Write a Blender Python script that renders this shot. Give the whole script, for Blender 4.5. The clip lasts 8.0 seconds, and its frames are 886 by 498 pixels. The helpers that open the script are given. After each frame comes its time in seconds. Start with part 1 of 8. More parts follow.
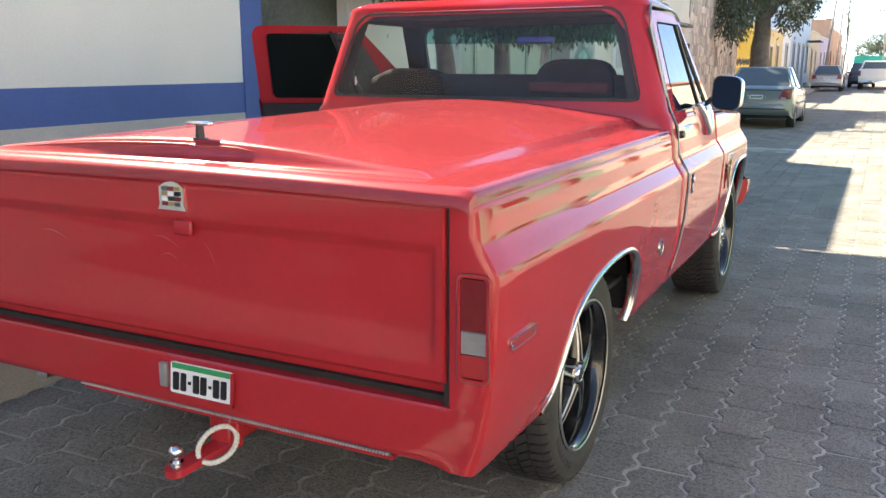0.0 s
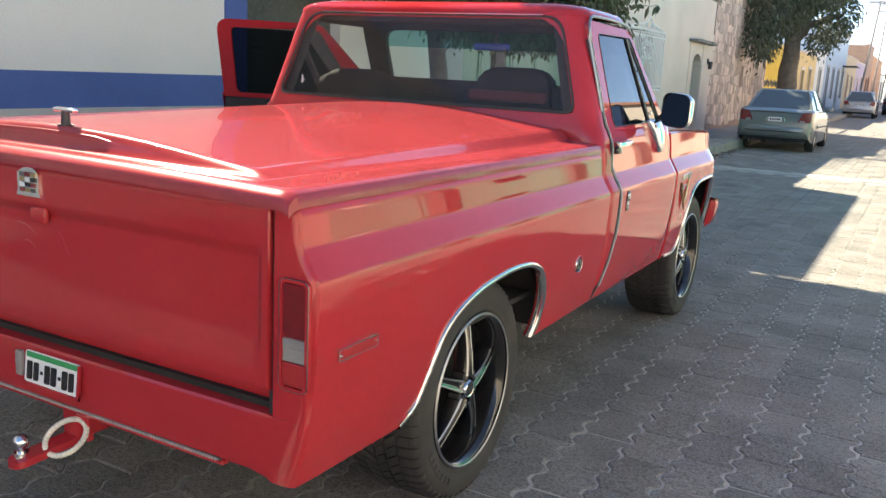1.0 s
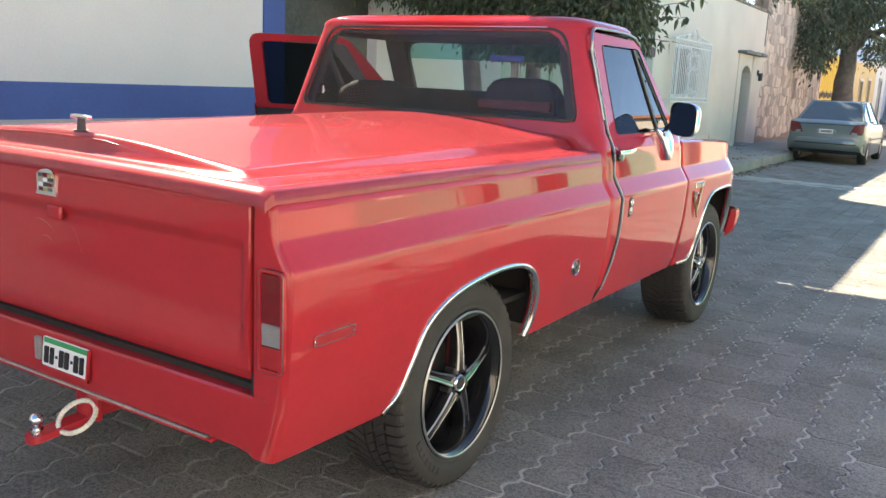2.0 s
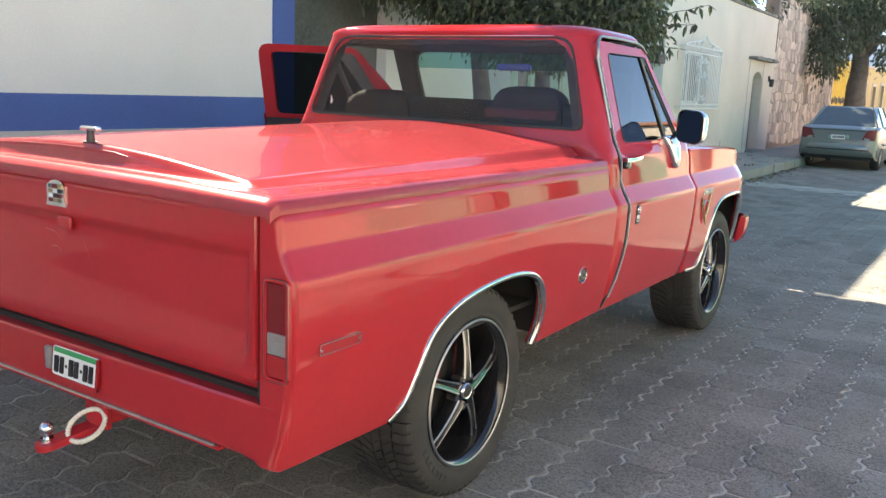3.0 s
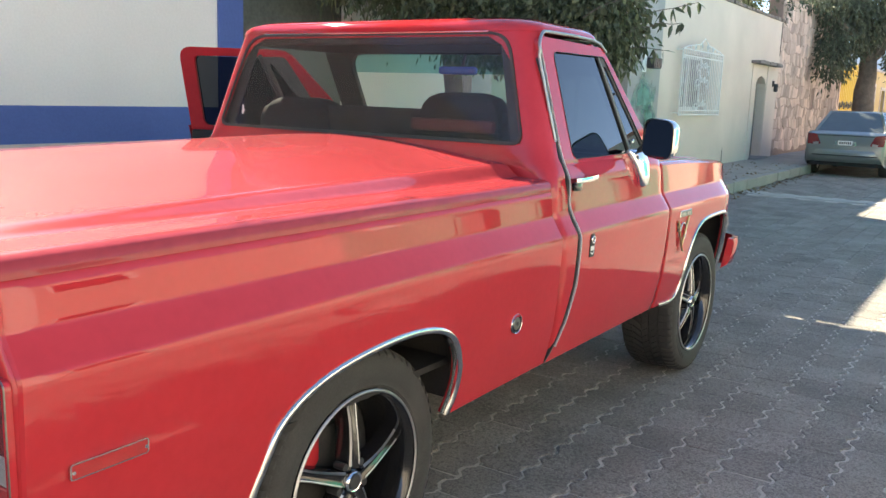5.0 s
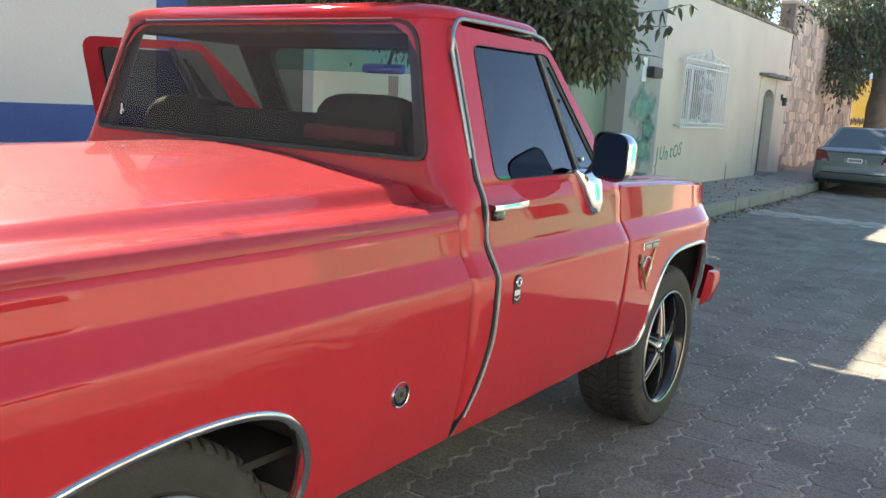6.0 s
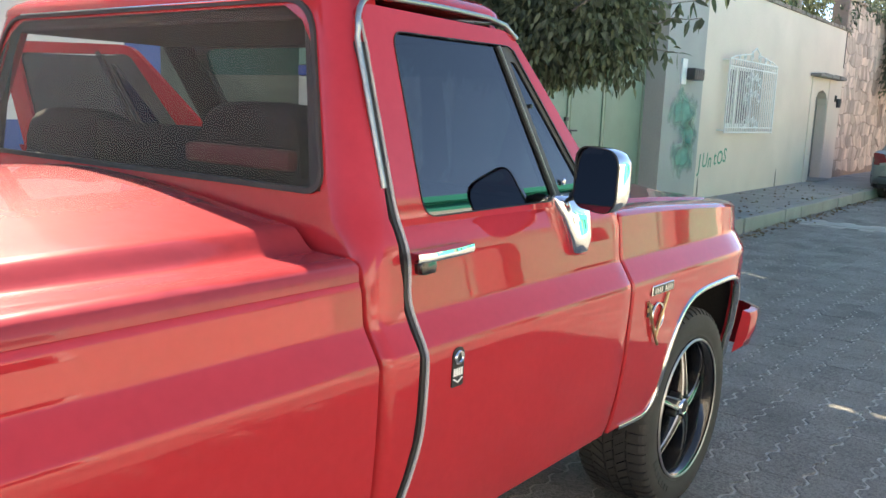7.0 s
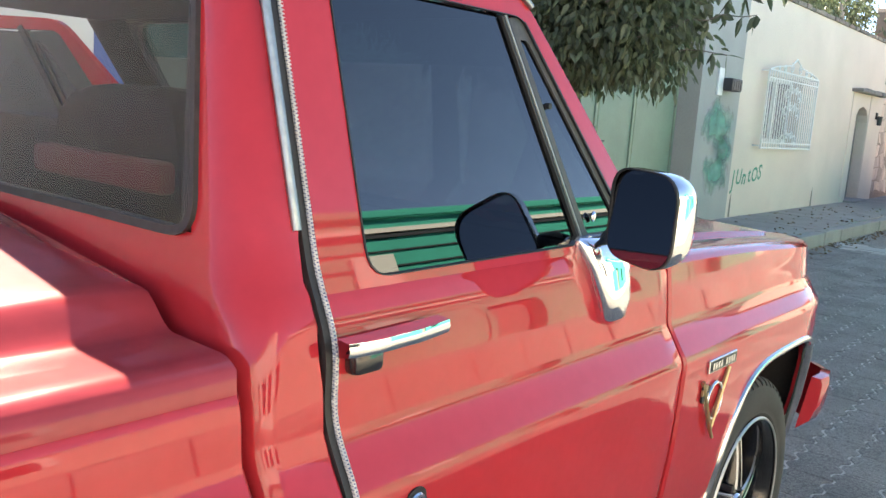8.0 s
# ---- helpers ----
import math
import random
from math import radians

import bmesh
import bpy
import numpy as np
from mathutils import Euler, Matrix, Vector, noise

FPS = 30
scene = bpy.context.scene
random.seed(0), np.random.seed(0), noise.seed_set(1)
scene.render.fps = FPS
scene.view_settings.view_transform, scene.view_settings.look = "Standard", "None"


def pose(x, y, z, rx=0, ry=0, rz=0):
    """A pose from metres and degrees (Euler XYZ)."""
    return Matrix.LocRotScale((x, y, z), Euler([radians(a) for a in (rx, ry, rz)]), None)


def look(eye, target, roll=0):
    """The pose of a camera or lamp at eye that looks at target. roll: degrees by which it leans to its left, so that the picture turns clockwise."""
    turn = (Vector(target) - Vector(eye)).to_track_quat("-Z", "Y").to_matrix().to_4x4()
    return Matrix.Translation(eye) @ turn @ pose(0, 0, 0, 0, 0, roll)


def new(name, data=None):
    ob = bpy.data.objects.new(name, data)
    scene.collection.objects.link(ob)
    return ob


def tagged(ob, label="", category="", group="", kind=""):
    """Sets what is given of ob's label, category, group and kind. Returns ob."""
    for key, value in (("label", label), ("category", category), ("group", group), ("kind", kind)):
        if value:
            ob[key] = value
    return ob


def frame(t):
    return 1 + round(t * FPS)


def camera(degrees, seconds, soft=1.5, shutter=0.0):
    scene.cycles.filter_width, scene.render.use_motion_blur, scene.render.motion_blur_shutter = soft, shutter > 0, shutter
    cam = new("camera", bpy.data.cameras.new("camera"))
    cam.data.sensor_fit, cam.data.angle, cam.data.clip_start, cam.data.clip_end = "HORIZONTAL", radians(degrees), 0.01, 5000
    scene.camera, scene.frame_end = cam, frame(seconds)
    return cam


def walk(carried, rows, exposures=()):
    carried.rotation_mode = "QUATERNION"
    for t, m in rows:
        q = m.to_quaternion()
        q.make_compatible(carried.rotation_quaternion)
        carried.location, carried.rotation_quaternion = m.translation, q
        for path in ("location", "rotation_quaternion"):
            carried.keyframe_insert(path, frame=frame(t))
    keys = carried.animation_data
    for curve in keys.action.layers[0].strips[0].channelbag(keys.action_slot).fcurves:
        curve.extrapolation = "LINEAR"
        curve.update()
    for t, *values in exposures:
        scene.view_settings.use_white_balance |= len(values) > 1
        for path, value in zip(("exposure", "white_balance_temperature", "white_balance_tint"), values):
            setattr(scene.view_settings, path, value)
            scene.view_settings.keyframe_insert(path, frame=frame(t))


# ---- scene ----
cam = camera(55.2, 8.0)
PATH = [
    (0, (1.808, -2.795, 1.444), (0.922, -1.052, 1.02), 0.0),
    (0.5, (2.001, -2.595, 1.443), (1.103, -0.861, 1.01), 2.3),
    (1, (2.189, -2.513, 1.447), (1.248, -0.797, 1.033), 3.0),
    (1.5, (2.383, -2.506, 1.443), (1.375, -0.83, 1.022), 3.3),
    (2, (2.457, -2.538, 1.446), (1.405, -0.883, 1.055), 2.8),
    (3.5, (2.482, -2.538, 1.453), (1.402, -0.896, 1.079), 2.4),
    (4, (2.479, -2.396, 1.445), (1.404, -0.752, 1.063), 2.4),
    (4.5, (2.396, -2.092, 1.461), (1.358, -0.427, 1.075), 3.1),
    (4.7, (2.41, -1.964, 1.462), (1.348, -0.311, 1.088), 2.4),
    (5.8, (2.358, -1.12, 1.46), (1.209, 0.481, 1.118), 2.8),
    (6, (2.334, -0.967, 1.466), (1.218, 0.657, 1.122), 3.3),
    (6.5, (2.265, -0.582, 1.457), (1.149, 1.043, 1.117), 2.9),
    (7, (2.158, -0.174, 1.479), (0.95, 1.385, 1.148), 2.3),
    (7.5, (1.964, 0.166, 1.454), (0.751, 1.72, 1.118), 3.9),
    (8, (1.772, 0.464, 1.468), (0.525, 1.994, 1.146), 4.1),
]
walk(cam, [(t, look(eye, target, roll)) for t, eye, target, roll in PATH],
     exposures=[(0.0, 2.2, 7700, 5), (1.0, 2.0, 7700, 5), (2.0, 2.25, 7700, 5), (4.5, 2.22, 7700, 5), (6.0, 2.05, 7700, 5), (6.6, 1.78, 7700, 5), (7.0, 2.25, 7700, 5), (8.0, 2.45, 7700, 5)])

# ---- light ----
SUN_TO = Vector((-0.67, 0.30, 0.68)).normalized()
sun_el = math.asin(SUN_TO.z)
sun_az = math.atan2(SUN_TO.x, SUN_TO.y)
world = bpy.data.worlds.new("sky_world")
scene.world = world
world.use_nodes = True
wn = world.node_tree
sky = wn.nodes.new("ShaderNodeTexSky")
sky.sky_type = "NISHITA"
sky.sun_disc = False
sky.sun_elevation = sun_el
sky.sun_rotation = sun_az
sky.dust_density = 0.0
sky.air_density = 0.5
sky.altitude = 1900
wn.nodes["Background"].inputs["Strength"].default_value = 0.17
wn.links.new(sky.outputs[0], wn.nodes["Background"].inputs[0])
sun_data = bpy.data.lights.new("sun", "SUN")
sun_data.energy = 4.8
sun_data.angle = radians(0.53)
sun_data.color = (1.0, 0.94, 0.84)
sun = new("sun", sun_data)
sun.matrix_world = look(SUN_TO * 60, (0, 0, 0))


# ---- materials ----
def mat(name, color, rough=0.6, metal=0.0, coat=0.0, vary=0.12, scale=6.0, grain=120.0, bump=0.15, bump_d=0.004,
        dirt=0.0, dirt_col=(0.12, 0.10, 0.08), spec=0.5, rand=0.0, per_island=False, coat_ior=1.5, world=False, coat_rough=0.03):
    """Two scales of colour change, fine relief, stains with soft shapes, a little change from piece to piece."""
    m = bpy.data.materials.new(name)
    m.use_nodes = True
    nt = m.node_tree
    L = nt.links.new
    b = nt.nodes["Principled BSDF"]
    b.inputs["Roughness"].default_value = rough
    b.inputs["Metallic"].default_value = metal
    b.inputs["Specular IOR Level"].default_value = spec
    b.inputs["Coat Weight"].default_value = coat
    b.inputs["Coat Roughness"].default_value = coat_rough
    b.inputs["Coat IOR"].default_value = coat_ior
    tc = nt.nodes.new("ShaderNodeTexCoord")
    n1 = nt.nodes.new("ShaderNodeTexNoise")
    n1.inputs["Scale"].default_value = scale
    n1.inputs["Detail"].default_value = 5
    n2 = nt.nodes.new("ShaderNodeTexNoise")
    n2.inputs["Scale"].default_value = grain
    n2.inputs["Detail"].default_value = 3
    where = tc.outputs["Object"]
    if world:
        where = nt.nodes.new("ShaderNodeNewGeometry").outputs["Position"]
    L(where, n1.inputs["Vector"])
    L(where, n2.inputs["Vector"])
    add = nt.nodes.new("ShaderNodeMath")
    add.operation = "ADD"
    L(n1.outputs["Fac"], add.inputs[0])
    L(n2.outputs["Fac"], add.inputs[1])
    ramp = nt.nodes.new("ShaderNodeMapRange")
    ramp.inputs["From Min"].default_value = 0.7
    ramp.inputs["From Max"].default_value = 1.3
    ramp.inputs["To Min"].default_value = 1 - vary
    ramp.inputs["To Max"].default_value = 1 + vary
    L(add.outputs[0], ramp.inputs["Value"])
    fac = ramp.outputs[0]
    if rand > 0:
        if per_island:
            g = nt.nodes.new("ShaderNodeNewGeometry")
            src = g.outputs["Random Per Island"]
        else:
            g = nt.nodes.new("ShaderNodeObjectInfo")
            src = g.outputs["Random"]
        r2 = nt.nodes.new("ShaderNodeMapRange")
        r2.inputs["To Min"].default_value = 1 - rand
        r2.inputs["To Max"].default_value = 1 + rand
        L(src, r2.inputs["Value"])
        mul = nt.nodes.new("ShaderNodeMath")
        mul.operation = "MULTIPLY"
        L(fac, mul.inputs[0])
        L(r2.outputs[0], mul.inputs[1])
        fac = mul.outputs[0]
    sc = nt.nodes.new("ShaderNodeVectorMath")
    sc.operation = "SCALE"
    sc.inputs[0].default_value = color
    L(fac, sc.inputs["Scale"])
    out = sc.outputs[0]
    if dirt > 0:
        n3 = nt.nodes.new("ShaderNodeTexNoise")
        n3.inputs["Scale"].default_value = scale * 0.35
        n3.inputs["Detail"].default_value = 8
        n3.inputs["Roughness"].default_value = 0.7
        L(where, n3.inputs["Vector"])
        r3 = nt.nodes.new("ShaderNodeMapRange")
        r3.inputs["From Min"].default_value = 0.5
        r3.inputs["From Max"].default_value = 0.75
        r3.inputs["To Max"].default_value = dirt
        L(n3.outputs["Fac"], r3.inputs["Value"])
        mx = nt.nodes.new("ShaderNodeMix")
        mx.data_type = "RGBA"
        L(r3.outputs[0], mx.inputs["Factor"])
        L(out, mx.inputs["A"])
        mx.inputs["B"].default_value = (*dirt_col, 1)
        out = mx.outputs["Result"]
    L(out, b.inputs["Base Color"])
    if bump > 0:
        bp = nt.nodes.new("ShaderNodeBump")
        bp.inputs["Strength"].default_value = bump
        bp.inputs["Distance"].default_value = bump_d
        L(add.outputs[0], bp.inputs["Height"])
        L(bp.outputs[0], b.inputs["Normal"])
    return m


def glass_mat(name, tint, rough=0.0, clear=0.06, haze=0.0):
    """A tinted pane: light goes through with the tint, gloss by Fresnel, a pale film that imitates veiling haze."""
    m = bpy.data.materials.new(name)
    m.use_nodes = True
    nt = m.node_tree
    nt.nodes.clear()
    L = nt.links.new
    o = nt.nodes.new("ShaderNodeOutputMaterial")
    t = nt.nodes.new("ShaderNodeBsdfTransparent")
    t.inputs[0].default_value = (*tint, 1)
    g = nt.nodes.new("ShaderNodeBsdfGlossy")
    g.inputs["Roughness"].default_value = rough
    f = nt.nodes.new("ShaderNodeLayerWeight")
    f.inputs["Blend"].default_value = 0.5
    pw = nt.nodes.new("ShaderNodeMath")
    pw.operation = "POWER"
    pw.inputs[1].default_value = 4.5
    L(f.outputs["Facing"], pw.inputs[0])
    mr = nt.nodes.new("ShaderNodeMapRange")
    mr.inputs["To Min"].default_value = clear
    L(pw.outputs[0], mr.inputs["Value"])
    mx = nt.nodes.new("ShaderNodeMixShader")
    L(mr.outputs[0], mx.inputs[0])
    L(t.outputs[0], mx.inputs[1])
    L(g.outputs[0], mx.inputs[2])
    out = mx.outputs[0]
    if haze:
        n = nt.nodes.new("ShaderNodeTexNoise")
        n.inputs["Scale"].default_value = 6.0
        n.inputs["Detail"].default_value = 4.0
        amount = nt.nodes.new("ShaderNodeMapRange")
        amount.inputs["To Min"].default_value = haze * 0.6
        amount.inputs["To Max"].default_value = haze * 1.4
        L(n.outputs[0], amount.inputs["Value"])
        df = nt.nodes.new("ShaderNodeBsdfDiffuse")
        df.inputs["Color"].default_value = (0.62, 0.60, 0.56, 1)
        film = nt.nodes.new("ShaderNodeMixShader")
        L(amount.outputs[0], film.inputs[0])
        L(out, film.inputs[1])
        L(df.outputs[0], film.inputs[2])
        out = film.outputs[0]
    L(out, o.inputs[0])
    return m


M_PAINT = mat("red_car_paint", (0.42, 0.026, 0.034), 0.38, coat=1.0, vary=0.05, scale=4.0, grain=42, bump=0.075, bump_d=0.004, spec=0.0, coat_ior=1.5)
M_LID = mat("dull_red_lid_paint", (0.31, 0.036, 0.044), 0.26, coat=0.6, vary=0.10, scale=2.2, grain=30, bump=0.06, bump_d=0.004, spec=0.05, dirt=0.16, dirt_col=(0.40, 0.085, 0.085), coat_rough=0.045)
M_CHROME = mat("chrome", (0.80, 0.81, 0.82), 0.06, metal=1.0, vary=0.03, scale=8, bump=0.01, bump_d=0.001)
M_BLACK = mat("black_rubber", (0.018, 0.018, 0.019), 0.55, vary=0.2, bump=0.1, bump_d=0.001)
M_GLOSSBLACK = mat("gloss_black", (0.012, 0.012, 0.013), 0.16, coat=0.6, vary=0.1, bump=0.0)
M_TYRE = mat("tyre_rubber", (0.034, 0.033, 0.032), 0.78, vary=0.25, scale=9, grain=160, bump=0.2, bump_d=0.002, dirt=0.35, dirt_col=(0.10, 0.09, 0.08))
M_MACHINED = mat("machined_alloy", (0.42, 0.42, 0.43), 0.42, metal=1.0, vary=0.06, bump=0.02, bump_d=0.001)
M_LENS_MARK = mat("marker_lens", (0.36, 0.016, 0.02), 0.3, coat=0.6, vary=0.1, scale=30, grain=220, bump=0.1, bump_d=0.001)
M_LENS_RED = mat("red_lens", (0.17, 0.006, 0.010), 0.25, coat=0.7, vary=0.15, scale=30, grain=220, bump=0.15, bump_d=0.001)
M_LENS_WHITE = mat("clear_lens", (0.25, 0.24, 0.235), 0.3, coat=0.6, vary=0.1, scale=30, grain=200, bump=0.3, bump_d=0.001)
M_INTERIOR = mat("cab_trim_black", (0.020, 0.019, 0.020), 0.75, vary=0.15, scale=5, grain=20, bump=0.0)
M_SEAT = mat("seat_cloth_black", (0.016, 0.015, 0.016), 0.9, vary=0.15, scale=5, grain=20, bump=0.0, spec=0.1)
M_SEAT_RED = mat("seat_cloth_red", (0.055, 0.007, 0.009), 0.85, vary=0.15, scale=5, grain=20, bump=0.0)
M_WELL = mat("wheel_well_black", (0.02, 0.019, 0.018), 0.9, vary=0.3, scale=8)
# the rear pane carries a little painted haze to lift its darkness
M_GLASS = glass_mat("tinted_glass", (0.93, 0.95, 0.94), 0.0, 0.024, haze=0.02)
M_GLASS_SIDE = glass_mat("dark_tinted_glass", (0.05, 0.055, 0.06), 0.0, 0.11)
M_GLASS_LEFT = glass_mat("dark_tinted_glass_film", (0.07, 0.075, 0.085), 0.0, 0.015)
M_GLASS_CLEAR = glass_mat("windscreen_glass", (0.92, 0.97, 0.94), 0.0, 0.05)
M_GLASS_BAND = glass_mat("windscreen_sun_band", (0.30, 0.62, 0.60), 0.0, 0.05)
M_MIRROR = mat("mirror_glass", (0.21, 0.225, 0.26), 0.01, metal=1.0, vary=0.0, bump=0.0)
M_WHITEWALL = mat("white_wall_paint", (0.74, 0.72, 0.66), 0.9, vary=0.05, scale=1.2, grain=60, bump=0.2, bump_d=0.004, dirt=0.12, dirt_col=(0.5, 0.47, 0.40))
M_BLUE = mat("blue_wall_paint", (0.070, 0.125, 0.33), 0.8, vary=0.10, scale=2.0, grain=60, bump=0.2, bump_d=0.004, dirt=0.15, dirt_col=(0.12, 0.18, 0.42))
M_GREYWALL = mat("pale_grey_wall_paint", (0.50, 0.48, 0.44), 0.9, vary=0.08, scale=1.5, grain=50, bump=0.25, bump_d=0.005, dirt=0.2, dirt_col=(0.36, 0.33, 0.28))
M_CREAM = mat("cream_wall_paint", (0.67, 0.565, 0.475), 0.9, vary=0.09, scale=1.0, grain=40, bump=0.3, bump_d=0.006, dirt=0.25, dirt_col=(0.50, 0.44, 0.34))
M_GREYPAINT = mat("grey_wall_paint", (0.36, 0.35, 0.33), 0.9, vary=0.08, scale=1.5, grain=40, bump=0.3, bump_d=0.006, dirt=0.3, dirt_col=(0.27, 0.32, 0.29))
# garden wall: dark grey-green, with darker patches
M_GARDEN = mat("dark_green_wall_plaster", (0.10, 0.115, 0.098), 0.95, vary=0.25, scale=1.5, grain=30, bump=0.4, bump_d=0.01, dirt=0.5, dirt_col=(0.06, 0.08, 0.055))
M_GATE = mat("green_metal_paint", (0.22, 0.28, 0.21), 0.55, vary=0.10, scale=3, grain=80, bump=0.1, bump_d=0.002, dirt=0.3, dirt_col=(0.30, 0.34, 0.27))
M_CONC = mat("pavement_concrete", (0.30, 0.285, 0.26), 0.92, vary=0.18, scale=2, grain=90, bump=0.35, bump_d=0.005, dirt=0.35, dirt_col=(0.17, 0.15, 0.13))
M_PALECONC = mat("pale_worn_concrete", (0.42, 0.405, 0.375), 0.92, vary=0.18, scale=2, grain=90, bump=0.35, bump_d=0.005, dirt=0.3, dirt_col=(0.26, 0.24, 0.21))
M_ROADBED = mat("joint_sand", (0.47, 0.43, 0.38), 0.95, vary=0.25, scale=5, grain=150, bump=0.5, bump_d=0.006)


def paver_mat(name, per_island):
    """Worn concrete: pitted aggregate, pale grit lying in patches, a little change from block to block."""
    m = bpy.data.materials.new(name)
    m.use_nodes = True
    nt = m.node_tree
    L = nt.links.new
    b = nt.nodes["Principled BSDF"]
    b.inputs["Roughness"].default_value = 0.82
    b.inputs["Specular IOR Level"].default_value = 0.4
    geo = nt.nodes.new("ShaderNodeNewGeometry")
    def noise(scale, detail, rough):
        n = nt.nodes.new("ShaderNodeTexNoise")
        n.inputs["Scale"].default_value = scale
        n.inputs["Detail"].default_value = detail
        n.inputs["Roughness"].default_value = rough
        L(geo.outputs["Position"], n.inputs["Vector"])
        return n.outputs["Fac"]
    def ramp(v, a, b_, lo, hi):
        r = nt.nodes.new("ShaderNodeMapRange")
        for k, x in (("From Min", a), ("From Max", b_), ("To Min", lo), ("To Max", hi)):
            r.inputs[k].default_value = x
        L(v, r.inputs["Value"])
        return r.outputs[0]
    def times(p, q):
        k = nt.nodes.new("ShaderNodeMath")
        k.operation = "MULTIPLY"
        L(p, k.inputs[0])
        L(q, k.inputs[1])
        return k.outputs[0]
    speck = noise(150, 4, 0.65)
    pits = noise(62, 3, 0.6)
    blotch = noise(2.2, 6, 0.6)
    src = geo.outputs["Random Per Island"]
    if not per_island:
        src = nt.nodes.new("ShaderNodeObjectInfo").outputs["Random"]
    fac = times(times(ramp(speck, 0.38, 0.62, 0.66, 1.38), ramp(pits, 0.40, 0.50, 0.70, 1.05)), times(ramp(blotch, 0.35, 0.65, 0.82, 1.16), ramp(src, 0, 1, 0.88, 1.12)))
    col = nt.nodes.new("ShaderNodeVectorMath")
    col.operation = "SCALE"
    col.inputs[0].default_value = (0.243, 0.226, 0.206)
    L(fac, col.inputs["Scale"])
    grit = times(ramp(noise(0.9, 5, 0.6), 0.48, 0.62, 0.0, 1.0), ramp(noise(95, 3, 0.7), 0.50, 0.58, 0.0, 0.75))
    mx = nt.nodes.new("ShaderNodeMix")
    mx.data_type = "RGBA"
    L(grit, mx.inputs["Factor"])
    L(col.outputs[0], mx.inputs["A"])
    mx.inputs["B"].default_value = (0.34, 0.31, 0.27, 1)
    L(mx.outputs["Result"], b.inputs["Base Color"])
    bp = nt.nodes.new("ShaderNodeBump")
    bp.inputs["Strength"].default_value = 0.8
    bp.inputs["Distance"].default_value = 0.012
    hgt = nt.nodes.new("ShaderNodeMath")
    hgt.operation = "ADD"
    L(pits, hgt.inputs[0])
    L(speck, hgt.inputs[1])
    L(hgt.outputs[0], bp.inputs["Height"])
    L(bp.outputs[0], b.inputs["Normal"])
    return m


M_PAVER = paver_mat("concrete_paver", False)
M_PAVER_I = paver_mat("concrete_paver_far", True)
STONE = dict(rough=0.9, vary=0.20, scale=3, grain=60, bump=0.6, bump_d=0.010, rand=0.34, world=True)
M_STONE = mat("pink_field_stone", (0.53, 0.41, 0.34), **STONE)
M_STONE_I = mat("pink_field_stone_far", (0.53, 0.41, 0.34), per_island=True, **STONE)
M_MORTAR = mat("mortar", (0.28, 0.20, 0.165), 0.95, vary=0.2, scale=5, bump=0.4, bump_d=0.006)
M_CORNICE = mat("old_roof_edge", (0.21, 0.17, 0.14), 0.95, vary=0.35, scale=6, grain=50, bump=0.6, bump_d=0.01, rand=0.25, per_island=True)
M_WHITEMETAL = mat("white_painted_iron", (0.72, 0.72, 0.70), 0.5, vary=0.08, scale=9, bump=0.1, bump_d=0.001)
M_DARKMETAL = mat("dark_metal", (0.03, 0.03, 0.032), 0.5, vary=0.2, scale=9)
M_WOODDOOR = mat("grey_weathered_wood", (0.20, 0.18, 0.16), 0.8, vary=0.25, scale=5, grain=80, bump=0.4, bump_d=0.004)
M_DARKPANE = mat("dark_window_pane", (0.02, 0.025, 0.03), 0.12, vary=0.1, bump=0.0)
M_DUSTYPANE = mat("dusty_window_pane", (0.035, 0.040, 0.050), 0.45, vary=0.2, scale=4, bump=0.0)
M_BARK = mat("bark", (0.165, 0.140, 0.118), 0.95, vary=0.3, scale=7, grain=60, bump=0.9, bump_d=0.02)
M_LEAF = mat("dark_green_leaf", (0.120, 0.145, 0.080), 0.5, vary=0.2, scale=8, bump=0.1, bump_d=0.002, rand=0.45, per_island=True)
M_LEAF2 = mat("grey_green_leaf", (0.095, 0.115, 0.075), 0.55, vary=0.2, scale=8, bump=0.1, bump_d=0.002, rand=0.4, per_island=True)
M_YELLOW = mat("yellow_wall_paint", (0.70, 0.51, 0.23), 0.85, vary=0.08, scale=1.5, bump=0.2)
M_YELLOWIRON = mat("yellow_painted_iron", (0.60, 0.40, 0.05), 0.55, vary=0.1)
M_PALEBLUE = mat("pale_blue_wall_paint", (0.42, 0.50, 0.58), 0.88, vary=0.08, scale=1.5, bump=0.2)
M_OCHRE = mat("ochre_wall_paint", (0.52, 0.44, 0.375), 0.88, vary=0.1, scale=1.5, bump=0.2)
M_SAND = mat("sand_wall_paint", (0.55, 0.43, 0.28), 0.88, vary=0.1, scale=1.5, bump=0.2)
M_LILAC = mat("lilac_wall_paint", (0.46, 0.37, 0.46), 0.88, vary=0.1, scale=1.5, bump=0.2)
M_ORANGE = mat("orange_wall_paint", (0.56, 0.30, 0.17), 0.88, vary=0.1, scale=1.5, bump=0.2)
M_BRICKWASH = mat("washed_brick_wall", (0.42, 0.26, 0.18), 0.9, vary=0.18, scale=1.2, bump=0.3, dirt=0.3, dirt_col=(0.50, 0.36, 0.27))
M_TEAL = mat("teal_wall_paint", (0.03, 0.40, 0.30), 0.75, vary=0.1, scale=1.5, bump=0.2)
M_BRICK = mat("old_brick", (0.36, 0.17, 0.11), 0.92, vary=0.25, scale=8, grain=50, bump=0.5, bump_d=0.01, rand=0.2)
M_CARGREEN = mat("grey_green_car_paint", (0.175, 0.200, 0.195), 0.3, metal=0.45, coat=0.9, vary=0.04, bump=0.0)
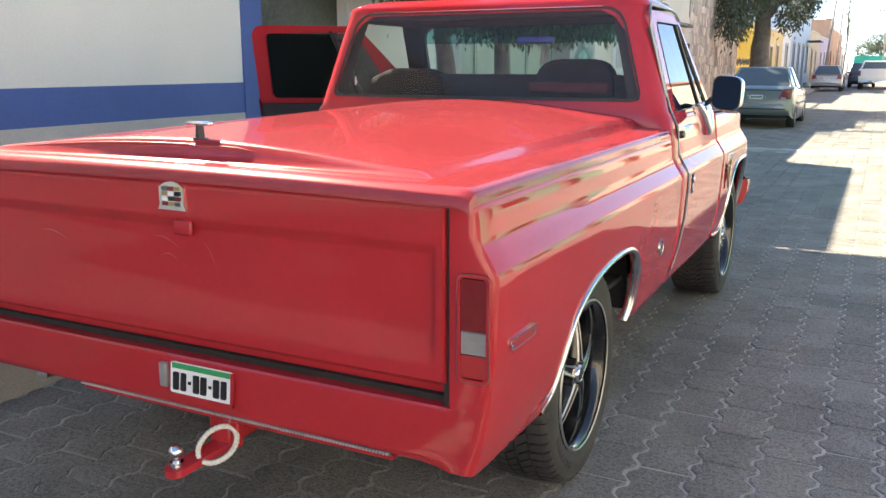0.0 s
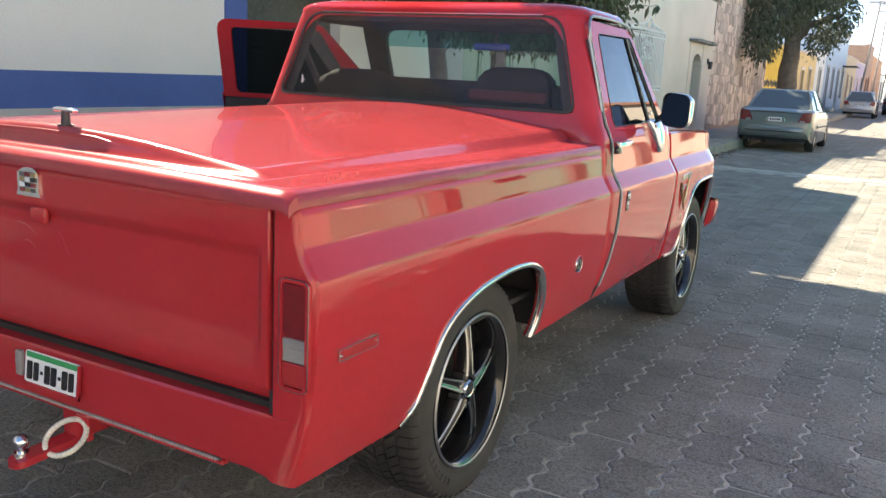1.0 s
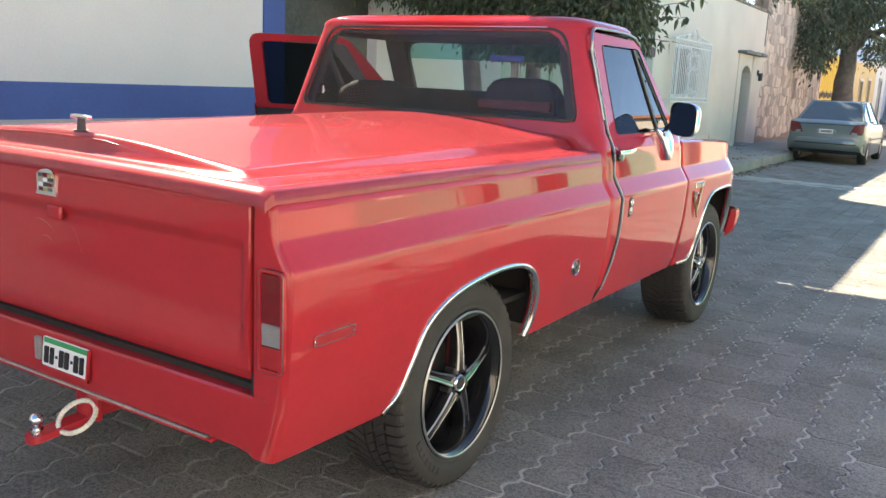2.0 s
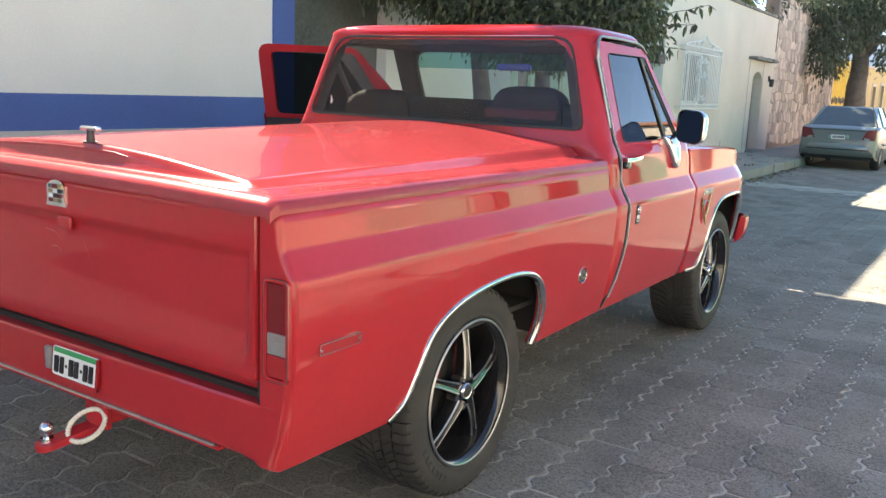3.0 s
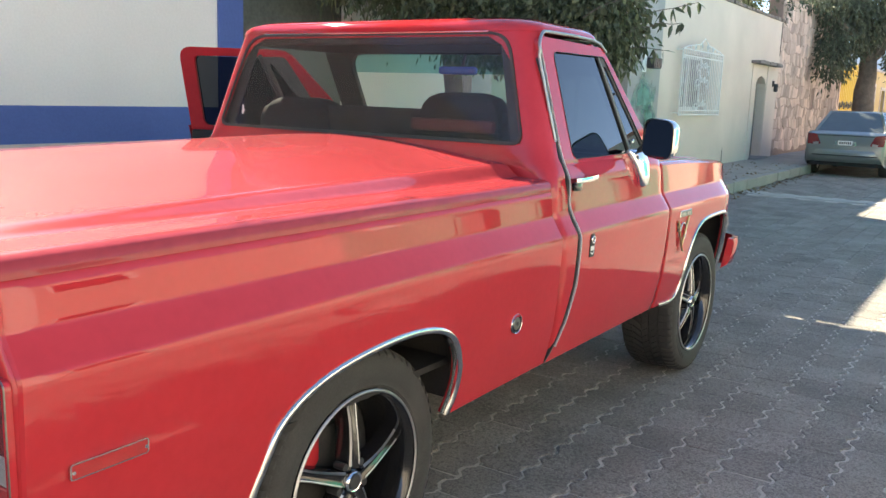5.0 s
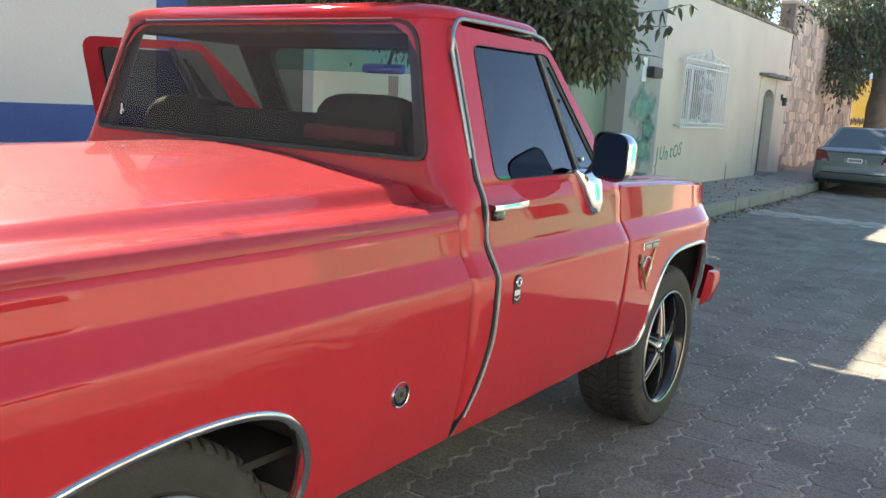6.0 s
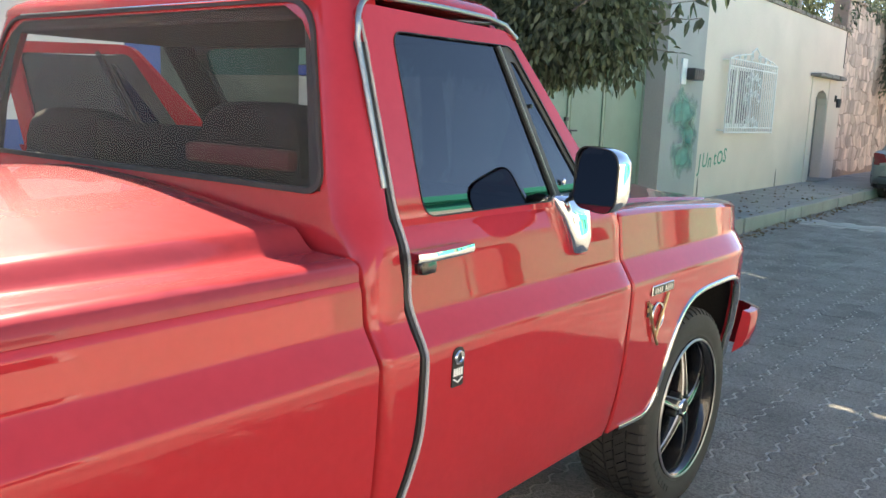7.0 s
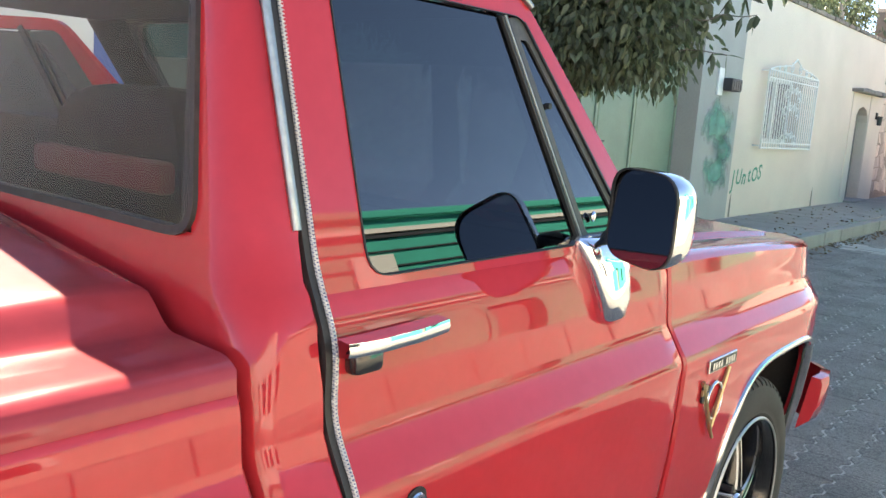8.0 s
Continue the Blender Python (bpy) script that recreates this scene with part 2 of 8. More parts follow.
M_CARSILVER = mat("silver_car_paint", (0.42, 0.42, 0.44), 0.3, metal=0.4, coat=0.9, vary=0.04, bump=0.0)
M_CARWHITE = mat("white_car_paint", (0.72, 0.72, 0.70), 0.35, coat=0.9, vary=0.04, bump=0.0)
M_CARDARK = mat("dark_car_paint", (0.03, 0.035, 0.04), 0.3, coat=0.9, vary=0.04, bump=0.0)
M_CARGLASS = mat("dark_car_glass", (0.085, 0.10, 0.105), 0.05, coat=0.6, vary=0.1, bump=0.0)
M_PLATE = mat("white_plate", (0.78, 0.78, 0.76), 0.4, vary=0.04, bump=0.0)
M_PLATE_GREEN = mat("plate_green", (0.03, 0.30, 0.10), 0.4, vary=0.05, bump=0.0)
M_INK = mat("black_ink", (0.012, 0.012, 0.014), 0.5, vary=0.1, bump=0.0)
M_GRAFFITI = mat("green_spray_paint", (0.07, 0.27, 0.17), 0.7, vary=0.2, scale=12)
M_HOSE = mat("white_spiral_hose", (0.70, 0.66, 0.56), 0.5, vary=0.15, scale=40)
M_ROPE_W = mat("checked_trim_pale", (0.52, 0.50, 0.48), 0.5, vary=0.1)
M_ROPE_B = mat("checked_trim_dark", (0.05, 0.07, 0.17), 0.5, vary=0.1)
M_STRIP = mat("weathered_checked_strip", (0.42, 0.37, 0.35), 0.55, vary=0.2, scale=20)
M_SCRATCH = mat("scuffed_red_paint", (0.50, 0.13, 0.13), 0.6, vary=0.2, scale=30)
M_GOLD = mat("gold_badge", (0.46, 0.36, 0.20), 0.35, metal=0.8, vary=0.1)
M_BLUEGLASS = mat("blue_mirror_glass", (0.10, 0.17, 0.62), 0.16, metal=0.35, coat=0.6, vary=0.1, bump=0.0)
M_ALUDRIP = mat("polished_steel_trim", (0.62, 0.63, 0.62), 0.16, metal=1.0, vary=0.08, scale=20, bump=0.02, bump_d=0.001)
M_DRIP = mat("dulled_steel_trim", (0.33, 0.36, 0.35), 0.36, metal=0.9, vary=0.15, scale=25, bump=0.03, bump_d=0.001)
M_SEAL = mat("greyed_rubber", (0.060, 0.057, 0.052), 0.55, vary=0.25, scale=14, grain=120, bump=0.15, bump_d=0.001, dirt=0.4, dirt_col=(0.10, 0.09, 0.075))
M_GASKET = mat("weathered_gasket_rubber", (0.035, 0.034, 0.033), 0.6, vary=0.25, scale=12, grain=90, bump=0.1, bump_d=0.001, dirt=0.3, dirt_col=(0.07, 0.06, 0.055))
M_SEALGREY = mat("grey_window_channel", (0.24, 0.26, 0.25), 0.45, metal=0.5, vary=0.2, scale=20, bump=0.05, bump_d=0.001)
M_DULLSTEEL = mat("dull_steel", (0.22, 0.215, 0.20), 0.35, metal=1.0, vary=0.15, scale=20, bump=0.02, bump_d=0.001)
M_DRYLEAF = mat("dry_leaf", (0.20, 0.14, 0.08), 0.8, vary=0.3, scale=10, bump=0.1, rand=0.4, per_island=True)
M_WIRE = mat("cable_black", (0.02, 0.02, 0.02), 0.7, vary=0.1)
M_POLE = mat("weathered_pole", (0.38, 0.32, 0.27), 0.9, vary=0.2, scale=4)


def translucent(m, share):
    """Thin leaves let a part of the light through."""
    nt = m.node_tree
    b = nt.nodes["Principled BSDF"]
    o = nt.nodes["Material Output"]
    t = nt.nodes.new("ShaderNodeBsdfTranslucent")
    nt.links.new(b.inputs["Base Color"].links[0].from_socket, t.inputs["Color"])
    mx = nt.nodes.new("ShaderNodeMixShader")
    mx.inputs[0].default_value = share
    nt.links.new(b.outputs[0], mx.inputs[1])
    nt.links.new(t.outputs[0], mx.inputs[2])
    nt.links.new(mx.outputs[0], o.inputs[0])


translucent(M_LEAF, 0.40)
translucent(M_LEAF2, 0.40)


# ---- mesh tools ----
def mesh_ob(name, bm, material, smooth=None, parent=None):
    me = bpy.data.meshes.new(name)
    bm.normal_update()
    bm.to_mesh(me)
    bm.free()
    for one in material if isinstance(material, (list, tuple)) else [material]:
        me.materials.append(one)
    if smooth:
        me.polygons.foreach_set("use_smooth", [True] * len(me.polygons))
        me.set_sharp_from_angle(angle=radians(smooth))
    ob = new(name, me)
    if parent is not None:
        ob.parent = parent
    return ob


def part(name, bm, material, parent, label="", smooth=35):
    ob = mesh_ob(name, bm, material, smooth, parent)
    if label:
        tagged(ob, label)
    return ob


def thing(name, label, category, group="", at=(0, 0, 0), rz=0):
    ob = new(name)
    ob.empty_display_size = 0.1
    ob.matrix_world = pose(*at, 0, 0, rz)
    return tagged(ob, label, category, group)


def box(bm, x0, x1, y0, y1, z0, z1, bevel=0.0, seg=1):
    r = bmesh.ops.create_cube(bm, size=1.0, matrix=Matrix.Translation(((x0 + x1) / 2, (y0 + y1) / 2, (z0 + z1) / 2)) @ Matrix.Diagonal((x1 - x0, y1 - y0, z1 - z0, 1)))
    if bevel > 0:
        es = list({e for v in r["verts"] for e in v.link_edges})
        bmesh.ops.bevel(bm, geom=es, offset=bevel, segments=seg, affect="EDGES", profile=0.5)
    return bm


def boxes(*list_of):
    bm = bmesh.new()
    for b in list_of:
        box(bm, *b)
    return bm


def cyl(bm, p0, p1, r0, r1=None, n=16, caps=True):
    p0, p1 = Vector(p0), Vector(p1)
    r1 = r0 if r1 is None else r1
    d = p1 - p0
    m = Matrix.Translation((p0 + p1) / 2) @ d.to_track_quat("Z", "Y").to_matrix().to_4x4()
    bmesh.ops.create_cone(bm, cap_ends=caps, segments=n, radius1=r0, radius2=r1, depth=d.length, matrix=m)
    return bm


def tube(bm, pts, r, n=8, closed=False, radii=None):
    """A round bar along points."""
    pts = [Vector(p) for p in pts]
    k = len(pts)
    rings = []
    up = Vector((0, 0, 1))
    prev = None
    for i, p in enumerate(pts):
        a = pts[(i - 1) % k] if closed or i > 0 else p
        b = pts[(i + 1) % k] if closed or i < k - 1 else p
        d = (b - a).normalized()
        if prev is None:
            s = d.cross(up)
            if s.length < 1e-3:
                s = d.cross(Vector((1, 0, 0)))
        else:
            s = prev - d * prev.dot(d)
        s.normalize()
        prev = s
        u = s.cross(d)
        rr = radii[i] if radii else r
        rings.append([bm.verts.new(p + (s * math.cos(2 * math.pi * j / n) + u * math.sin(2 * math.pi * j / n)) * rr) for j in range(n)])
    for i in range(k if closed else k - 1):
        A, B = rings[i], rings[(i + 1) % k]
        for j in range(n):
            bm.faces.new((A[j], A[(j + 1) % n], B[(j + 1) % n], B[j]))
    if not closed:
        bm.faces.new(rings[0][::-1])
        bm.faces.new(rings[-1])
    return bm


def sheet(bm, rows, closed=False):
    """Quads over rows of points; returns the rows of verts."""
    vs = [[bm.verts.new(p) for p in row] for row in rows]
    for a, b in zip(vs, vs[1:]):
        n = len(a)
        for i in range(n if closed else n - 1):
            j = (i + 1) % n
            bm.faces.new((a[i], a[j], b[j], b[i]))
    return vs


def rounded(pts, radii, n=5):
    """A polygon with rounded corners, 2D."""
    out = []
    k = len(pts)
    for i in range(k):
        p = Vector(pts[i]).to_2d() if len(pts[i]) > 2 else Vector(pts[i])
        a, b = Vector(pts[i - 1]), Vector(pts[(i + 1) % k])
        r = radii[i] if isinstance(radii, (list, tuple)) else radii
        if r <= 0:
            out.append(p)
            continue
        da, db = (a - p).normalized(), (b - p).normalized()
        q0, q1 = p + da * r, p + db * r
        for j in range(n + 1):
            t = j / n
            out.append(q0 * (1 - t) ** 2 + p * 2 * t * (1 - t) + q1 * t * t)
    return out


def plate(bm, outer, holes, place, thick):
    """A flat plate with holes, laid out in 2D, put in space by place(u, v, d), d the depth 0..thick."""
    tmp = bmesh.new()
    loops = []
    edges = []
    for loop in [outer, *holes]:
        vs = [tmp.verts.new((p[0], p[1], 0)) for p in loop]
        loops.append(vs)
        edges += [tmp.edges.new((vs[i], vs[(i + 1) % len(vs)])) for i in range(len(vs))]
    bmesh.ops.triangle_fill(tmp, use_beauty=True, use_dissolve=False, edges=edges)
    tmp.verts.index_update()
    front = [bm.verts.new(place(v.co.x, v.co.y, 0)) for v in tmp.verts]
    if thick == 0:
        for f in tmp.faces:
            bm.faces.new([front[v.index] for v in f.verts])
        tmp.free()
        return bm
    back = [bm.verts.new(place(v.co.x, v.co.y, thick)) for v in tmp.verts]
    for f in tmp.faces:
        ids = [v.index for v in f.verts]
        bm.faces.new([front[i] for i in ids])
        bm.faces.new([back[i] for i in reversed(ids)])
    for vs in loops:
        ids = [v.index for v in vs]
        for i in range(len(ids)):
            a, b = ids[i], ids[(i + 1) % len(ids)]
            bm.faces.new((front[a], front[b], back[b], back[a]))
    tmp.free()
    bmesh.ops.recalc_face_normals(bm, faces=bm.faces)
    return bm


def writing(text, size, material, m, name, parent, depth=0.0008, shear=0.0, bold=0.0):
    """Letters as a mesh part, standing in the plane of m."""
    cu = bpy.data.curves.new(name, "FONT")
    cu.body = text
    cu.size = size
    cu.extrude = depth
    cu.shear = shear
    cu.offset = bold
    cu.resolution_u = 3
    cu.align_x = "CENTER"
    cu.align_y = "CENTER"
    tmp_ob = new("lettering_tmp", cu)
    me = bpy.data.meshes.new_from_object(tmp_ob.evaluated_get(bpy.context.evaluated_depsgraph_get()))
    bpy.data.objects.remove(tmp_ob)
    bpy.data.curves.remove(cu)
    me.materials.clear()
    me.materials.append(material)
    me.name = name
    ob = new(name, me)
    ob.parent = parent
    ob.matrix_local = m
    return ob


def structure(name, bm, material, smooth=None):
    return tagged(mesh_ob(name, bm, material, smooth), kind="structure")


# ---- the pickup truck ----
REAR, FRONT = -1.008, 3.50
GAP_CAB, GAP_DOOR, GAP_FEND = 1.075, 1.213, 2.235


def side_x(z, y=0.0):
    """Half width of the body at a height: upright shoulder, slanted belt, bulging lower side."""
    t = [(0.42, 0.985), (0.50, 1.008), (0.62, 1.030), (0.75, 1.043), (0.88, 1.049), (0.945, 1.050), (0.957, 1.047), (0.965, 1.042), (1.026, 1.004), (1.036, 1.001), (1.14, 0.992), (1.25, 0.960)]
    for (a, xa), (b, xb) in zip(t, t[1:]):
        if z <= b:
            x = xa + (xb - xa) * (z - a) / (b - a)
            break
    else:
        x = t[-1][1]
    if y > 3.05:
        x -= 0.11 * ((y - 3.05) / 0.45) ** 2.6
    if y < 1.07 and z > 1.09:
        x -= 0.020 * ((z - 1.09) / 0.05) ** 2
    if y < -0.9:
        x -= 0.003 * ((-0.9 - y) / 0.1) ** 2
    return x


def smooth_line(pts, n=6):
    """A soft curve through a few points, 2D."""
    out = []
    for i in range(len(pts) - 1):
        p0, p1, p2, p3 = (Vector(pts[max(0, min(len(pts) - 1, i + k))]) for k in (-1, 0, 1, 2))
        for j in range(n):
            t = j / n
            out.append(0.5 * (2 * p1 + (p2 - p0) * t + (2 * p0 - 5 * p1 + 4 * p2 - p3) * t * t + (3 * p1 - p0 - 3 * p2 + p3) * t ** 3))
    return out + [Vector(pts[-1])]


# wheel openings, (y, z) from the rear foot over the top to the front foot
REAR_ARCH = smooth_line([(-0.530, 0.415), (-0.462, 0.468), (-0.425, 0.56), (-0.365, 0.680), (-0.21, 0.756), (0.05, 0.788), (0.26, 0.772), (0.375, 0.705), (0.419, 0.58), (0.395, 0.458)])
FRONT_ARCH = smooth_line([(2.300, 0.452), (2.440, 0.443), (2.520, 0.452), (2.563, 0.520), (2.580, 0.640), (2.640, 0.772), (2.76, 0.842), (2.98, 0.858), (3.17, 0.850), (3.275, 0.790), (3.314, 0.660), (3.314, 0.475)])
UPPER = [1.14, 1.128, 1.115, 1.102, 1.085, 1.040, 1.032, 1.024, 0.995, 0.968, 0.962, 0.955, 0.945, 0.92]


def side_panel(name, parent, sign, y0, y1, zbot, arch=None, top=None, label="", material=None):
    """One outer panel of a side, from its top edge down to the sill or round the wheel opening."""
    ys = [y0, y0 + 0.006] + list(np.linspace(y0 + 0.02, y1 - 0.02, max(6, int((y1 - y0) / 0.03)))) + [y1 - 0.006, y1]
    a0 = a1 = None
    if arch:
        # columns reach the opening's outline; where it leans back under itself the column is bent along it
        a0, a1 = arch[0].x, arch[-1].x
        ys = [y for y in ys if y < a0 - 0.004 or y > a1 + 0.004]
    def column(y, yl, low):
        inset = 0.006 if y in (y0, y1) else 0.0
        if top:
            zs = [top(y) - 0.03 * k for k in (0, 0.3)] + [z for z in UPPER if z < 1.09]
        else:
            zs = list(UPPER)
        n = 9
        zs = zs + [0.92 + (low - 0.92) * k / n for k in range(1, n + 1)]
        row = []
        for i, z in enumerate(zs):
            f = max(0.0, (0.92 - z) / (0.92 - low))
            yy = y + (yl - y) * f
            row.append((sign * (side_x(z, yy) - inset - (0.012 if (top and i == 0) else 0)), yy, z))
        x, yy, z = row[-1]
        row.append((x - sign * 0.03, yy, z + 0.004))
        return row
    cols = [(y, y, zbot(y)) for y in ys]
    if arch:
        n = len(arch) - 1
        tops = sorted(0.35 * (a0 + (a1 - a0) * k / n) + 0.65 * min(max(p.x, a0), a1) for k, p in enumerate(arch))
        cols = [c for c in cols if c[0] < a0] + [(t, p.x, p.y) for t, p in zip(tops, arch)] + [c for c in cols if c[0] > a1]
    rows = [column(*c) for c in cols]
    bm = bmesh.new()
    sheet(bm, rows)
    # returns into the gaps at both ends
    for row in (rows[0], rows[-1]):
        sheet(bm, [row, [(p[0] - sign * 0.05, p[1], p[2]) for p in row]])
    bmesh.ops.remove_doubles(bm, verts=bm.verts, dist=0.0002)
    bmesh.ops.recalc_face_normals(bm, faces=bm.faces)
    for f in bm.faces:
        if abs(f.normal.x) > 0.3 and f.normal.x * sign < 0:
            f.normal_flip()
    return part(name, bm, material or M_PAINT, parent, label, smooth=28)


def arch_trim(parent, sign, arch, name="wheel_arch_trim"):
    bm = bmesh.new()
    rows = []
    n = len(arch) - 1
    for i, p in enumerate(arch):
        d = (arch[min(n, i + 1)] - arch[max(0, i - 1)]).normalized()
        o = Vector((-d.y, d.x))
        row = []
        for w, h in ((-0.008, -0.02), (-0.008, 0.004), (-0.004, 0.008), (0.006, 0.009), (0.012, 0.005), (0.013, -0.004)):
            yy, zz = p.x + o.x * w, p.y + o.y * w
            row.append((sign * (side_x(zz, yy) + h), yy, zz))
        rows.append(row)
    sheet(bm, rows)
    bmesh.ops.recalc_face_normals(bm, faces=bm.faces)
    return part(name, bm, M_ALUDRIP, parent, "chrome wheel arch trim", smooth=60)


def wheel_well(parent, sign, arch):
    bm = bmesh.new()
    rows = []
    ym = (arch[0].x + arch[-1].x) / 2
    for p in arch[::2]:
        y = p.x + 0.06 * (1 if p.x > ym else -1)
        rows.append([(sign * 0.99, p.x, p.y + 0.012), (sign * 0.97, y, p.y + 0.03), (sign * 0.62, y, p.y + 0.03), (sign * 0.62, y, 0.42)])
    sheet(bm, rows)
    return part("wheel_well", bm, M_WELL, parent)


def build_wheel(parent, sign, y, R=0.36, width=0.245, face=0.965):
    """Low-profile tyre on a black deep five-spoke rim with bright spoke faces and lip."""
    w = new("wheel")
    w.parent = parent
    w.location = (sign * face, y, 0.351)
    w.scale = (1.035, 1.035, 1.035)
    w.rotation_euler = (0, 0, 0 if sign > 0 else math.pi)
    n = 60
    # tyre: profile (depth towards the truck, radius)
    prof = [(0.010, 0.262), (0.000, 0.274), (-0.003, 0.279), (-0.002, 0.284), (-0.006, 0.296), (-0.008, 0.314), (-0.006, 0.338), (-0.001, 0.354), (0.008, 0.365), (0.020, 0.3705), (0.040, 0.374),
            (0.245, 0.374), (0.265, 0.367), (0.282, 0.348), (0.288, 0.31), (0.280, 0.262)]
    bm = bmesh.new()
    rows = []
    for i in range(n):
        a = 2 * math.pi * i / n
        rows.append([(-d, r * math.cos(a), r * math.sin(a)) for d, r in prof])
    rows.append(rows[0])
    sheet(bm, rows)
    bmesh.ops.remove_doubles(bm, verts=bm.verts, dist=0.0001)
    bmesh.ops.recalc_face_normals(bm, faces=bm.faces)
    t = part("tyre", bm, M_TYRE, w, "black low-profile tyre with worn tread", smooth=30)
    # tread blocks: shoulder lugs wrapped over the edge, slanted rows between grooves
    bm = bmesh.new()
    rows_of = [([(0.002, 0.364), (0.010, 0.3740), (0.022, 0.3803), (0.062, 0.3835)], 0.10, 0.70, 0.10),
               ([(0.070, 0.3838), (0.112, 0.384)], 0.05, 0.80, 0.75), ([(0.120, 0.384), (0.152, 0.384)], 0.30, 1.10, 0.55),
               ([(0.160, 0.384), (0.204, 0.3835)], 0.05, 0.80, -0.75), ([(0.212, 0.383), (0.252, 0.380), (0.270, 0.371)], 0.30, 0.90, -0.25)]
    for i in range(n):
        for line, f0, f1, skew in rows_of:
            top0, top1, low0, low1 = [], [], [], []
            for k, (d, r) in enumerate(line):
                sk = skew * k / (len(line) - 1)
                for f, top, low in ((f0, top0, low0), (f1, top1, low1)):
                    an = 2 * math.pi * (i + f + sk) / n
                    top.append(bm.verts.new((-d, r * math.cos(an), r * math.sin(an))))
                    low.append(bm.verts.new((-d, (r - 0.013) * math.cos(an), (r - 0.013) * math.sin(an))))
            for k in range(len(line) - 1):
                bm.faces.new((top0[k], top1[k], top1[k + 1], top0[k + 1]))
                bm.faces.new((low0[k], top0[k], top0[k + 1], low0[k + 1]))
                bm.faces.new((top1[k], low1[k], low1[k + 1], top1[k + 1]))
            bm.faces.new((low0[0], low1[0], top1[0], top0[0]))
            bm.faces.new((low0[-1], top0[-1], top1[-1], low1[-1]))
    bmesh.ops.recalc_face_normals(bm, faces=bm.faces)
    tagged(part("tread", bm, M_TYRE, t, smooth=None), kind="stuff")
    # raised sidewall letters, unreadable, as short bars
    bm = bmesh.new()
    for j in range(7):
        a = math.radians(205 + j * 6)
        c = Vector((0.0085, 0.314 * math.cos(a), 0.314 * math.sin(a)))
        box(bm, -0.0015, 0.0015, -0.010, 0.010, -0.011, 0.011)
        bmesh.ops.transform(bm, verts=bm.verts[-8:], matrix=Matrix.Translation(c) @ Matrix.Rotation(a + math.pi / 2, 4, "X"))
    part("sidewall_lettering", bm, M_TYRE, t, smooth=None)
    # rim barrel
    bm = bmesh.new()
    prof = [(0.012, 0.262), (0.004, 0.268), (0.000, 0.266), (0.004, 0.258), (0.012, 0.250), (0.030, 0.244), (0.110, 0.232), (0.17, 0.232), (0.20, 0.255)]
    rows = []
    for i in range(65):
        a = 2 * math.pi * i / 64
        rows.append([(-d, r * math.cos(a), r * math.sin(a)) for d, r in prof])
    sheet(bm, rows)
    bmesh.ops.recalc_face_normals(bm, faces=bm.faces)
    rim = part("rim", bm, M_GLOSSBLACK, w, "gloss black deep-dish rim", smooth=40)
    bm = bmesh.new()
    ring = [(0.002 - 0.006, 0.2585), (-0.0015 - 0.006, 0.262), (-0.001 - 0.006, 0.265), (0.004 - 0.006, 0.268)]
    rows = [[(-d, r * math.cos(2 * math.pi * i / 64), r * math.sin(2 * math.pi * i / 64)) for d, r in ring] for i in range(65)]
    sheet(bm, rows)
    part("rim_lip", bm, M_MACHINED, rim, "bright machined rim lip", smooth=60)
    # brake and hub behind
    bm = bmesh.new()
    cyl(bm, (-0.10, 0, 0), (-0.16, 0, 0), 0.15, n=32)
    part("brake_drum", bm, M_WELL, w)
    bm = box(bmesh.new(), -0.15, -0.085, -0.165, -0.06, 0.05, 0.165, 0.02, 2)
    part("brake_caliper", bm, M_PAINT, w, "red painted brake caliper")
    bm = bmesh.new()
    cyl(bm, (-0.165, 0, 0), (-0.20, 0, 0), 0.231, n=32)
    part("brake_backing", bm, M_WELL, w)
    # five double spokes
    for k in range(5):
        a = math.radians(90 + 72 * k - 5)
        rot = Matrix.Rotation(a - math.pi / 2, 4, "X")
        bm = bmesh.new()
        rows = []
        for f in np.linspace(0, 1, 9):
            r = 0.035 + f * 0.212
            hw = 0.024 - 0.008 * math.sin(min(1, f * 1.4) * math.pi / 2) + 0.006 * max(0, f - 0.6) ** 1.2 / 0.4
            dx = -0.016 - 0.036 * f ** 1.6
            rows.append([(dx - 0.055, -hw * 1.15, r), (dx - 0.006, -hw, r), (dx - 0.001, -hw * 0.82, r), (dx - 0.009, -hw * 0.22, r), (dx - 0.009, hw * 0.22, r), (dx - 0.001, hw * 0.82, r), (dx - 0.006, hw, r), (dx - 0.055, hw * 1.15, r)])
        sheet(bm, rows)
        bmesh.ops.transform(bm, verts=bm.verts, matrix=rot)
        bmesh.ops.recalc_face_normals(bm, faces=bm.faces)
        sp = part("spoke", bm, M_GLOSSBLACK, w, smooth=40)
        bm = bmesh.new()
        for s in (-1, 1):
            rows = []
            for f in np.linspace(0.06, 0.97, 9):
                r = 0.035 + f * 0.212
                hw = 0.024 - 0.008 * math.sin(min(1, f * 1.4) * math.pi / 2) + 0.006 * max(0, f - 0.6) ** 1.2 / 0.4
                dx = -0.016 - 0.036 * f ** 1.6
                rows.append([(dx - 0.0008, s * hw * 0.62, r), (dx + 0.0008, s * hw * 0.82, r), (dx - 0.0045, s * hw * 0.99, r)])
            sheet(bm, rows)
        bmesh.ops.transform(bm, verts=bm.verts, matrix=rot)
        part("spoke_face", bm, M_MACHINED, sp, "bright machined spoke face", smooth=40)
        bm = bmesh.new()
        cyl(bm, (-0.06, 0, 0.058), (-0.022, 0, 0.058), 0.011, n=10)
        bmesh.ops.transform(bm, verts=bm.verts, matrix=Matrix.Rotation(a + 0.63 - math.pi / 2, 4, "X"))
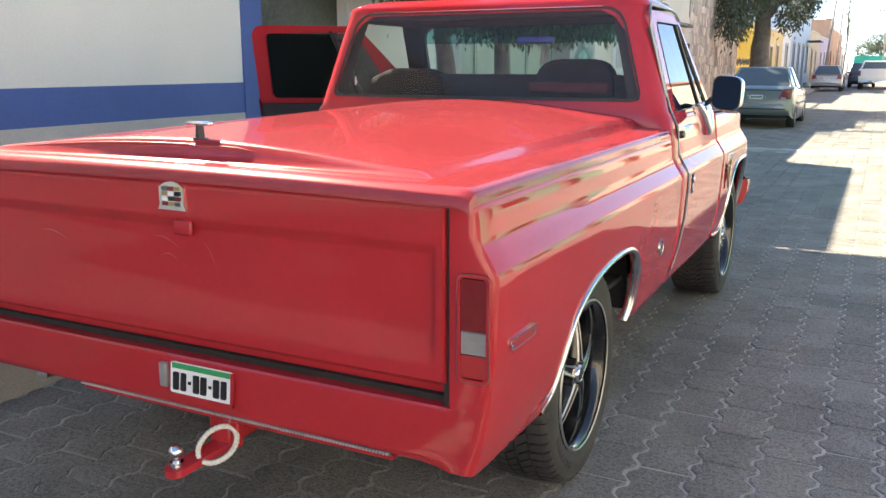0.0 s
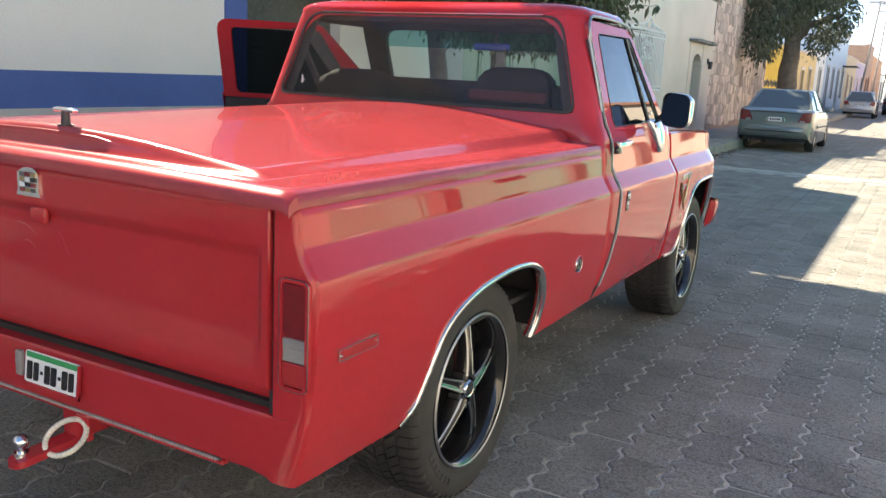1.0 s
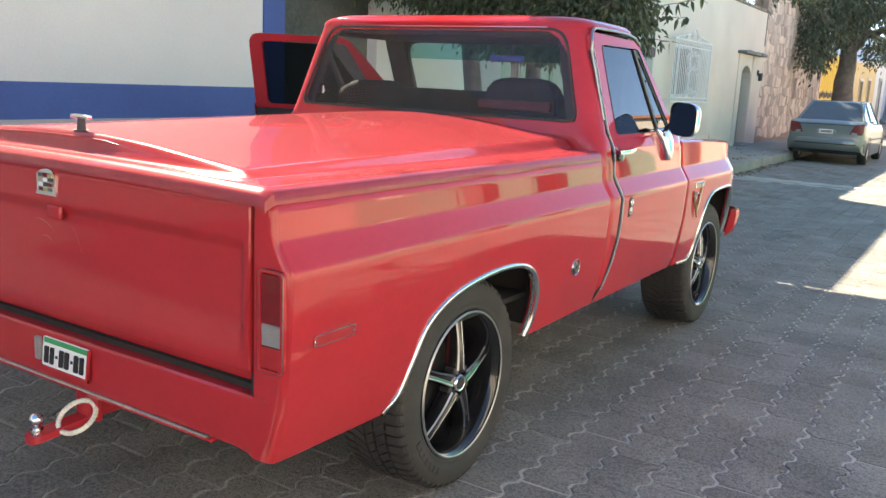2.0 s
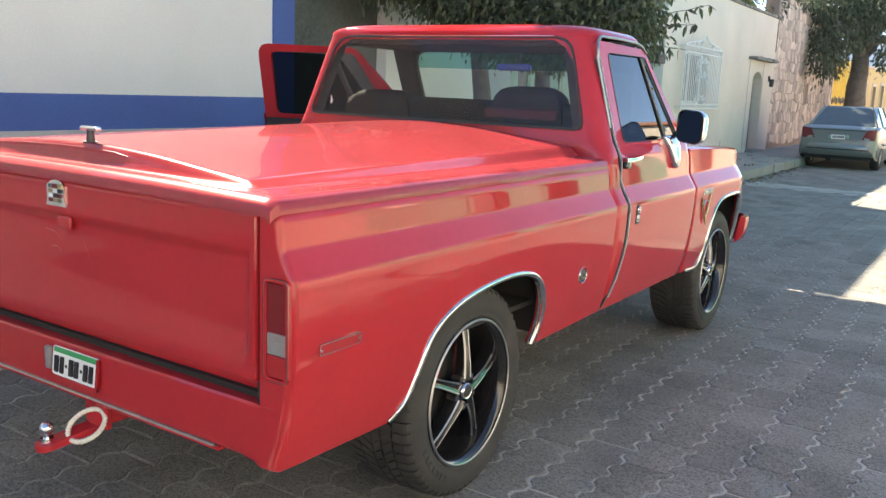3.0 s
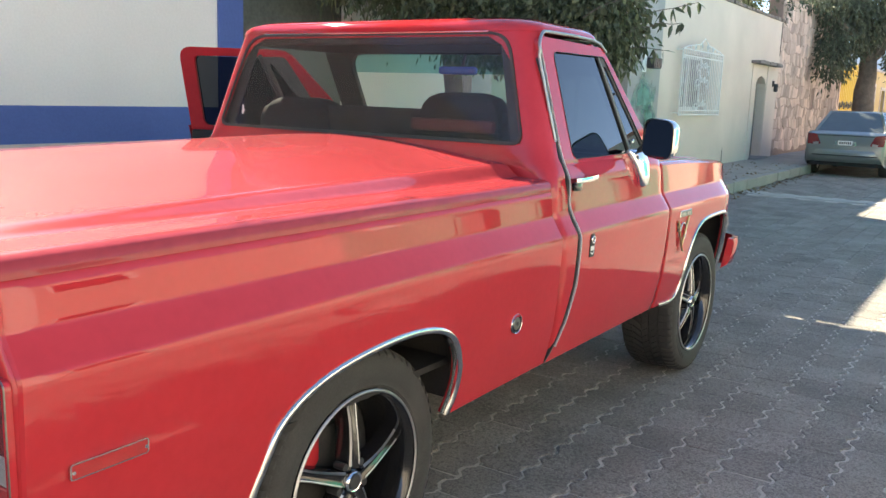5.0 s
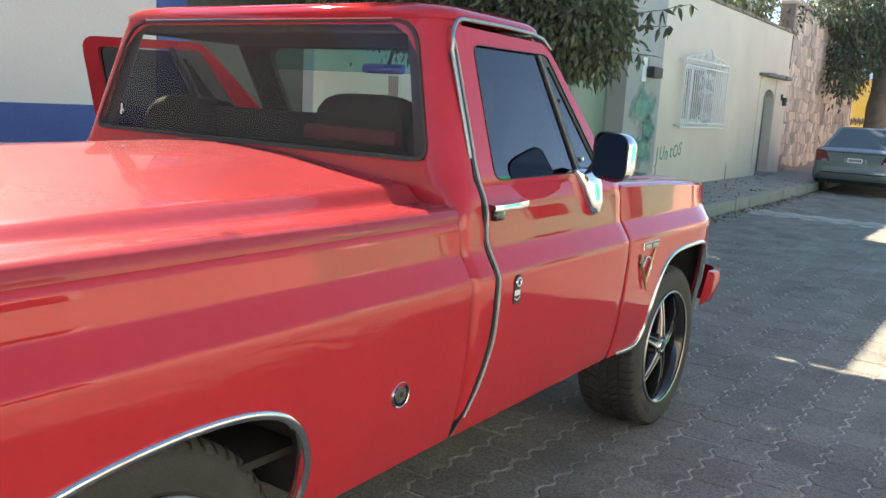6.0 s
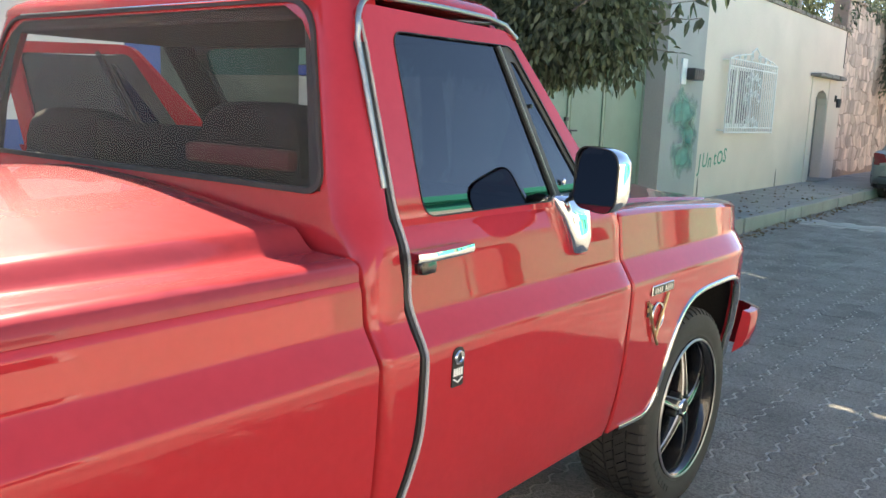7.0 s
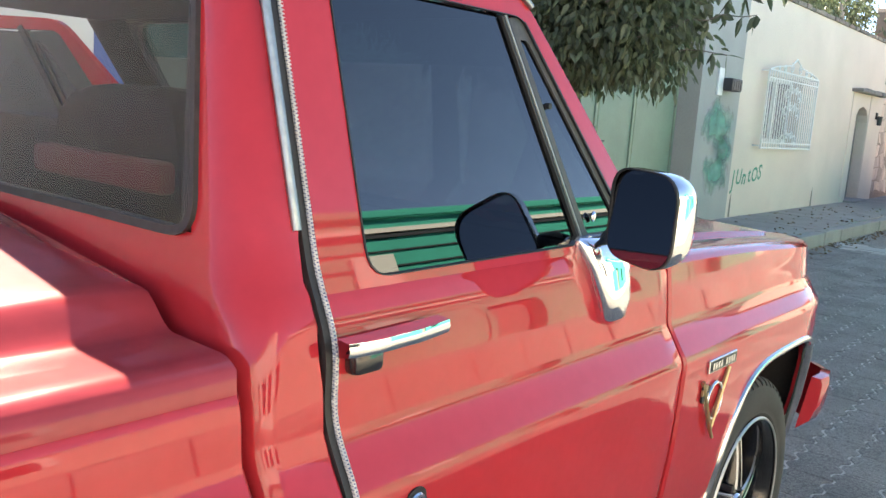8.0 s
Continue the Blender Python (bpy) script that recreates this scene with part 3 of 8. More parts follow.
        part("lug_nut", bm, M_DARKMETAL, w)
    bm = bmesh.new()
    rows = []
    for i in range(25):
        a = 2 * math.pi * i / 24
        rows.append([(d, r * math.cos(a), r * math.sin(a)) for d, r in ((-0.06, 0.036), (-0.024, 0.034), (-0.016, 0.032), (-0.012, 0.028), (-0.014, 0.025), (-0.013, 0.001))])
    sheet(bm, rows)
    cap = part("centre_cap", bm, M_CHROME, w, "chrome centre cap", smooth=50)
    bm = bmesh.new()
    cyl(bm, (-0.014, 0, 0), (-0.0105, 0, 0), 0.021, n=20)
    part("cap_disc", bm, M_DARKMETAL, cap, "dark cap disc with pale mark")
    return w


def build_truck():
    T = thing("pickup_truck", "glossy red lowered pickup truck parked on block paving", "pickup truck")
    P = M_PAINT
    # --- bed sides and rear ---
    for sgn in (1, -1):
        side = side_panel("bed_side", T, sgn, REAR, GAP_CAB - 0.008, lambda y: 0.428 - 0.027 * (y - REAR) if y < 0 else 0.450 + 0.012 * y, REAR_ARCH, label="red bed side panel")
        arch_trim(side, sgn, REAR_ARCH)
        wheel_well(side, sgn, REAR_ARCH)
        # rear corner post with lamp
        bm = bmesh.new()
        xs = 0.918
        prof = [(z, side_x(z, REAR) - 0.006) for z in (0.603, 0.62, 0.75, 0.88, 0.945, 0.965, 1.003, 1.045, 1.085, 1.102, 1.115, 1.128, 1.14)]
        rows = []
        for z, x in prof:
            rows.append([(sgn * xs, REAR + 0.03, z), (sgn * xs, REAR - 0.004, z), (sgn * (xs + 0.004), REAR - 0.008, z), (sgn * (x - 0.02), REAR - 0.008, z), (sgn * (x - 0.006), REAR - 0.005, z), (sgn * x, REAR + 0.001, z)])
        sheet(bm, rows)
        bmesh.ops.recalc_face_normals(bm, faces=bm.faces)
        part("rear_corner", bm, P, side, smooth=35)
        # tail lamp
        lx0, lx1, z0, z1 = 0.949, 1.032, 0.688, 0.958
        lamp = new("tail_lamp")
        lamp.parent = T
        tagged(lamp, "red tail lamp with clear reversing lens")
        rp = rounded([(lx0, z0), (lx1, z0), (lx1, z1), (lx0, z1)], 0.020, 4)
        inner = rounded([(lx0 + 0.007, z0 + 0.007), (lx1 - 0.007, z0 + 0.007), (lx1 - 0.007, z1 - 0.007), (lx0 + 0.007, z1 - 0.007)], 0.014, 4)
        bm = plate(bmesh.new(), rp, [inner], lambda u, v, d: (sgn * u, REAR - 0.021 + d, v), 0.016)
        part("bezel", bm, M_PAINT, lamp, "red painted lamp bezel")
        rim_o = rounded([(lx0 - 0.0018, z0 - 0.0018), (lx1 + 0.0018, z0 - 0.0018), (lx1 + 0.0018, z1 + 0.0018), (lx0 - 0.0018, z1 + 0.0018)], 0.021, 4)
        bm = plate(bmesh.new(), rim_o, [rp], lambda u, v, d: (sgn * u, REAR - 0.0215 + d, v), 0.003)
        part("bezel_edge", bm, M_DULLSTEEL, lamp, "thin dull metal lamp edge")
        for nm, a, b, mt in (("red_lens", 0.697, 0.755, M_LENS_MARK), ("clear_lens", 0.757, 0.814, M_LENS_WHITE), ("red_lens", 0.816, 0.948, M_LENS_RED)):
            bm = bmesh.new()
            box(bm, min(sgn * 0.955, sgn * 1.026), max(sgn * 0.955, sgn * 1.026), REAR - (0.016 if nm == "clear_lens" else 0.018), REAR - 0.006, a, b, 0.002)
            part(nm, bm, mt, lamp, smooth=None)
        for k in range(4):
            bm = box(bmesh.new(), min(sgn * 0.957, sgn * 1.024), max(sgn * 0.957, sgn * 1.024), REAR - 0.0175, REAR - 0.0155, 0.788 + k * 0.0065, 0.792 + k * 0.0065)
            part("lens_ridge", bm, M_LENS_WHITE, lamp, smooth=None)
        # side marker
        mk = new("side_marker")
        mk.parent = T
        rp = rounded([(-0.925, 0.742), (-0.755, 0.742), (-0.755, 0.775), (-0.925, 0.775)], 0.006, 2)
        inn = rounded([(-0.922, 0.7445), (-0.758, 0.7445), (-0.758, 0.7725), (-0.922, 0.7725)], 0.004, 2)
        bm = plate(bmesh.new(), rp, [inn], lambda u, v, d: (sgn * (side_x(v, u) + 0.007 - d), u, v), 0.006)
        part("bezel", bm, M_ALUDRIP, mk)
        bm = plate(bmesh.new(), inn, [], lambda u, v, d: (sgn * (side_x(v, u) + 0.006 - d), u, v), 0.006)
        part("lens", bm, M_LENS_MARK, mk, "red marker lens")
        for yy in (-0.918, -0.762):
            bm = bmesh.new()
            cyl(bm, (sgn * (side_x(.758, yy) + 0.004), yy, 0.758), (sgn * (side_x(.758, yy) + 0.009), yy, 0.758), 0.004, n=8)
            part("screw", bm, M_CHROME, mk)
    # tailgate: raised frame with a recessed panel, deep lower groove
    def gate_y(x, z):
        y = REAR - 0.012
        ax = abs(x)
        if 0.70 < z < 1.02 and ax < 0.885:
            e = min((1.02 - z) / 0.030, (0.885 - ax) / 0.022, 1.0)
            inn = 0.020 * min(1, max(0, e))
            if z < 0.80:
                inn *= max(0.0, (z - 0.70) / 0.10)
            y += inn
        if z < 0.672:
            y += 0.060 * min(1, (0.672 - z) / 0.034)
        if z > 1.10:
            y += 0.02 * ((z - 1.10) / 0.045) ** 2
        return y
    xs = sorted(set([-0.908, -0.905, 0.905, 0.908] + [s * v for s in (-1, 1) for v in (0.895, 0.886, 0.880, 0.872, 0.862, 0.85, 0.8, 0.7, 0.6, 0.5, 0.4, 0.3, 0.2, 0.1)] + [0.0]))
    zs = [0.607, 0.62, 0.630, 0.638, 0.648, 0.658, 0.672, 0.685, 0.70, 0.72, 0.74, 0.76, 0.78, 0.80, 0.85, 0.9, 0.95, 0.985, 0.992, 1.0, 1.008, 1.015, 1.022, 1.03, 1.06, 1.10, 1.115, 1.13, 1.143]
    bm = bmesh.new()
    rows = [[(x, gate_y(x, z) + (0.006 if abs(x) > 0.906 else 0), z) for x in xs] for z in zs]
    sheet(bm, rows)
    e0 = [r[0] for r in rows]
    e1 = [r[-1] for r in rows]
    for e in (e0, e1):
        sheet(bm, [e, [(p[0], p[1] + 0.06, p[2]) for p in e]])
    sheet(bm, [rows[0], [(p[0], p[1] + 0.06, p[2]) for p in rows[0]]])
    bmesh.ops.recalc_face_normals(bm, faces=bm.faces)
    gate = part("tailgate", bm, P, T, "red tailgate with recessed panel and crest badge", smooth=40)
    # black strips set in the tailgate gaps to imitate their shade
    for x in (-0.9125, 0.9125):
        part("gate_gap_shade", box(bmesh.new(), x - 0.0125, x + 0.0125, REAR + 0.005, REAR + 0.03, 0.60, 1.14), M_BLACK, gate, smooth=None)
    part("groove_back", box(bmesh.new(), -0.905, 0.905, REAR + 0.050, REAR + 0.062, 0.596, 0.628), P, gate, smooth=None)
    # filled handle pad
    bm = box(bmesh.new(), 0.040, 0.110, REAR - 0.017, REAR + 0.0, 0.970, 1.014, 0.008, 3)
    part("handle_pad", bm, P, gate)
    # faint arcs rubbed into the paint
    for x0, z0, dx, dz in ((-0.06, 0.955, 0.10, -0.03), (0.13, 0.955, 0.05, -0.085), (-0.03, 0.90, 0.06, -0.012), (-0.55, 0.93, 0.12, -0.02)):
        line = []
        for k in range(9):
            t = k / 8
            x, z = x0 + dx * t, z0 + dz * t + 0.012 * math.sin(math.pi * t)
            line.append([(x, gate_y(x, z + h) - 0.0006, z + h) for h in (-0.0007 * math.sin(math.pi * t) - 0.0002, 0.0007 * math.sin(math.pi * t) + 0.0002)])
        bm = bmesh.new()
        sheet(bm, line)
        part("scratch", bm, M_SCRATCH, gate, "faint pale scratch in the paint", smooth=None)
    # crest badge
    cx = 0.045
    crest = [(cx - 0.052, 1.042), (cx + 0.052, 1.042), (cx + 0.045, 1.058), (cx + 0.046, 1.106), (cx + 0.026, 1.119), (cx, 1.124), (cx - 0.026, 1.119), (cx - 0.046, 1.106), (cx - 0.045, 1.058)]
    bm = plate(bmesh.new(), crest, [], lambda u, v, d: (u, REAR - 0.018 + d + (0.02 * ((v - 1.10) / 0.045) ** 2 if v > 1.1 else 0), v), 0.008)
    bdg = part("crest_badge", bm, M_CHROME, gate, "silver crest badge with coloured fields")
    cols = [M_LENS_RED, M_GOLD, M_DULLSTEEL, M_PLATE, M_INK, M_LENS_RED, M_GOLD, M_PLATE, M_INK, M_DULLSTEEL, M_LENS_RED, M_GOLD]
    for i in range(4):
        for j in range(3):
            bm = bmesh.new()
            x0, z0 = cx - 0.0345 + j * 0.0235, 1.054 + i * 0.0145
            yy = REAR - 0.0195 + (0.02 * ((z0 - 1.095) / 0.045) ** 2 if z0 > 1.1 else 0)
            box(bm, x0, x0 + 0.0215, yy, yy + 0.003, z0, z0 + 0.0115)
            part("enamel_field", bm, cols[(i * 3 + j) % 12], bdg, smooth=None)
    # roll pan, running out to both sides below the lamps
    bm = bmesh.new()
    zs = [0.6025, 0.596, 0.585, 0.56, 0.52, 0.49, 0.465, 0.450, 0.438, 0.429]
    rows = []
    for z in zs:
        e = side_x(z, REAR) - 0.006
        roll = 0.0 if z > 0.455 else 0.014 * ((0.455 - z) / 0.018) ** 2
        row = []
        for x in [-e, -e + 0.006, -e + 0.02, -0.935, -0.918] + list(np.linspace(-0.9, 0.9, 31)) + [0.918, 0.935, e - 0.02, e - 0.006, e]:
            ax = abs(x)
            y = REAR - 0.008
            if ax < 0.918:
                y -= 0.006 * (1 - (x / 0.92) ** 2)
                if z > 0.598:
                    y += 0.006
                y += roll * min(1.0, (0.918 - ax) / 0.06)
            elif ax > e - 0.004:
                y = REAR + 0.001
            elif ax > e - 0.012:
                y = REAR - 0.005
            row.append((x, y, z))
        rows.append(row)
    sheet(bm, rows)
    sheet(bm, [[p for p in rows[0] if abs(p[0]) < 0.919], [(p[0], REAR + 0.058, p[2] + 0.002) for p in rows[0] if abs(p[0]) < 0.919]])
    bmesh.ops.remove_doubles(bm, verts=bm.verts, dist=0.0002)
    bmesh.ops.recalc_face_normals(bm, faces=bm.faces)
    pan = part("rear_pan", bm, P, T, "red smooth rear pan in place of a bumper", smooth=40)
    # checked trim strip under the pan
    bm = bmesh.new()
    n = 110
    for k in range(n):
        x0 = -0.40 + 1.15 * k / n
        box(bm, x0, x0 + 1.15 / n * 0.55, REAR - 0.018, REAR - 0.008, 0.4415, 0.4485)
    st = part("trim_strip", bm, M_STRIP, pan, "pale checked trim strip", smooth=None)
    bm = box(bmesh.new(), -0.402, 0.752, REAR - 0.015, REAR + 0.004, 0.4405, 0.4490, 0.002)
    part("strip_backing", bm, M_DULLSTEEL, st, smooth=None)
    # underbar below the strip
    bm = box(bmesh.new(), -0.40, 0.755, REAR - 0.004, REAR + 0.04, 0.422, 0.437, 0.004)
    part("lower_bar", bm, P, pan)
    # number plate: plain bars where the number stands
    pl = new("licence_plate")
    pl.parent = T
    tagged(pl, "white licence plate with a green top band")
    m = pose(0.118, REAR - 0.024, 0.538, 84, 0, 0)
    pl.matrix_local = m
    bm = plate(bmesh.new(), rounded([(-0.118, -0.047), (0.118, -0.047), (0.118, 0.047), (-0.118, 0.047)], 0.008, 2), [], lambda u, v, d: (u, v, -d), 0.004)
    part("plate", bm, M_PLATE, pl, smooth=None)
    bm = box(bmesh.new(), -0.112, 0.112, 0.028, 0.044, 0.0003, 0.0012)
    part("green_band", bm, M_PLATE_GREEN, pl, smooth=None)
    for u, w in ((-0.095, 0.022), (-0.066, 0.020), (-0.043, 0.012), (-0.017, 0.022), (0.011, 0.022), (0.035, 0.012), (0.059, 0.022), (0.087, 0.020)):
        bm = bmesh.new()
        hgt = 0.027 if w > 0.015 else 0.005
        box(bm, u - w / 2, u + w / 2, -0.010 - hgt, -0.010 + hgt, 0.0003, 0.0014, 0.003 if hgt > .01 else 0.001)
        part("number_bar", bm, M_INK, pl, smooth=None)
    bm = boxes((-0.12, 0.122, -0.056, -0.047, -0.004, 0.004), (0.113, 0.122, -0.056, 0.045, -0.004, 0.004))
    part("plate_bracket", bm, P, pl, smooth=None)
    bm = box(bmesh.new(), -0.047, -0.015, REAR - 0.026, REAR - 0.006, 0.498, 0.575, 0.006, 2)
    lm = part("plate_lamp", bm, M_LENS_WHITE, T, "small clear plate lamp")
    # hitch with ball and a spiral hose ring
    hitch = new("tow_hitch")
    hitch.parent = T
    tagged(hitch, "red tow hitch with chrome ball")
    bm = bmesh.new()
    box(bm, 0.125, 0.185, -1.00, -0.80, 0.335, 0.395, 0.006)
    box(bm, 0.10, 0.21, -0.99, -0.965, 0.33, 0.43, 0.005)
    part("receiver", bm, P, hitch, smooth=None)
    bm = bmesh.new()
    out = rounded([(0.130, -0.98), (0.190, -0.98), (0.116, -1.150), (0.052, -1.150)], [0, 0, 0.03, 0.03], 5)
    plate(bm, out, [], lambda u, v, d: (u, v, 0.352 - d + (v + 0.98) * 0.30), 0.022)
    part("drawbar", bm, P, hitch)
    bx, by, bz = 0.088, -1.118, 0.310
    bm = bmesh.new()
    cyl(bm, (bx, by, bz - 0.03), (bx, by, bz + 0.010), 0.020, n=18)
    cyl(bm, (bx, by, bz + 0.01), (bx, by, bz + 0.028), 0.012, n=14)
    bmesh.ops.create_uvsphere(bm, u_segments=20, v_segments=12, radius=0.022, matrix=Matrix.Translation((bx, by, bz + 0.040)))
    part("ball", bm, M_CHROME, hitch, "chrome tow ball")
    bm = bmesh.new()
    ring = []
    for i in range(120):
        a = 2 * math.pi * i / 120
        ring.append((0.166 + 0.046 * math.cos(a), -1.03 + 0.026 * math.cos(a) + 0.034 * math.sin(a), 0.352 + 0.044 * math.sin(a)))
    tube(bm, ring, 0.008, 8, True, [0.0086 if (i // 2) % 2 else 0.0072 for i in range(120)])
    part("hose_ring", bm, M_HOSE, hitch, "white spiral-wrapped hose ring")
    bm = bmesh.new()
    tube(bm, [(-0.62, -0.7, 0.42), (-0.62, -0.92, 0.42), (-0.62, -1.0, 0.425)], 0.020, 14)
    bmesh.ops.scale(bm, vec=(1.35, 1, 0.75), space=Matrix.Translation((0.62, 0, -0.425)), verts=bm.verts)
    part("exhaust_tip", bm, M_CHROME, T, "chrome exhaust tip", smooth=50)
    # --- bed lid ---
    def lid_z(x, y):
        ax = abs(x)
        z = 1.163 + 0.012 * (1 - (ax / 1.0) ** 2)
        ex = (0.855 - ax) / 0.075
        ey = (y + 0.958) / 0.036
        ef = (1.10 - y) / 0.05
        e = max(0.0, min(ex, ey, ef, 1.0))
        s = e * e * (3 - 2 * e)
        f = (y + 0.95) / 2.0
        top = 1.183 + 0.030 * f + (0.047 + 0.018 * f) * max(0.0, 1 - (ax / 0.80) ** 1.6)
        e2 = max(0.0, min(1.0, (0.62 - ax) / 0.25, ey))
        top += 0.006 * e2
        z = z * (1 - s) + top * s
        z -= 0.020 * max(0.0, (ax - 0.955) / 0.04) ** 2
        z -= 0.018 * max(0.0, (-1.005 - y) / 0.04) ** 2
        return z
    xs = sorted({round(s * v, 4) for s in (-1, 1) for v in (0, .1, .2, .3, .4, .5, .6, .66, .72, .76, .785, .795, .805, .815, .825, .835, .845, .855, .88, .91, .94, .955, .965, .973, .980, .987)})
    ys = [-1.046, -1.04, -1.03, -1.02, -1.01, -1.0, -0.985, -0.97, -0.96, -0.95, -0.94, -0.93, -0.92, -0.91, -0.89, -0.85, -0.78] + list(np.linspace(-0.7, 1.0, 26)) + [1.04, 1.06]
    rows = [[(x, y, lid_z(x, y)) for x in xs] for y in ys]
    bm = bmesh.new()
    sheet(bm, rows)
    rim = [rows[0][i] for i in range(len(xs))] + [r[-1] for r in rows[1:]] + rows[-1][::-1][1:] + [r[0] for r in rows[::-1][1:-1]]
    low = [(p[0] * 1.002, p[1] - (0.002 if p[1] < 0 else 0), p[2] - 0.028 if p[1] < -1.03 or abs(p[0]) > .99 else p[2] - 0.03) for p in rim]
    sheet(bm, [rim, low], closed=True)
    bmesh.ops.remove_doubles(bm, verts=bm.verts, dist=0.0003)
    bmesh.ops.recalc_face_normals(bm, faces=bm.faces)
    lid = part("bed_lid", bm, M_LID, T, "red moulded bed lid with raised centre", smooth=50)
    # low moulded ledge by the latch
    bm = bmesh.new()
    rows = []
    for x in np.linspace(-0.78, 0.285, 16):
        zt = lid_z(x, -0.89)
        zb = lid_z(x, -0.936)
        k = min(1.0, (x + 0.78) / 0.5, (0.286 - x) / 0.03)
        rise = 0.001 + 0.007 * max(0.0, k)
        rows.append([(x, -0.9365, zb - 0.002), (x, -0.9350, zb + rise), (x, -0.931, zb + rise + 0.0015), (x, -0.912, max(zb + rise + 0.002, lid_z(x, -0.912) + 0.0005)), (x, -0.900, zt - 0.002)])
    vs = sheet(bm, rows)
    bm.faces.new(vs[0])
    bm.faces.new(vs[-1][::-1])
    bmesh.ops.recalc_face_normals(bm, faces=bm.faces)
    part("latch_ledge", bm, M_LID, lid, smooth=30)
    # latch handle, a small T
    hd = new("lid_handle")
    hd.parent = T
    bm = bmesh.new()
    cyl(bm, (0.05, -0.90, 1.215), (0.05, -0.90, 1.238), 0.024, n=16)
    cyl(bm, (0.05, -0.90, 1.236), (0.05, -0.90, 1.276), 0.014, 0.011, n=14)
    part("handle_stem", bm, M_DARKMETAL, hd)
    bm = box(bmesh.new(), 0.005, 0.095, -0.911, -0.889, 1.272, 1.286, 0.006, 2)
    part("handle_grip", bm, M_CHROME, hd, "chrome T-handle grip")
    # fuel cap
    fc = new("fuel_cap")
    fc.parent = T
    tagged(fc, "round dull steel fuel cap")
    fx = side_x(0.69, 0.76)
    bm = bmesh.new()
    rows = []
    for i in range(33):
        a = 2 * math.pi * i / 32
        rows.append([(fx + d, 0.758 + r * math.cos(a), 0.690 + r * math.sin(a)) for d, r in ((-0.004, 0.0365), (0.003, 0.0360), (0.0055, 0.0345), (0.004, 0.0325))])
    sheet(bm, rows)
    part("ring", bm, M_ALUDRIP, fc, "bright steel ring", smooth=50)
    bm = bmesh.new()
    cyl(bm, (fx - 0.01, 0.758, 0.69), (fx + 0.002, 0.758, 0.69), 0.0330, n=28)
    part("cap_face", bm, M_GLOSSBLACK, fc, "dark cap face")
    bm = bmesh.new()
    cyl(bm, (fx + 0.001, 0.758, 0.69), (fx + 0.0045, 0.758, 0.69), 0.0235, 0.0215, n=28)
    part("cap_plate", bm, M_DULLSTEEL, fc, "dull steel centre plate")
    bm = bmesh.new()
    cyl(bm, (fx + 0.003, 0.758, 0.69), (fx + 0.0075, 0.758, 0.69), 0.007, n=16)
    part("lock_barrel", bm, M_DARKMETAL, fc)
    # bed floor and sills hidden under the lid
    bm = boxes((-0.95, 0.95, -0.98, 1.05, 0.60, 0.62), (-0.55, 0.55, -0.65, 3.3, 0.40, 0.46))
    part("underbody", bm, M_WELL, T, smooth=None)
    for y in (0.0, 2.985):
        part("axle", cyl(bmesh.new(), (-0.75, y, 0.36), (0.75, y, 0.36), 0.045), M_WELL, T)

    # --- cab ---
    def cab_w(z):
        t = [(1.14, 0.985), (1.18, 0.978), (1.215, 0.962), (1.235, 0.948), (1.64, 0.835), (1.70, 0.815), (1.72, 0.808)]
        for (a, xa), (b, xb) in zip(t, t[1:]):
            if z <= b:
                return xa + (xb - xa) * (z - a) / (b - a)
        return t[-1][1]
    def cab_r(z):
        return GAP_CAB + 0.008 + max(0.0, z - 1.20) * 0.20
    # rear wall with window hole, rounded into the rear pillars
    zs = [0.460, 0.50, 0.56, 0.62, 0.68, 0.75, 0.82, 0.88, 0.945, 0.957, 0.965, 1.003, 1.04, 1.05, 1.10, 1.14, 1.18, 1.215, 1.235, 1.288, 1.31, 1.35, 1.4, 1.45, 1.5, 1.55, 1.6, 1.66, 1.695, 1.718]
    rows = []
    for z in zs:
        w = cab_w(z) if z >= 1.14 else side_x(z, 1.1)
        r = cab_r(z)
        win = 0.835 - (z - 1.27) * 0.31 if z >= 1.27 else 0.835
        rad = 0.035 + 0.055 * min(1, max(0, (z - 1.10) / 0.15))
        if z > 1.62:
            win -= 0.03 if z < 1.665 else 0.085
        win = min(win, w - rad - 0.004)
        row = [(0, r, z), (win, r, z), (w - rad, r, z)]
        for k in range(1, 6):
            a = math.pi / 2 * k / 5
            row.append((w - rad + rad * math.sin(a), r + rad - rad * math.cos(a), z))
        yd = GAP_DOOR
        if z < 0.80:
            yd -= 0.764 * (0.80 - z) ** 1.6
        row.append((w, max(r + rad + 0.002, yd - 0.022), z))
        row.append((w - 0.004, max(r + rad + 0.005, yd - 0.017), z))
        row.append((w - 0.05, max(r + rad + 0.006, yd - 0.015), z))
        rows.append(row)
    for sgn in (1, -1):
        bm = bmesh.new()
        vs = [[bm.verts.new((sgn * p[0], p[1], p[2])) for p in row] for row in rows]
        for i in range(len(zs) - 1):
            for j in range(len(rows[0]) - 1):
                if j == 0 and 1.28 <= zs[i] and zs[i + 1] <= 1.695:
                    continue
                bm.faces.new((vs[i][j], vs[i][j + 1], vs[i + 1][j + 1], vs[i + 1][j]))
        bmesh.ops.recalc_face_normals(bm, faces=bm.faces)
        part("cab_corner", bm, P, T, smooth=30)
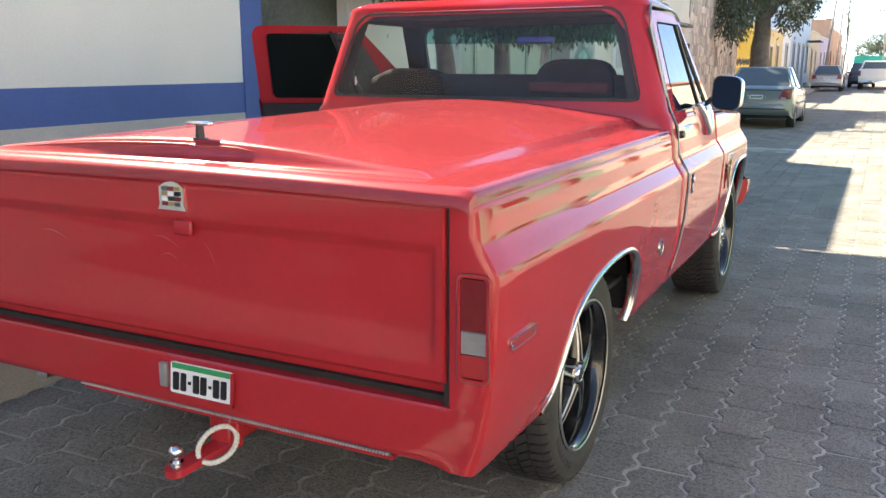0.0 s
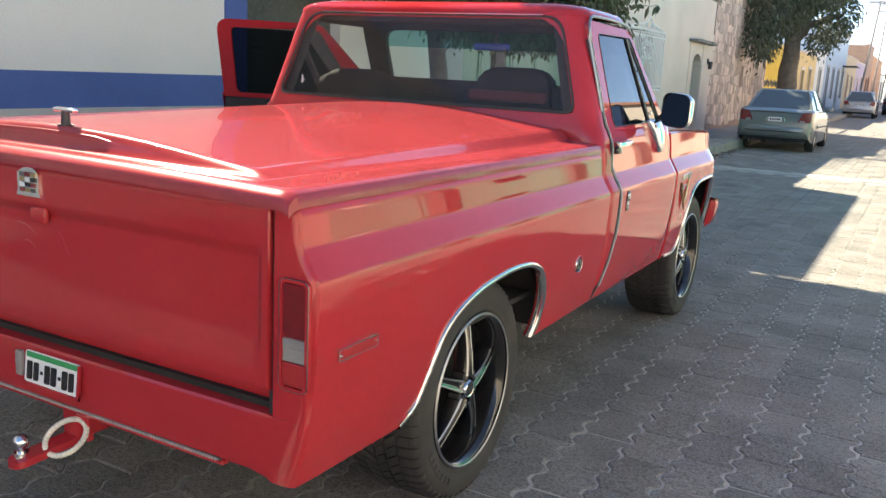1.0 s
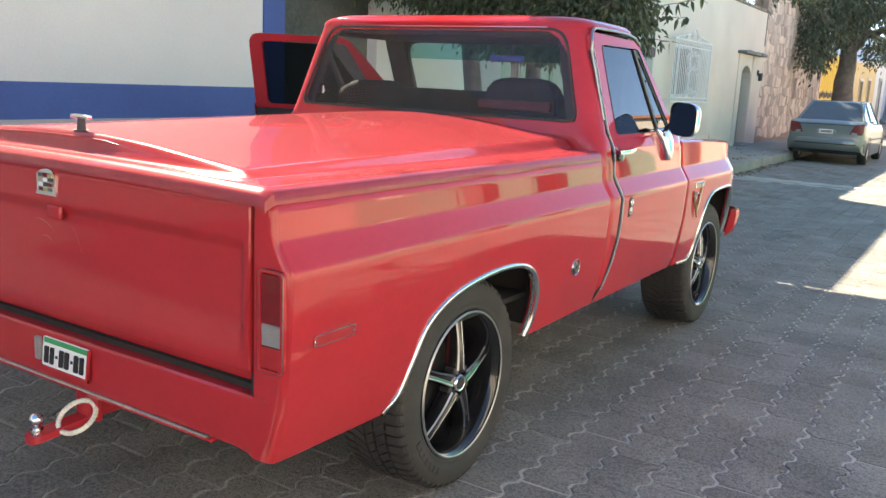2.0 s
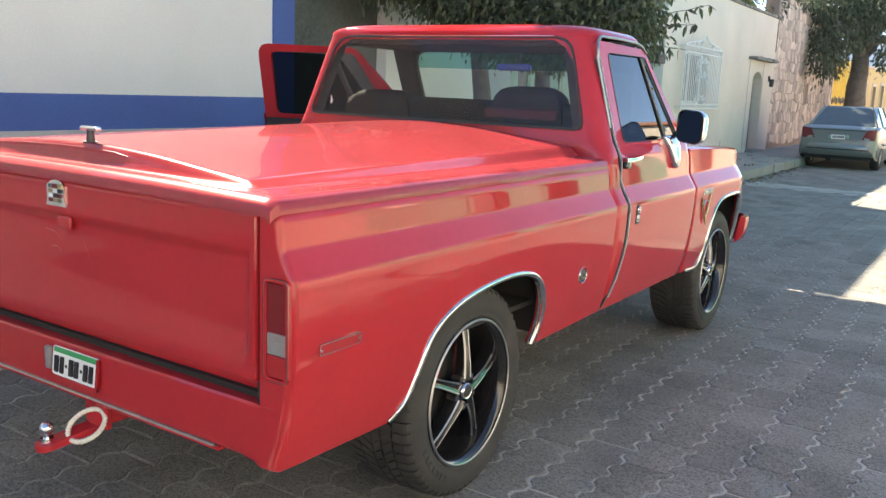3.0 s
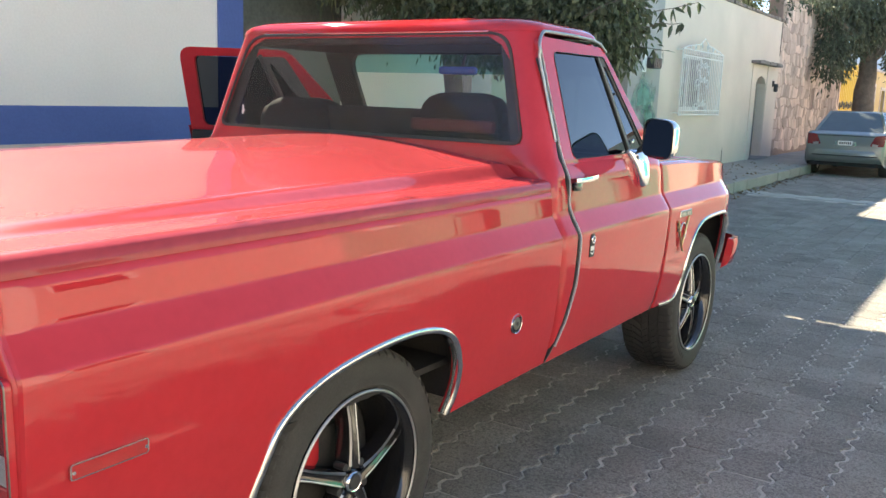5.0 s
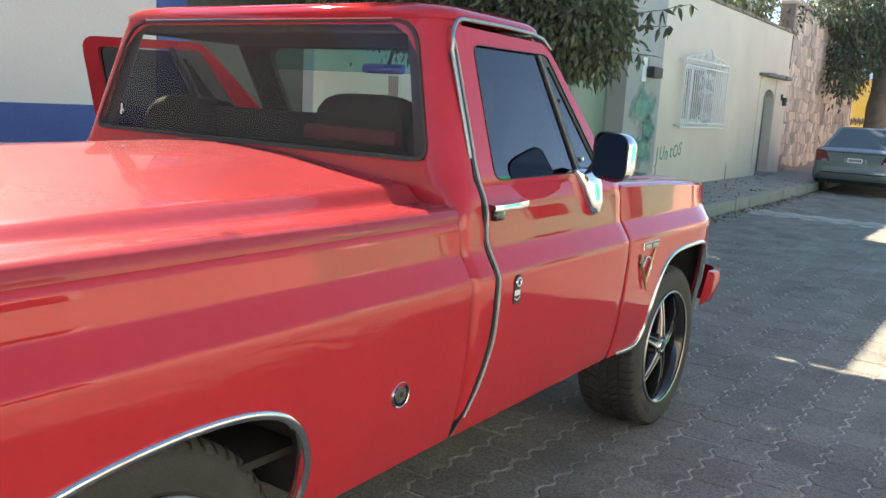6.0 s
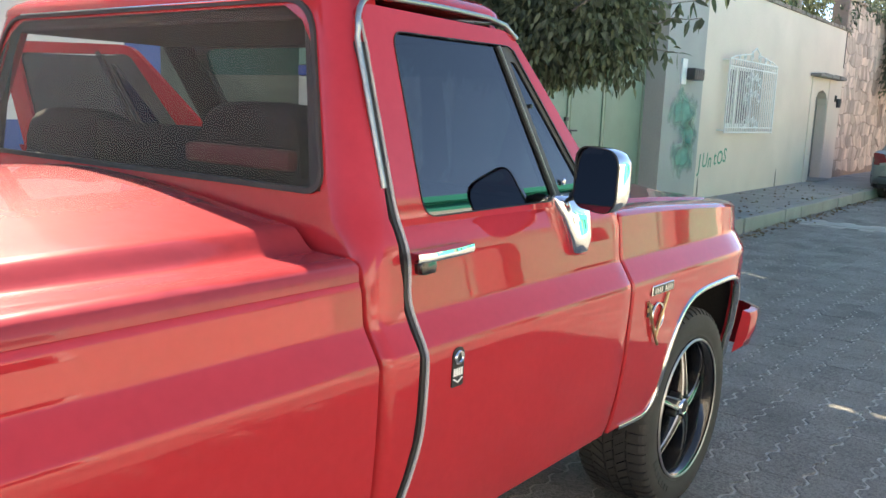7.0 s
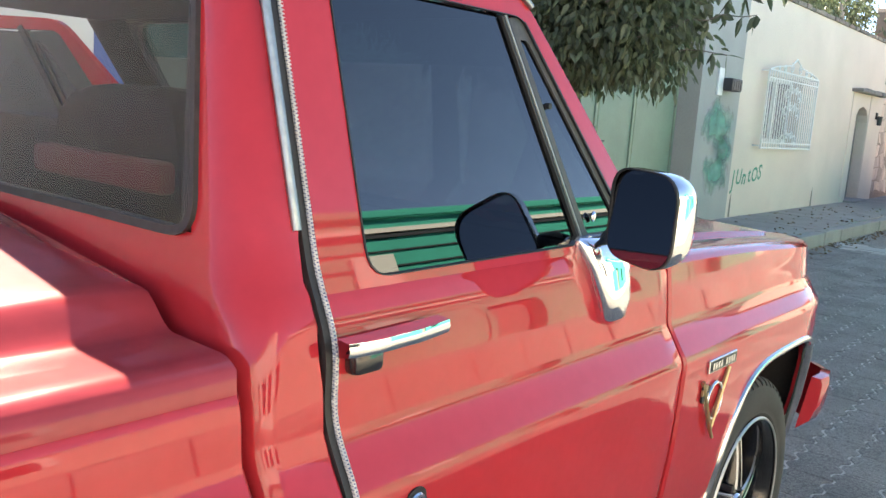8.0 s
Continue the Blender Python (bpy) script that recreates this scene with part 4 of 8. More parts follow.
    # roof
    def ring(z, w, r, f, rad):
        pts = []
        for cx, cy, a0 in ((w - rad, r + rad, -90), (w - rad, f - rad, 0), (-w + rad, f - rad, 90), (-w + rad, r + rad, 180)):
            for k in range(7):
                a = radians(a0 + 15 * k)
                pts.append((cx + rad * math.cos(a), cy + rad * math.sin(a), z))
        return pts
    lv = [(1.713, 0.796, 1.192, 1.815, 0.10), (1.715, 0.818, 1.182, 1.83, 0.10), (1.731, 0.814, 1.185, 1.825, 0.10), (1.750, 0.793, 1.196, 1.82, 0.11), (1.766, 0.755, 1.225, 1.80, 0.13), (1.777, 0.69, 1.29, 1.76, 0.14), (1.785, 0.55, 1.40, 1.66, 0.12), (1.789, 0.3, 1.48, 1.58, 0.05)]
    bm = bmesh.new()
    vs = sheet(bm, [ring(*l) for l in lv], closed=True)
    bm.faces.new(vs[-1])
    bm.faces.new(vs[0][::-1])
    bmesh.ops.recalc_face_normals(bm, faces=bm.faces)
    part("roof", bm, P, T, "red cab roof", smooth=50)
    bm = box(bmesh.new(), -0.765, 0.765, 1.21, 1.83, 1.665, 1.705, 0.012, 2)
    part("headliner", bm, M_INTERIOR, T, smooth=None)
    # rear window: gasket and pane
    def back(u, v, d):
        return (u, cab_r(v) - 0.008 + d, v)
    o = rounded([(-0.846, 1.280), (0.846, 1.280), (0.712, 1.712), (-0.712, 1.712)], [0.06, 0.06, 0.09, 0.09], 6)
    rw = new("rear_window")
    rw.parent = T
    g_ = rounded([(-0.835, 1.292), (0.835, 1.292), (0.703, 1.702), (-0.703, 1.702)], [0.055, 0.055, 0.085, 0.085], 6)
    bm = plate(bmesh.new(), o, [g_], back, 0.02)
    part("window_gasket", bm, M_GASKET, rw, "black rubber window gasket")
    bm = tube(bmesh.new(), [(x, cab_r(1.713) - 0.009, 1.713) for x in np.linspace(-0.62, 0.62, 9)], 0.0028, 6)
    part("bright_insert", bm, M_ALUDRIP, rw, "thin bright gasket insert")
    bm = plate(bmesh.new(), g_, [], lambda u, v, d: back(u, v, 0.006), 0)
    g = part("pane", bm, M_GLASS, rw, "tinted rear window pane", smooth=None)
    g.visible_shadow = False
    for x, z, w, h_ in ((-0.708, 1.372, 0.004, 0.012), (-0.702, 1.358, 0.009, 0.004), (-0.706, 1.348, 0.005, 0.007)):
        bm = box(bmesh.new(), x - w, x + w, cab_r(z) + 0.004, cab_r(z) + 0.006, z - h_, z + h_, 0.002)
        part("window_sticker", bm, M_PLATE, rw, "small pale sticker on the rear glass", smooth=None)
    # front: windscreen, pillars, cowl, dash
    SCREEN_Y = 2.32
    def screen(u, v, d):
        return (u, SCREEN_Y - (v - 1.19) * 0.80 - d, v)
    so = rounded([(-0.866, 1.19), (0.866, 1.19), (0.742, 1.70), (-0.742, 1.70)], [0.03, 0.03, 0.07, 0.07], 5)
    si = rounded([(-0.838, 1.215), (0.838, 1.215), (0.725, 1.665), (-0.725, 1.665)], [0.05, 0.05, 0.09, 0.09], 6)
    ws = new("windscreen")
    ws.parent = T
    bm = plate(bmesh.new(), so, [si], screen, 0.03)
    part("windscreen_frame", bm, M_BLACK, ws)
    bm = plate(bmesh.new(), rounded([(-0.838, 1.215), (0.838, 1.215), (0.749, 1.57), (-0.749, 1.57)], [0.05, 0.05, 0, 0], 5), [], lambda u, v, d: screen(u, v, 0.012), 0)
    g = part("pane", bm, M_GLASS_CLEAR, ws, "clear windscreen pane", smooth=None)
    g.visible_shadow = False
    bm = plate(bmesh.new(), rounded([(-0.749, 1.571), (0.749, 1.571), (0.725, 1.665), (-0.725, 1.665)], [0, 0, 0.06, 0.06], 5), [], lambda u, v, d: screen(u, v, 0.012), 0)
    g = part("tinted_band", bm, M_GLASS_BAND, ws, "green sun band", smooth=None)
    g.visible_shadow = False
    for sgn in (1, -1):
        bm = bmesh.new()
        rows = []
        for z in (1.18, 1.235, 1.4, 1.55, 1.64, 1.70):
            w = cab_w(z)
            y = SCREEN_Y - (z - 1.19) * 0.80
            yd = (2.186 if sgn > 0 else 2.245) - (z - 1.20) * 0.83
            rows.append([(sgn * (w - 0.100), y + 0.004, z), (sgn * (w - 0.080), y - 0.008, z), (sgn * (w - 0.045), yd + 0.030, z), (sgn * (w - 0.022), yd + 0.004, z), (sgn * (w - 0.014), yd - 0.012, z), (sgn * (w - 0.016), yd - 0.030, z), (sgn * (w - 0.055), yd - 0.012, z)])
        sheet(bm, rows)
        bmesh.ops.recalc_face_normals(bm, faces=bm.faces)
        part("windscreen_pillar", bm, P, T, smooth=40)
        bm = bmesh.new()
        rows = []
        for z in (1.20, 1.4, 1.55, 1.64, 1.69):
            w = cab_w(z)
            y = SCREEN_Y - (z - 1.19) * 0.80
            yd = (2.186 if sgn > 0 else 2.245) - (z - 1.20) * 0.83
            rows.append([(sgn * (w - 0.012), yd - 0.036, z), (sgn * (w - 0.054), yd - 0.018, z), (sgn * (w - 0.094), y - 0.022, z), (sgn * (w - 0.100), y + 0.002, z)])
        sheet(bm, rows)
        part("pillar_trim", bm, M_INTERIOR, T, smooth=40)
        bm = bmesh.new()
        rows = []
        for z in (1.16, 1.3, 1.45, 1.6, 1.68):
            w = cab_w(z)
            rows.append([(sgn * (w - 0.16), cab_r(z) + 0.022, z), (sgn * (w - 0.075), cab_r(z) + 0.035, z), (sgn * (w - 0.052), cab_r(z) + 0.07, z), (sgn * (w - 0.052), GAP_DOOR + 0.012, z), (sgn * (w - 0.020), GAP_DOOR + 0.014, z)])
        sheet(bm, rows)
        part("corner_trim", bm, M_INTERIOR, T, smooth=40)
    # doors
    def door_plane(sgn, u, v, d):
        x = 0.952 - (v - 1.235) * 0.279
        return (sgn * (x - d), u, v)
    def build_door(sgn):
        D = new("door")
        D.parent = T
        bm = bmesh.new()
        zs = [1.225, 1.215, 1.20, 1.17, 1.14, 1.09, 1.040, 1.032, 1.024, 0.995, 0.968, 0.962, 0.955, 0.945, 0.92, 0.87, 0.8, 0.74, 0.68, 0.62, 0.57, 0.53, 0.495, 0.460]
        rows = []
        for f in np.linspace(0, 1, 31):
            row = []
            for z in zs:
                y0 = GAP_DOOR if z > 0.80 else GAP_DOOR - 0.764 * (0.80 - z) ** 1.6
                y1 = GAP_FEND - 0.008 if z > 1.0 else GAP_FEND - 0.008 - 0.02 * (1.0 - z)
                if f == 0 or f == 1:
                    ins = 0.005
                else:
                    ins = 0.0
                g = [0, 0.004, 0.012][min(2, int(round(f * 30)))] if f * 30 < 2.5 else None
                y = y0 + (y1 - y0) * f if g is None else y0 + g
                w = cab_w(z) if z > 1.16 else side_x(z, y)
                if z == 1.14:
                    w = 0.990
                row.append((sgn * (w - ins), y, z))
            row.append((sgn * 0.95, row[-1][1], 0.460))
            rows.append(row)
        sheet(bm, rows)
        for row in (rows[0], rows[-1]):
            sheet(bm, [row, [(p[0] - sgn * 0.05, p[1], p[2]) for p in row]])
        bmesh.ops.remove_doubles(bm, verts=bm.verts, dist=0.0002)
        bmesh.ops.recalc_face_normals(bm, faces=bm.faces)
        part("door_skin", bm, P, D, "red door panel", smooth=28)
        # inner trim
        bm = box(bmesh.new(), min(sgn * 0.90, sgn * 0.93), max(sgn * 0.90, sgn * 0.93), GAP_DOOR + 0.02, GAP_FEND - 0.04, 0.55, 1.20, 0.01)
        part("door_trim_panel", bm, M_INTERIOR, D, "black inner door trim", smooth=None)
        fw = 0.0 if sgn > 0 else 0.10
        o = rounded([(GAP_DOOR + 0.004, 1.20), (2.192 + 0.2 * fw, 1.20), (2.191 + 0.2 * fw, 1.225 + 1.2 * fw), (1.802 + fw, 1.687), (1.212, 1.697)], [0, 0, 0.01, 0.05, 0.035 if sgn > 0 else 0.085], 5)
        opening = rounded([(1.303, 1.229), (2.088 + fw * 0.5, 1.234), (1.790 + fw, 1.648), (1.302, 1.645)], [0.045, 0.015, 0.030, 0.035], 5)
        gl = rounded([(1.303, 1.229), (1.880, 1.232), (1.724, 1.640), (1.302, 1.645)], [0.045, 0.010, 0.010, 0.035], 5)
        surround = rounded([(1.904, 1.236), (2.088 + fw * 0.5, 1.236), (1.790 + fw, 1.648), (1.746, 1.641)], [0.006, 0.015, 0.010, 0.006], 4)
        vent = rounded([(1.916, 1.250), (2.056, 1.250), (1.800, 1.606), (1.776, 1.606)], [0.010, 0.018, 0.008, 0.004], 4)
        bm = plate(bmesh.new(), o, [opening], lambda u, v, d: door_plane(sgn, u, v, d - 0.004), 0.03)
        part("window_frame", bm, P, D, smooth=30)
        # weather strips, and the broad rubber surround of the vent window
        def grow(poly, k):
            c = sum(poly, Vector((0, 0))) / len(poly)
            return [c + (p - c) * k for p in poly]
        bm = plate(bmesh.new(), grow(opening, 1.002), [grow(opening, 0.994)], lambda u, v, d: door_plane(sgn, u, v, d - 0.0065), 0.012)
        part("weather_strip", bm, M_BLACK, D, smooth=None)
        bm = plate(bmesh.new(), surround, [vent], lambda u, v, d: door_plane(sgn, u, v, d - 0.001), 0.014)
        part("vent_seal", bm, M_SEAL, D, "greyed rubber vent window surround", smooth=None)
        bm = plate(bmesh.new(), [Vector((2.068, 1.262)), Vector((2.076, 1.262)), Vector((1.797, 1.640)), Vector((1.790, 1.640))], [], lambda u, v, d: door_plane(sgn, u, v, d - 0.006), 0.006)
        part("seal_lip", bm, M_BLACK, D, smooth=None)
        for nm, poly in (("door_glass", gl), ("vent_glass", vent)):
            bm = plate(bmesh.new(), poly, [], lambda u, v, d: door_plane(sgn, u, v, 0.004), 0)
            g = part(nm, bm, M_GLASS_SIDE if sgn > 0 else M_GLASS_LEFT, D, "dark tinted window glass", smooth=None)
            g.visible_shadow = False
        # division bar: rubber run, dull metal face, rubber run
        a, b = Vector((1.724, 1.641)), Vector((1.880, 1.235))
        d = (b - a).normalized()
        nrm = Vector((-d.y, d.x))
        if nrm.x < 0:
            nrm = -nrm
        for nm, w0, w1, h, mt in (("glass_run", 0.000, 0.008, 0.004, M_BLACK), ("division_bar", 0.008, 0.013, 0.0065, M_SEALGREY), ("glass_run", 0.013, 0.022, 0.003, M_BLACK)):
            bm = bmesh.new()
            rows = []
            for t in (0, 1):
                p = a.lerp(b, t)
                rows.append([Vector(door_plane(sgn, *(p + nrm * w), -k)) for w, k in ((w0, -0.006), (w0, h - 0.001), (w0 + 0.001, h), (w1 - 0.001, h), (w1, h - 0.001), (w1, -0.006))])
            sheet(bm, rows)
            bmesh.ops.recalc_face_normals(bm, faces=bm.faces)
            part(nm, bm, mt, D, smooth=None)
        bm = bmesh.new()
        sheet(bm, [[Vector(door_plane(sgn, *(a.lerp(b, t) + nrm * w), h)) for w, h in ((0.0, 0.024), (0.0, 0.031), (0.024, 0.031), (0.024, 0.024))] for t in (-0.03, 1.03)])
        part("inner_division_bar", bm, M_INTERIOR, D)
        # vent latch inside the glass and its pivot
        bm = bmesh.new()
        bmesh.ops.create_uvsphere(bm, u_segments=14, v_segments=8, radius=1.0)
        bmesh.ops.transform(bm, verts=bm.verts, matrix=Matrix.Translation(door_plane(sgn, 1.944, 1.282, -0.004)) @ Matrix.Diagonal((0.005, 0.007, 0.011, 1)))
        part("vent_latch", bm, M_CHROME, D, "small chrome vent latch")
        bm = bmesh.new()
        cyl(bm, door_plane(sgn, 1.840, 1.490, 0.004), door_plane(sgn, 1.840, 1.490, -0.006), 0.006, n=12)
        part("vent_pivot", bm, M_BLACK, D)
        # handle
        hx = 0.992
        H = new("door_handle")
        H.parent = D
        bm = bmesh.new()
        rows = []
        for t in np.linspace(0, 1, 9):
            y = 1.208 + 0.203 * t
            z = 1.158 + 0.004 * t
            out = 0.030 + 0.010 * min(1.0, t * 5, (1 - t) * 3)
            rows.append([(sgn * (hx - 0.002 + out * 0.3), y, z - 0.016), (sgn * (hx + out), y, z - 0.013), (sgn * (hx + out + 0.003), y, z - 0.004), (sgn * (hx + out), y, z + 0.006), (sgn * (hx - 0.002 + out * 0.3), y, z + 0.008)])
        sheet(bm, rows)
        part("grip", bm, M_CHROME, H, "chrome door handle", smooth=50)
        bm = box(bmesh.new(), min(sgn * (hx - 0.004), sgn * (hx + 0.024)), max(sgn * (hx - 0.004), sgn * (hx + 0.024)), 1.230, 1.286, 1.112, 1.146, 0.009, 2)
        part("push_button", bm, M_GLOSSBLACK, H, "black lock housing under the handle")
        if sgn < 0:
            return D
        # mirror foot and head
        Mi = new("door_mirror")
        Mi.parent = D
        tagged(Mi, "chrome door mirror with a long foot")
        bm = bmesh.new()
        prof = [(1.862, 2.004, 1.249, 0.038), (1.850, 2.010, 1.243, 0.050), (1.852, 2.010, 1.232, 0.053), (1.866, 2.006, 1.190, 0.047), (1.888, 1.998, 1.130, 0.036), (1.902, 1.990, 1.092, 0.028), (1.914, 1.980, 1.080, 0.018)]
        rows = []
        for a, b, z, bulge in prof:
            base = (cab_w(z) if z > 1.16 else side_x(z, 1.9)) - 0.004
            row = []
            for k in range(13):
                an = math.pi * k / 12
                row.append((sgn * (base + (bulge + 0.004) * math.sin(an) ** 0.55), (a + b) / 2 - (b - a) / 2 * math.copysign(abs(math.cos(an)) ** 0.8, math.cos(an)), z))
            rows.append(row)
        vs = sheet(bm, rows)
        bm.faces.new(vs[0])
        bm.faces.new(vs[-1][::-1])
        bmesh.ops.recalc_face_normals(bm, faces=bm.faces)
        part("mirror_foot", bm, M_CHROME, Mi, smooth=60)
        bm = bmesh.new()
        tube(bm, [(sgn * 0.985, 1.93, 1.245), (sgn * 1.01, 1.915, 1.268), (sgn * 1.05, 1.89, 1.275), (sgn * 1.08, 1.88, 1.285)], 0.014, 10)
        part("mirror_arm", bm, M_DARKMETAL, Mi)
        # head: shell facing forward, glass facing rearward
        cx, cy, cz = 1.098, 1.845, 1.303
        hw, hh = 0.081, 0.089
        mrot = Matrix.Translation((sgn * cx, cy, cz)) @ Matrix.Rotation(radians(-sgn * 15), 4, "Z") @ Matrix.Rotation(radians(2), 4, "X")
        outline = rounded([(-hw, -hh * 0.86), (hw * 0.90, -hh * 1.04), (hw, hh * 0.94), (-hw * 0.90, hh * 1.02)], [0.045, 0.06, 0.055, 0.045], 7)
        bm = bmesh.new()
        rows = []
        for d, k in ((-0.004, 0.98), (0.0, 1.0), (0.02, 1.0), (0.045, 0.95), (0.065, 0.82), (0.078, 0.6), (0.083, 0.3), (0.084, 0.02)):
            rows.append([(p.x * k, d, p.y * k) for p in outline])
        sheet(bm, rows, closed=True)
        bmesh.ops.transform(bm, verts=bm.verts, matrix=mrot)
        bmesh.ops.recalc_face_normals(bm, faces=bm.faces)
        part("mirror_shell", bm, M_CHROME, Mi, "chrome mirror shell", smooth=50)
        bm = plate(bmesh.new(), [p * 0.995 for p in outline], [[p * 0.962 for p in outline]], lambda u, v, d: (u, -0.007 + d, v), 0.006)
        bmesh.ops.transform(bm, verts=bm.verts, matrix=mrot)
        part("mirror_rim", bm, M_BLACK, Mi, smooth=None)
        bm = plate(bmesh.new(), [p * 0.965 for p in outline], [], lambda u, v, d: (u, -0.003 + d + v * 0.085, v), 0.003)
        bmesh.ops.transform(bm, verts=bm.verts, matrix=mrot)
        part("mirror_glass", bm, M_MIRROR, Mi, smooth=None)
        return D
    right = build_door(1)
    left = build_door(-1)
    tagged(right, "closed red right door with dark window")
    tagged(left, "red driver side door standing wide open")
    # the left door swings on its front edge
    hinge = Matrix.Translation((-0.99, GAP_FEND - 0.02, 0))
    left.matrix_local = hinge @ Matrix.Rotation(radians(-68), 4, "Z") @ hinge.inverted()
    # drip rail: bright moulding round the door top, and the checked edge trim in the door gap
    def rail(pts, rr, name, material, lab=""):
        bm = bmesh.new()
        tube(bm, pts, rr, 8)
        return part(name, bm, material, T, lab, smooth=60)
    for sgn in (1,):
        top_line = []
        y_up = GAP_DOOR - 0.022
        for z in (1.30, 1.40, 1.50, 1.58, 1.62):
            top_line.append((sgn * (cab_w(z) + 0.002), y_up, z))
        for k in range(9):
            an = math.pi / 2 * k / 8
            top_line.append((sgn * (0.845 - 0.017 * math.sin(an)), y_up + 0.075 - 0.075 * math.cos(an), 1.642 + 0.075 * math.sin(an)))
        top_line += [(sgn * 0.826, 1.5, 1.719), (sgn * 0.826, 1.70, 1.714), (sgn * 0.829, 1.775, 1.702), (sgn * 0.838, 1.820, 1.670)]
        rail(top_line, 0.0066, "drip_moulding", M_DRIP, "dulled steel drip moulding")
    edge = []
    for z in np.linspace(1.66, 0.955, 60):
        w = cab_w(z) if z >= 1.16 else (0.990 if z > 1.05 else side_x(z, 1.24))
        yd = GAP_DOOR
        edge.append((w + 0.001, yd + 0.001, z))
    for z in np.linspace(0.95, 0.52, 45):
        edge.append((side_x(z, 1.24) + 0.001, GAP_DOOR + 0.001 if z > 0.80 else GAP_DOOR + 0.001 - 0.764 * (0.80 - z) ** 1.6, z))
    for _ in range(6):
        edge = [edge[0]] + [((a[0] + 2 * b[0] + c[0]) / 4, (a[1] + 2 * b[1] + c[1]) / 4, b[2]) for a, b, c in zip(edge, edge[1:], edge[2:])] + [edge[-1]]
    bm = bmesh.new()
    bm2 = bmesh.new()
    pts = [Vector(p) for p in edge]
    ln = [0.0]
    for a, b in zip(pts, pts[1:]):
        ln.append(ln[-1] + (b - a).length)
    def at_len(s):
        for k in range(len(ln) - 1):
            if s <= ln[k + 1]:
                return pts[k].lerp(pts[k + 1], (s - ln[k]) / (ln[k + 1] - ln[k]))
        return pts[-1]
    # braided cover: four pale strands wound both ways round a dark core
    nb = 1250
    for turn, ph in ((1, 0.0), (1, math.pi), (-1, 0.0), (-1, math.pi)):
        strand = []
        for k in range(nb + 1):
            s = ln[-1] * k / nb
            an = turn * 2 * math.pi * s / 0.0105 + ph
            p = at_len(s)
            strand.append((p.x + 0.003 + 0.0032 * math.cos(an), p.y + 0.0032 * math.sin(an), p.z))
        tube(bm, strand, 0.0014, 4)
    strip = part("door_edge_trim", bm, M_ROPE_W, T, "pale braided door edge trim", smooth=None)
    tube(bm2, [(p[0] + 0.003, p[1], p[2]) for p in edge], 0.0033, 8)
    part("trim_core", bm2, M_ROPE_B, strip)
    # black sheet behind the edge trim, standing in for shade in the door gap
    bm = bmesh.new()
    low = [(side_x(z, 1.24), GAP_DOOR if z > 0.80 else GAP_DOOR - 0.764 * (0.80 - z) ** 1.6, z) for z in np.linspace(0.51, 0.465, 4)]
    sheet(bm, [[(p[0] - 0.02, p[1] - 0.017, p[2]), (p[0] + 0.0006, p[1] - 0.015, p[2]), (p[0] + 0.0010, p[1] - 0.008, p[2]), (p[0] + 0.0006, p[1] - 0.002, p[2]), (p[0] - 0.02, p[1], p[2])] for p in edge[4:] + low])
    part("door_gap_shade", bm, M_BLACK, T)
    # --- front fenders, hood, nose ---
    def fend_top(y):
        return 1.172 - 0.055 * max(0.0, (y - 2.2) / 1.3) ** 1.8
    for sgn in (1, -1):
        f = side_panel("front_fender", T, sgn, GAP_FEND, FRONT, lambda y: 0.454 if y < 3 else 0.475, FRONT_ARCH, top=fend_top, label="red front fender")
        arch_trim(f, sgn, FRONT_ARCH)
        wheel_well(f, sgn, FRONT_ARCH)
        bm = bmesh.new()
        rows = []
        for y in np.linspace(GAP_FEND, FRONT, 26):
            z = fend_top(y)
            x = side_x(z, y) - 0.012
            rows.append([(sgn * x, y, z), (sgn * (x - 0.012), y, z + 0.006), (sgn * (x - 0.05), y, z + 0.010), (sgn * (x - 0.14), y, z + 0.008), (sgn * (x - 0.20), y, z - 0.02)])
        sheet(bm, rows)
        bmesh.ops.recalc_face_normals(bm, faces=bm.faces)
        part("fender_top", bm, P, f, smooth=50)
        # nose corner
        bm = bmesh.new()
        rows = []
        for z in (fend_top(FRONT), 1.09, 1.05, 1.038, 1.003, 0.968, 0.955, 0.92, 0.85, 0.78, 0.72, 0.66):
            x = side_x(z, FRONT)
            rows.append([(sgn * x, FRONT, z), (sgn * (x - 0.010), FRONT + 0.035, z), (sgn * (x - 0.035), FRONT + 0.06, z), (sgn * (x - 0.08), FRONT + 0.07, z), (sgn * 0.45, FRONT + 0.085, z)])
        sheet(bm, rows)
        bmesh.ops.recalc_face_normals(bm, faces=bm.faces)
        part("nose_panel", bm, P, T, smooth=50)
    bm = bmesh.new()
    rows = []
    for y in [GAP_FEND - 0.05, GAP_FEND + 0.1] + list(np.linspace(2.4, FRONT - 0.05, 12)) + [FRONT + 0.02, FRONT + 0.06, FRONT + 0.075]:
        row = []
        for x in (-0.80, -0.78, -0.74, -0.55, -0.45, -0.3, 0, 0.3, 0.45, 0.55, 0.74, 0.78, 0.80):
            z = fend_top(min(y, FRONT)) + 0.010 + 0.028 * (1 - (x / 0.8) ** 2) + (0.012 if abs(x) < 0.5 else 0)
            if y > FRONT - 0.01:
                z -= 0.6 * (y - FRONT + 0.01) ** 1.2
            if abs(x) > 0.79:
                z -= 0.02
            row.append((x, y, z))
        rows.append(row)
    sheet(bm, rows)
    bmesh.ops.recalc_face_normals(bm, faces=bm.faces)
    part("hood", bm, P, T, "red hood", smooth=40)
    bm = boxes((-0.85, 0.85, 2.12, 2.24, 1.165, 1.20))
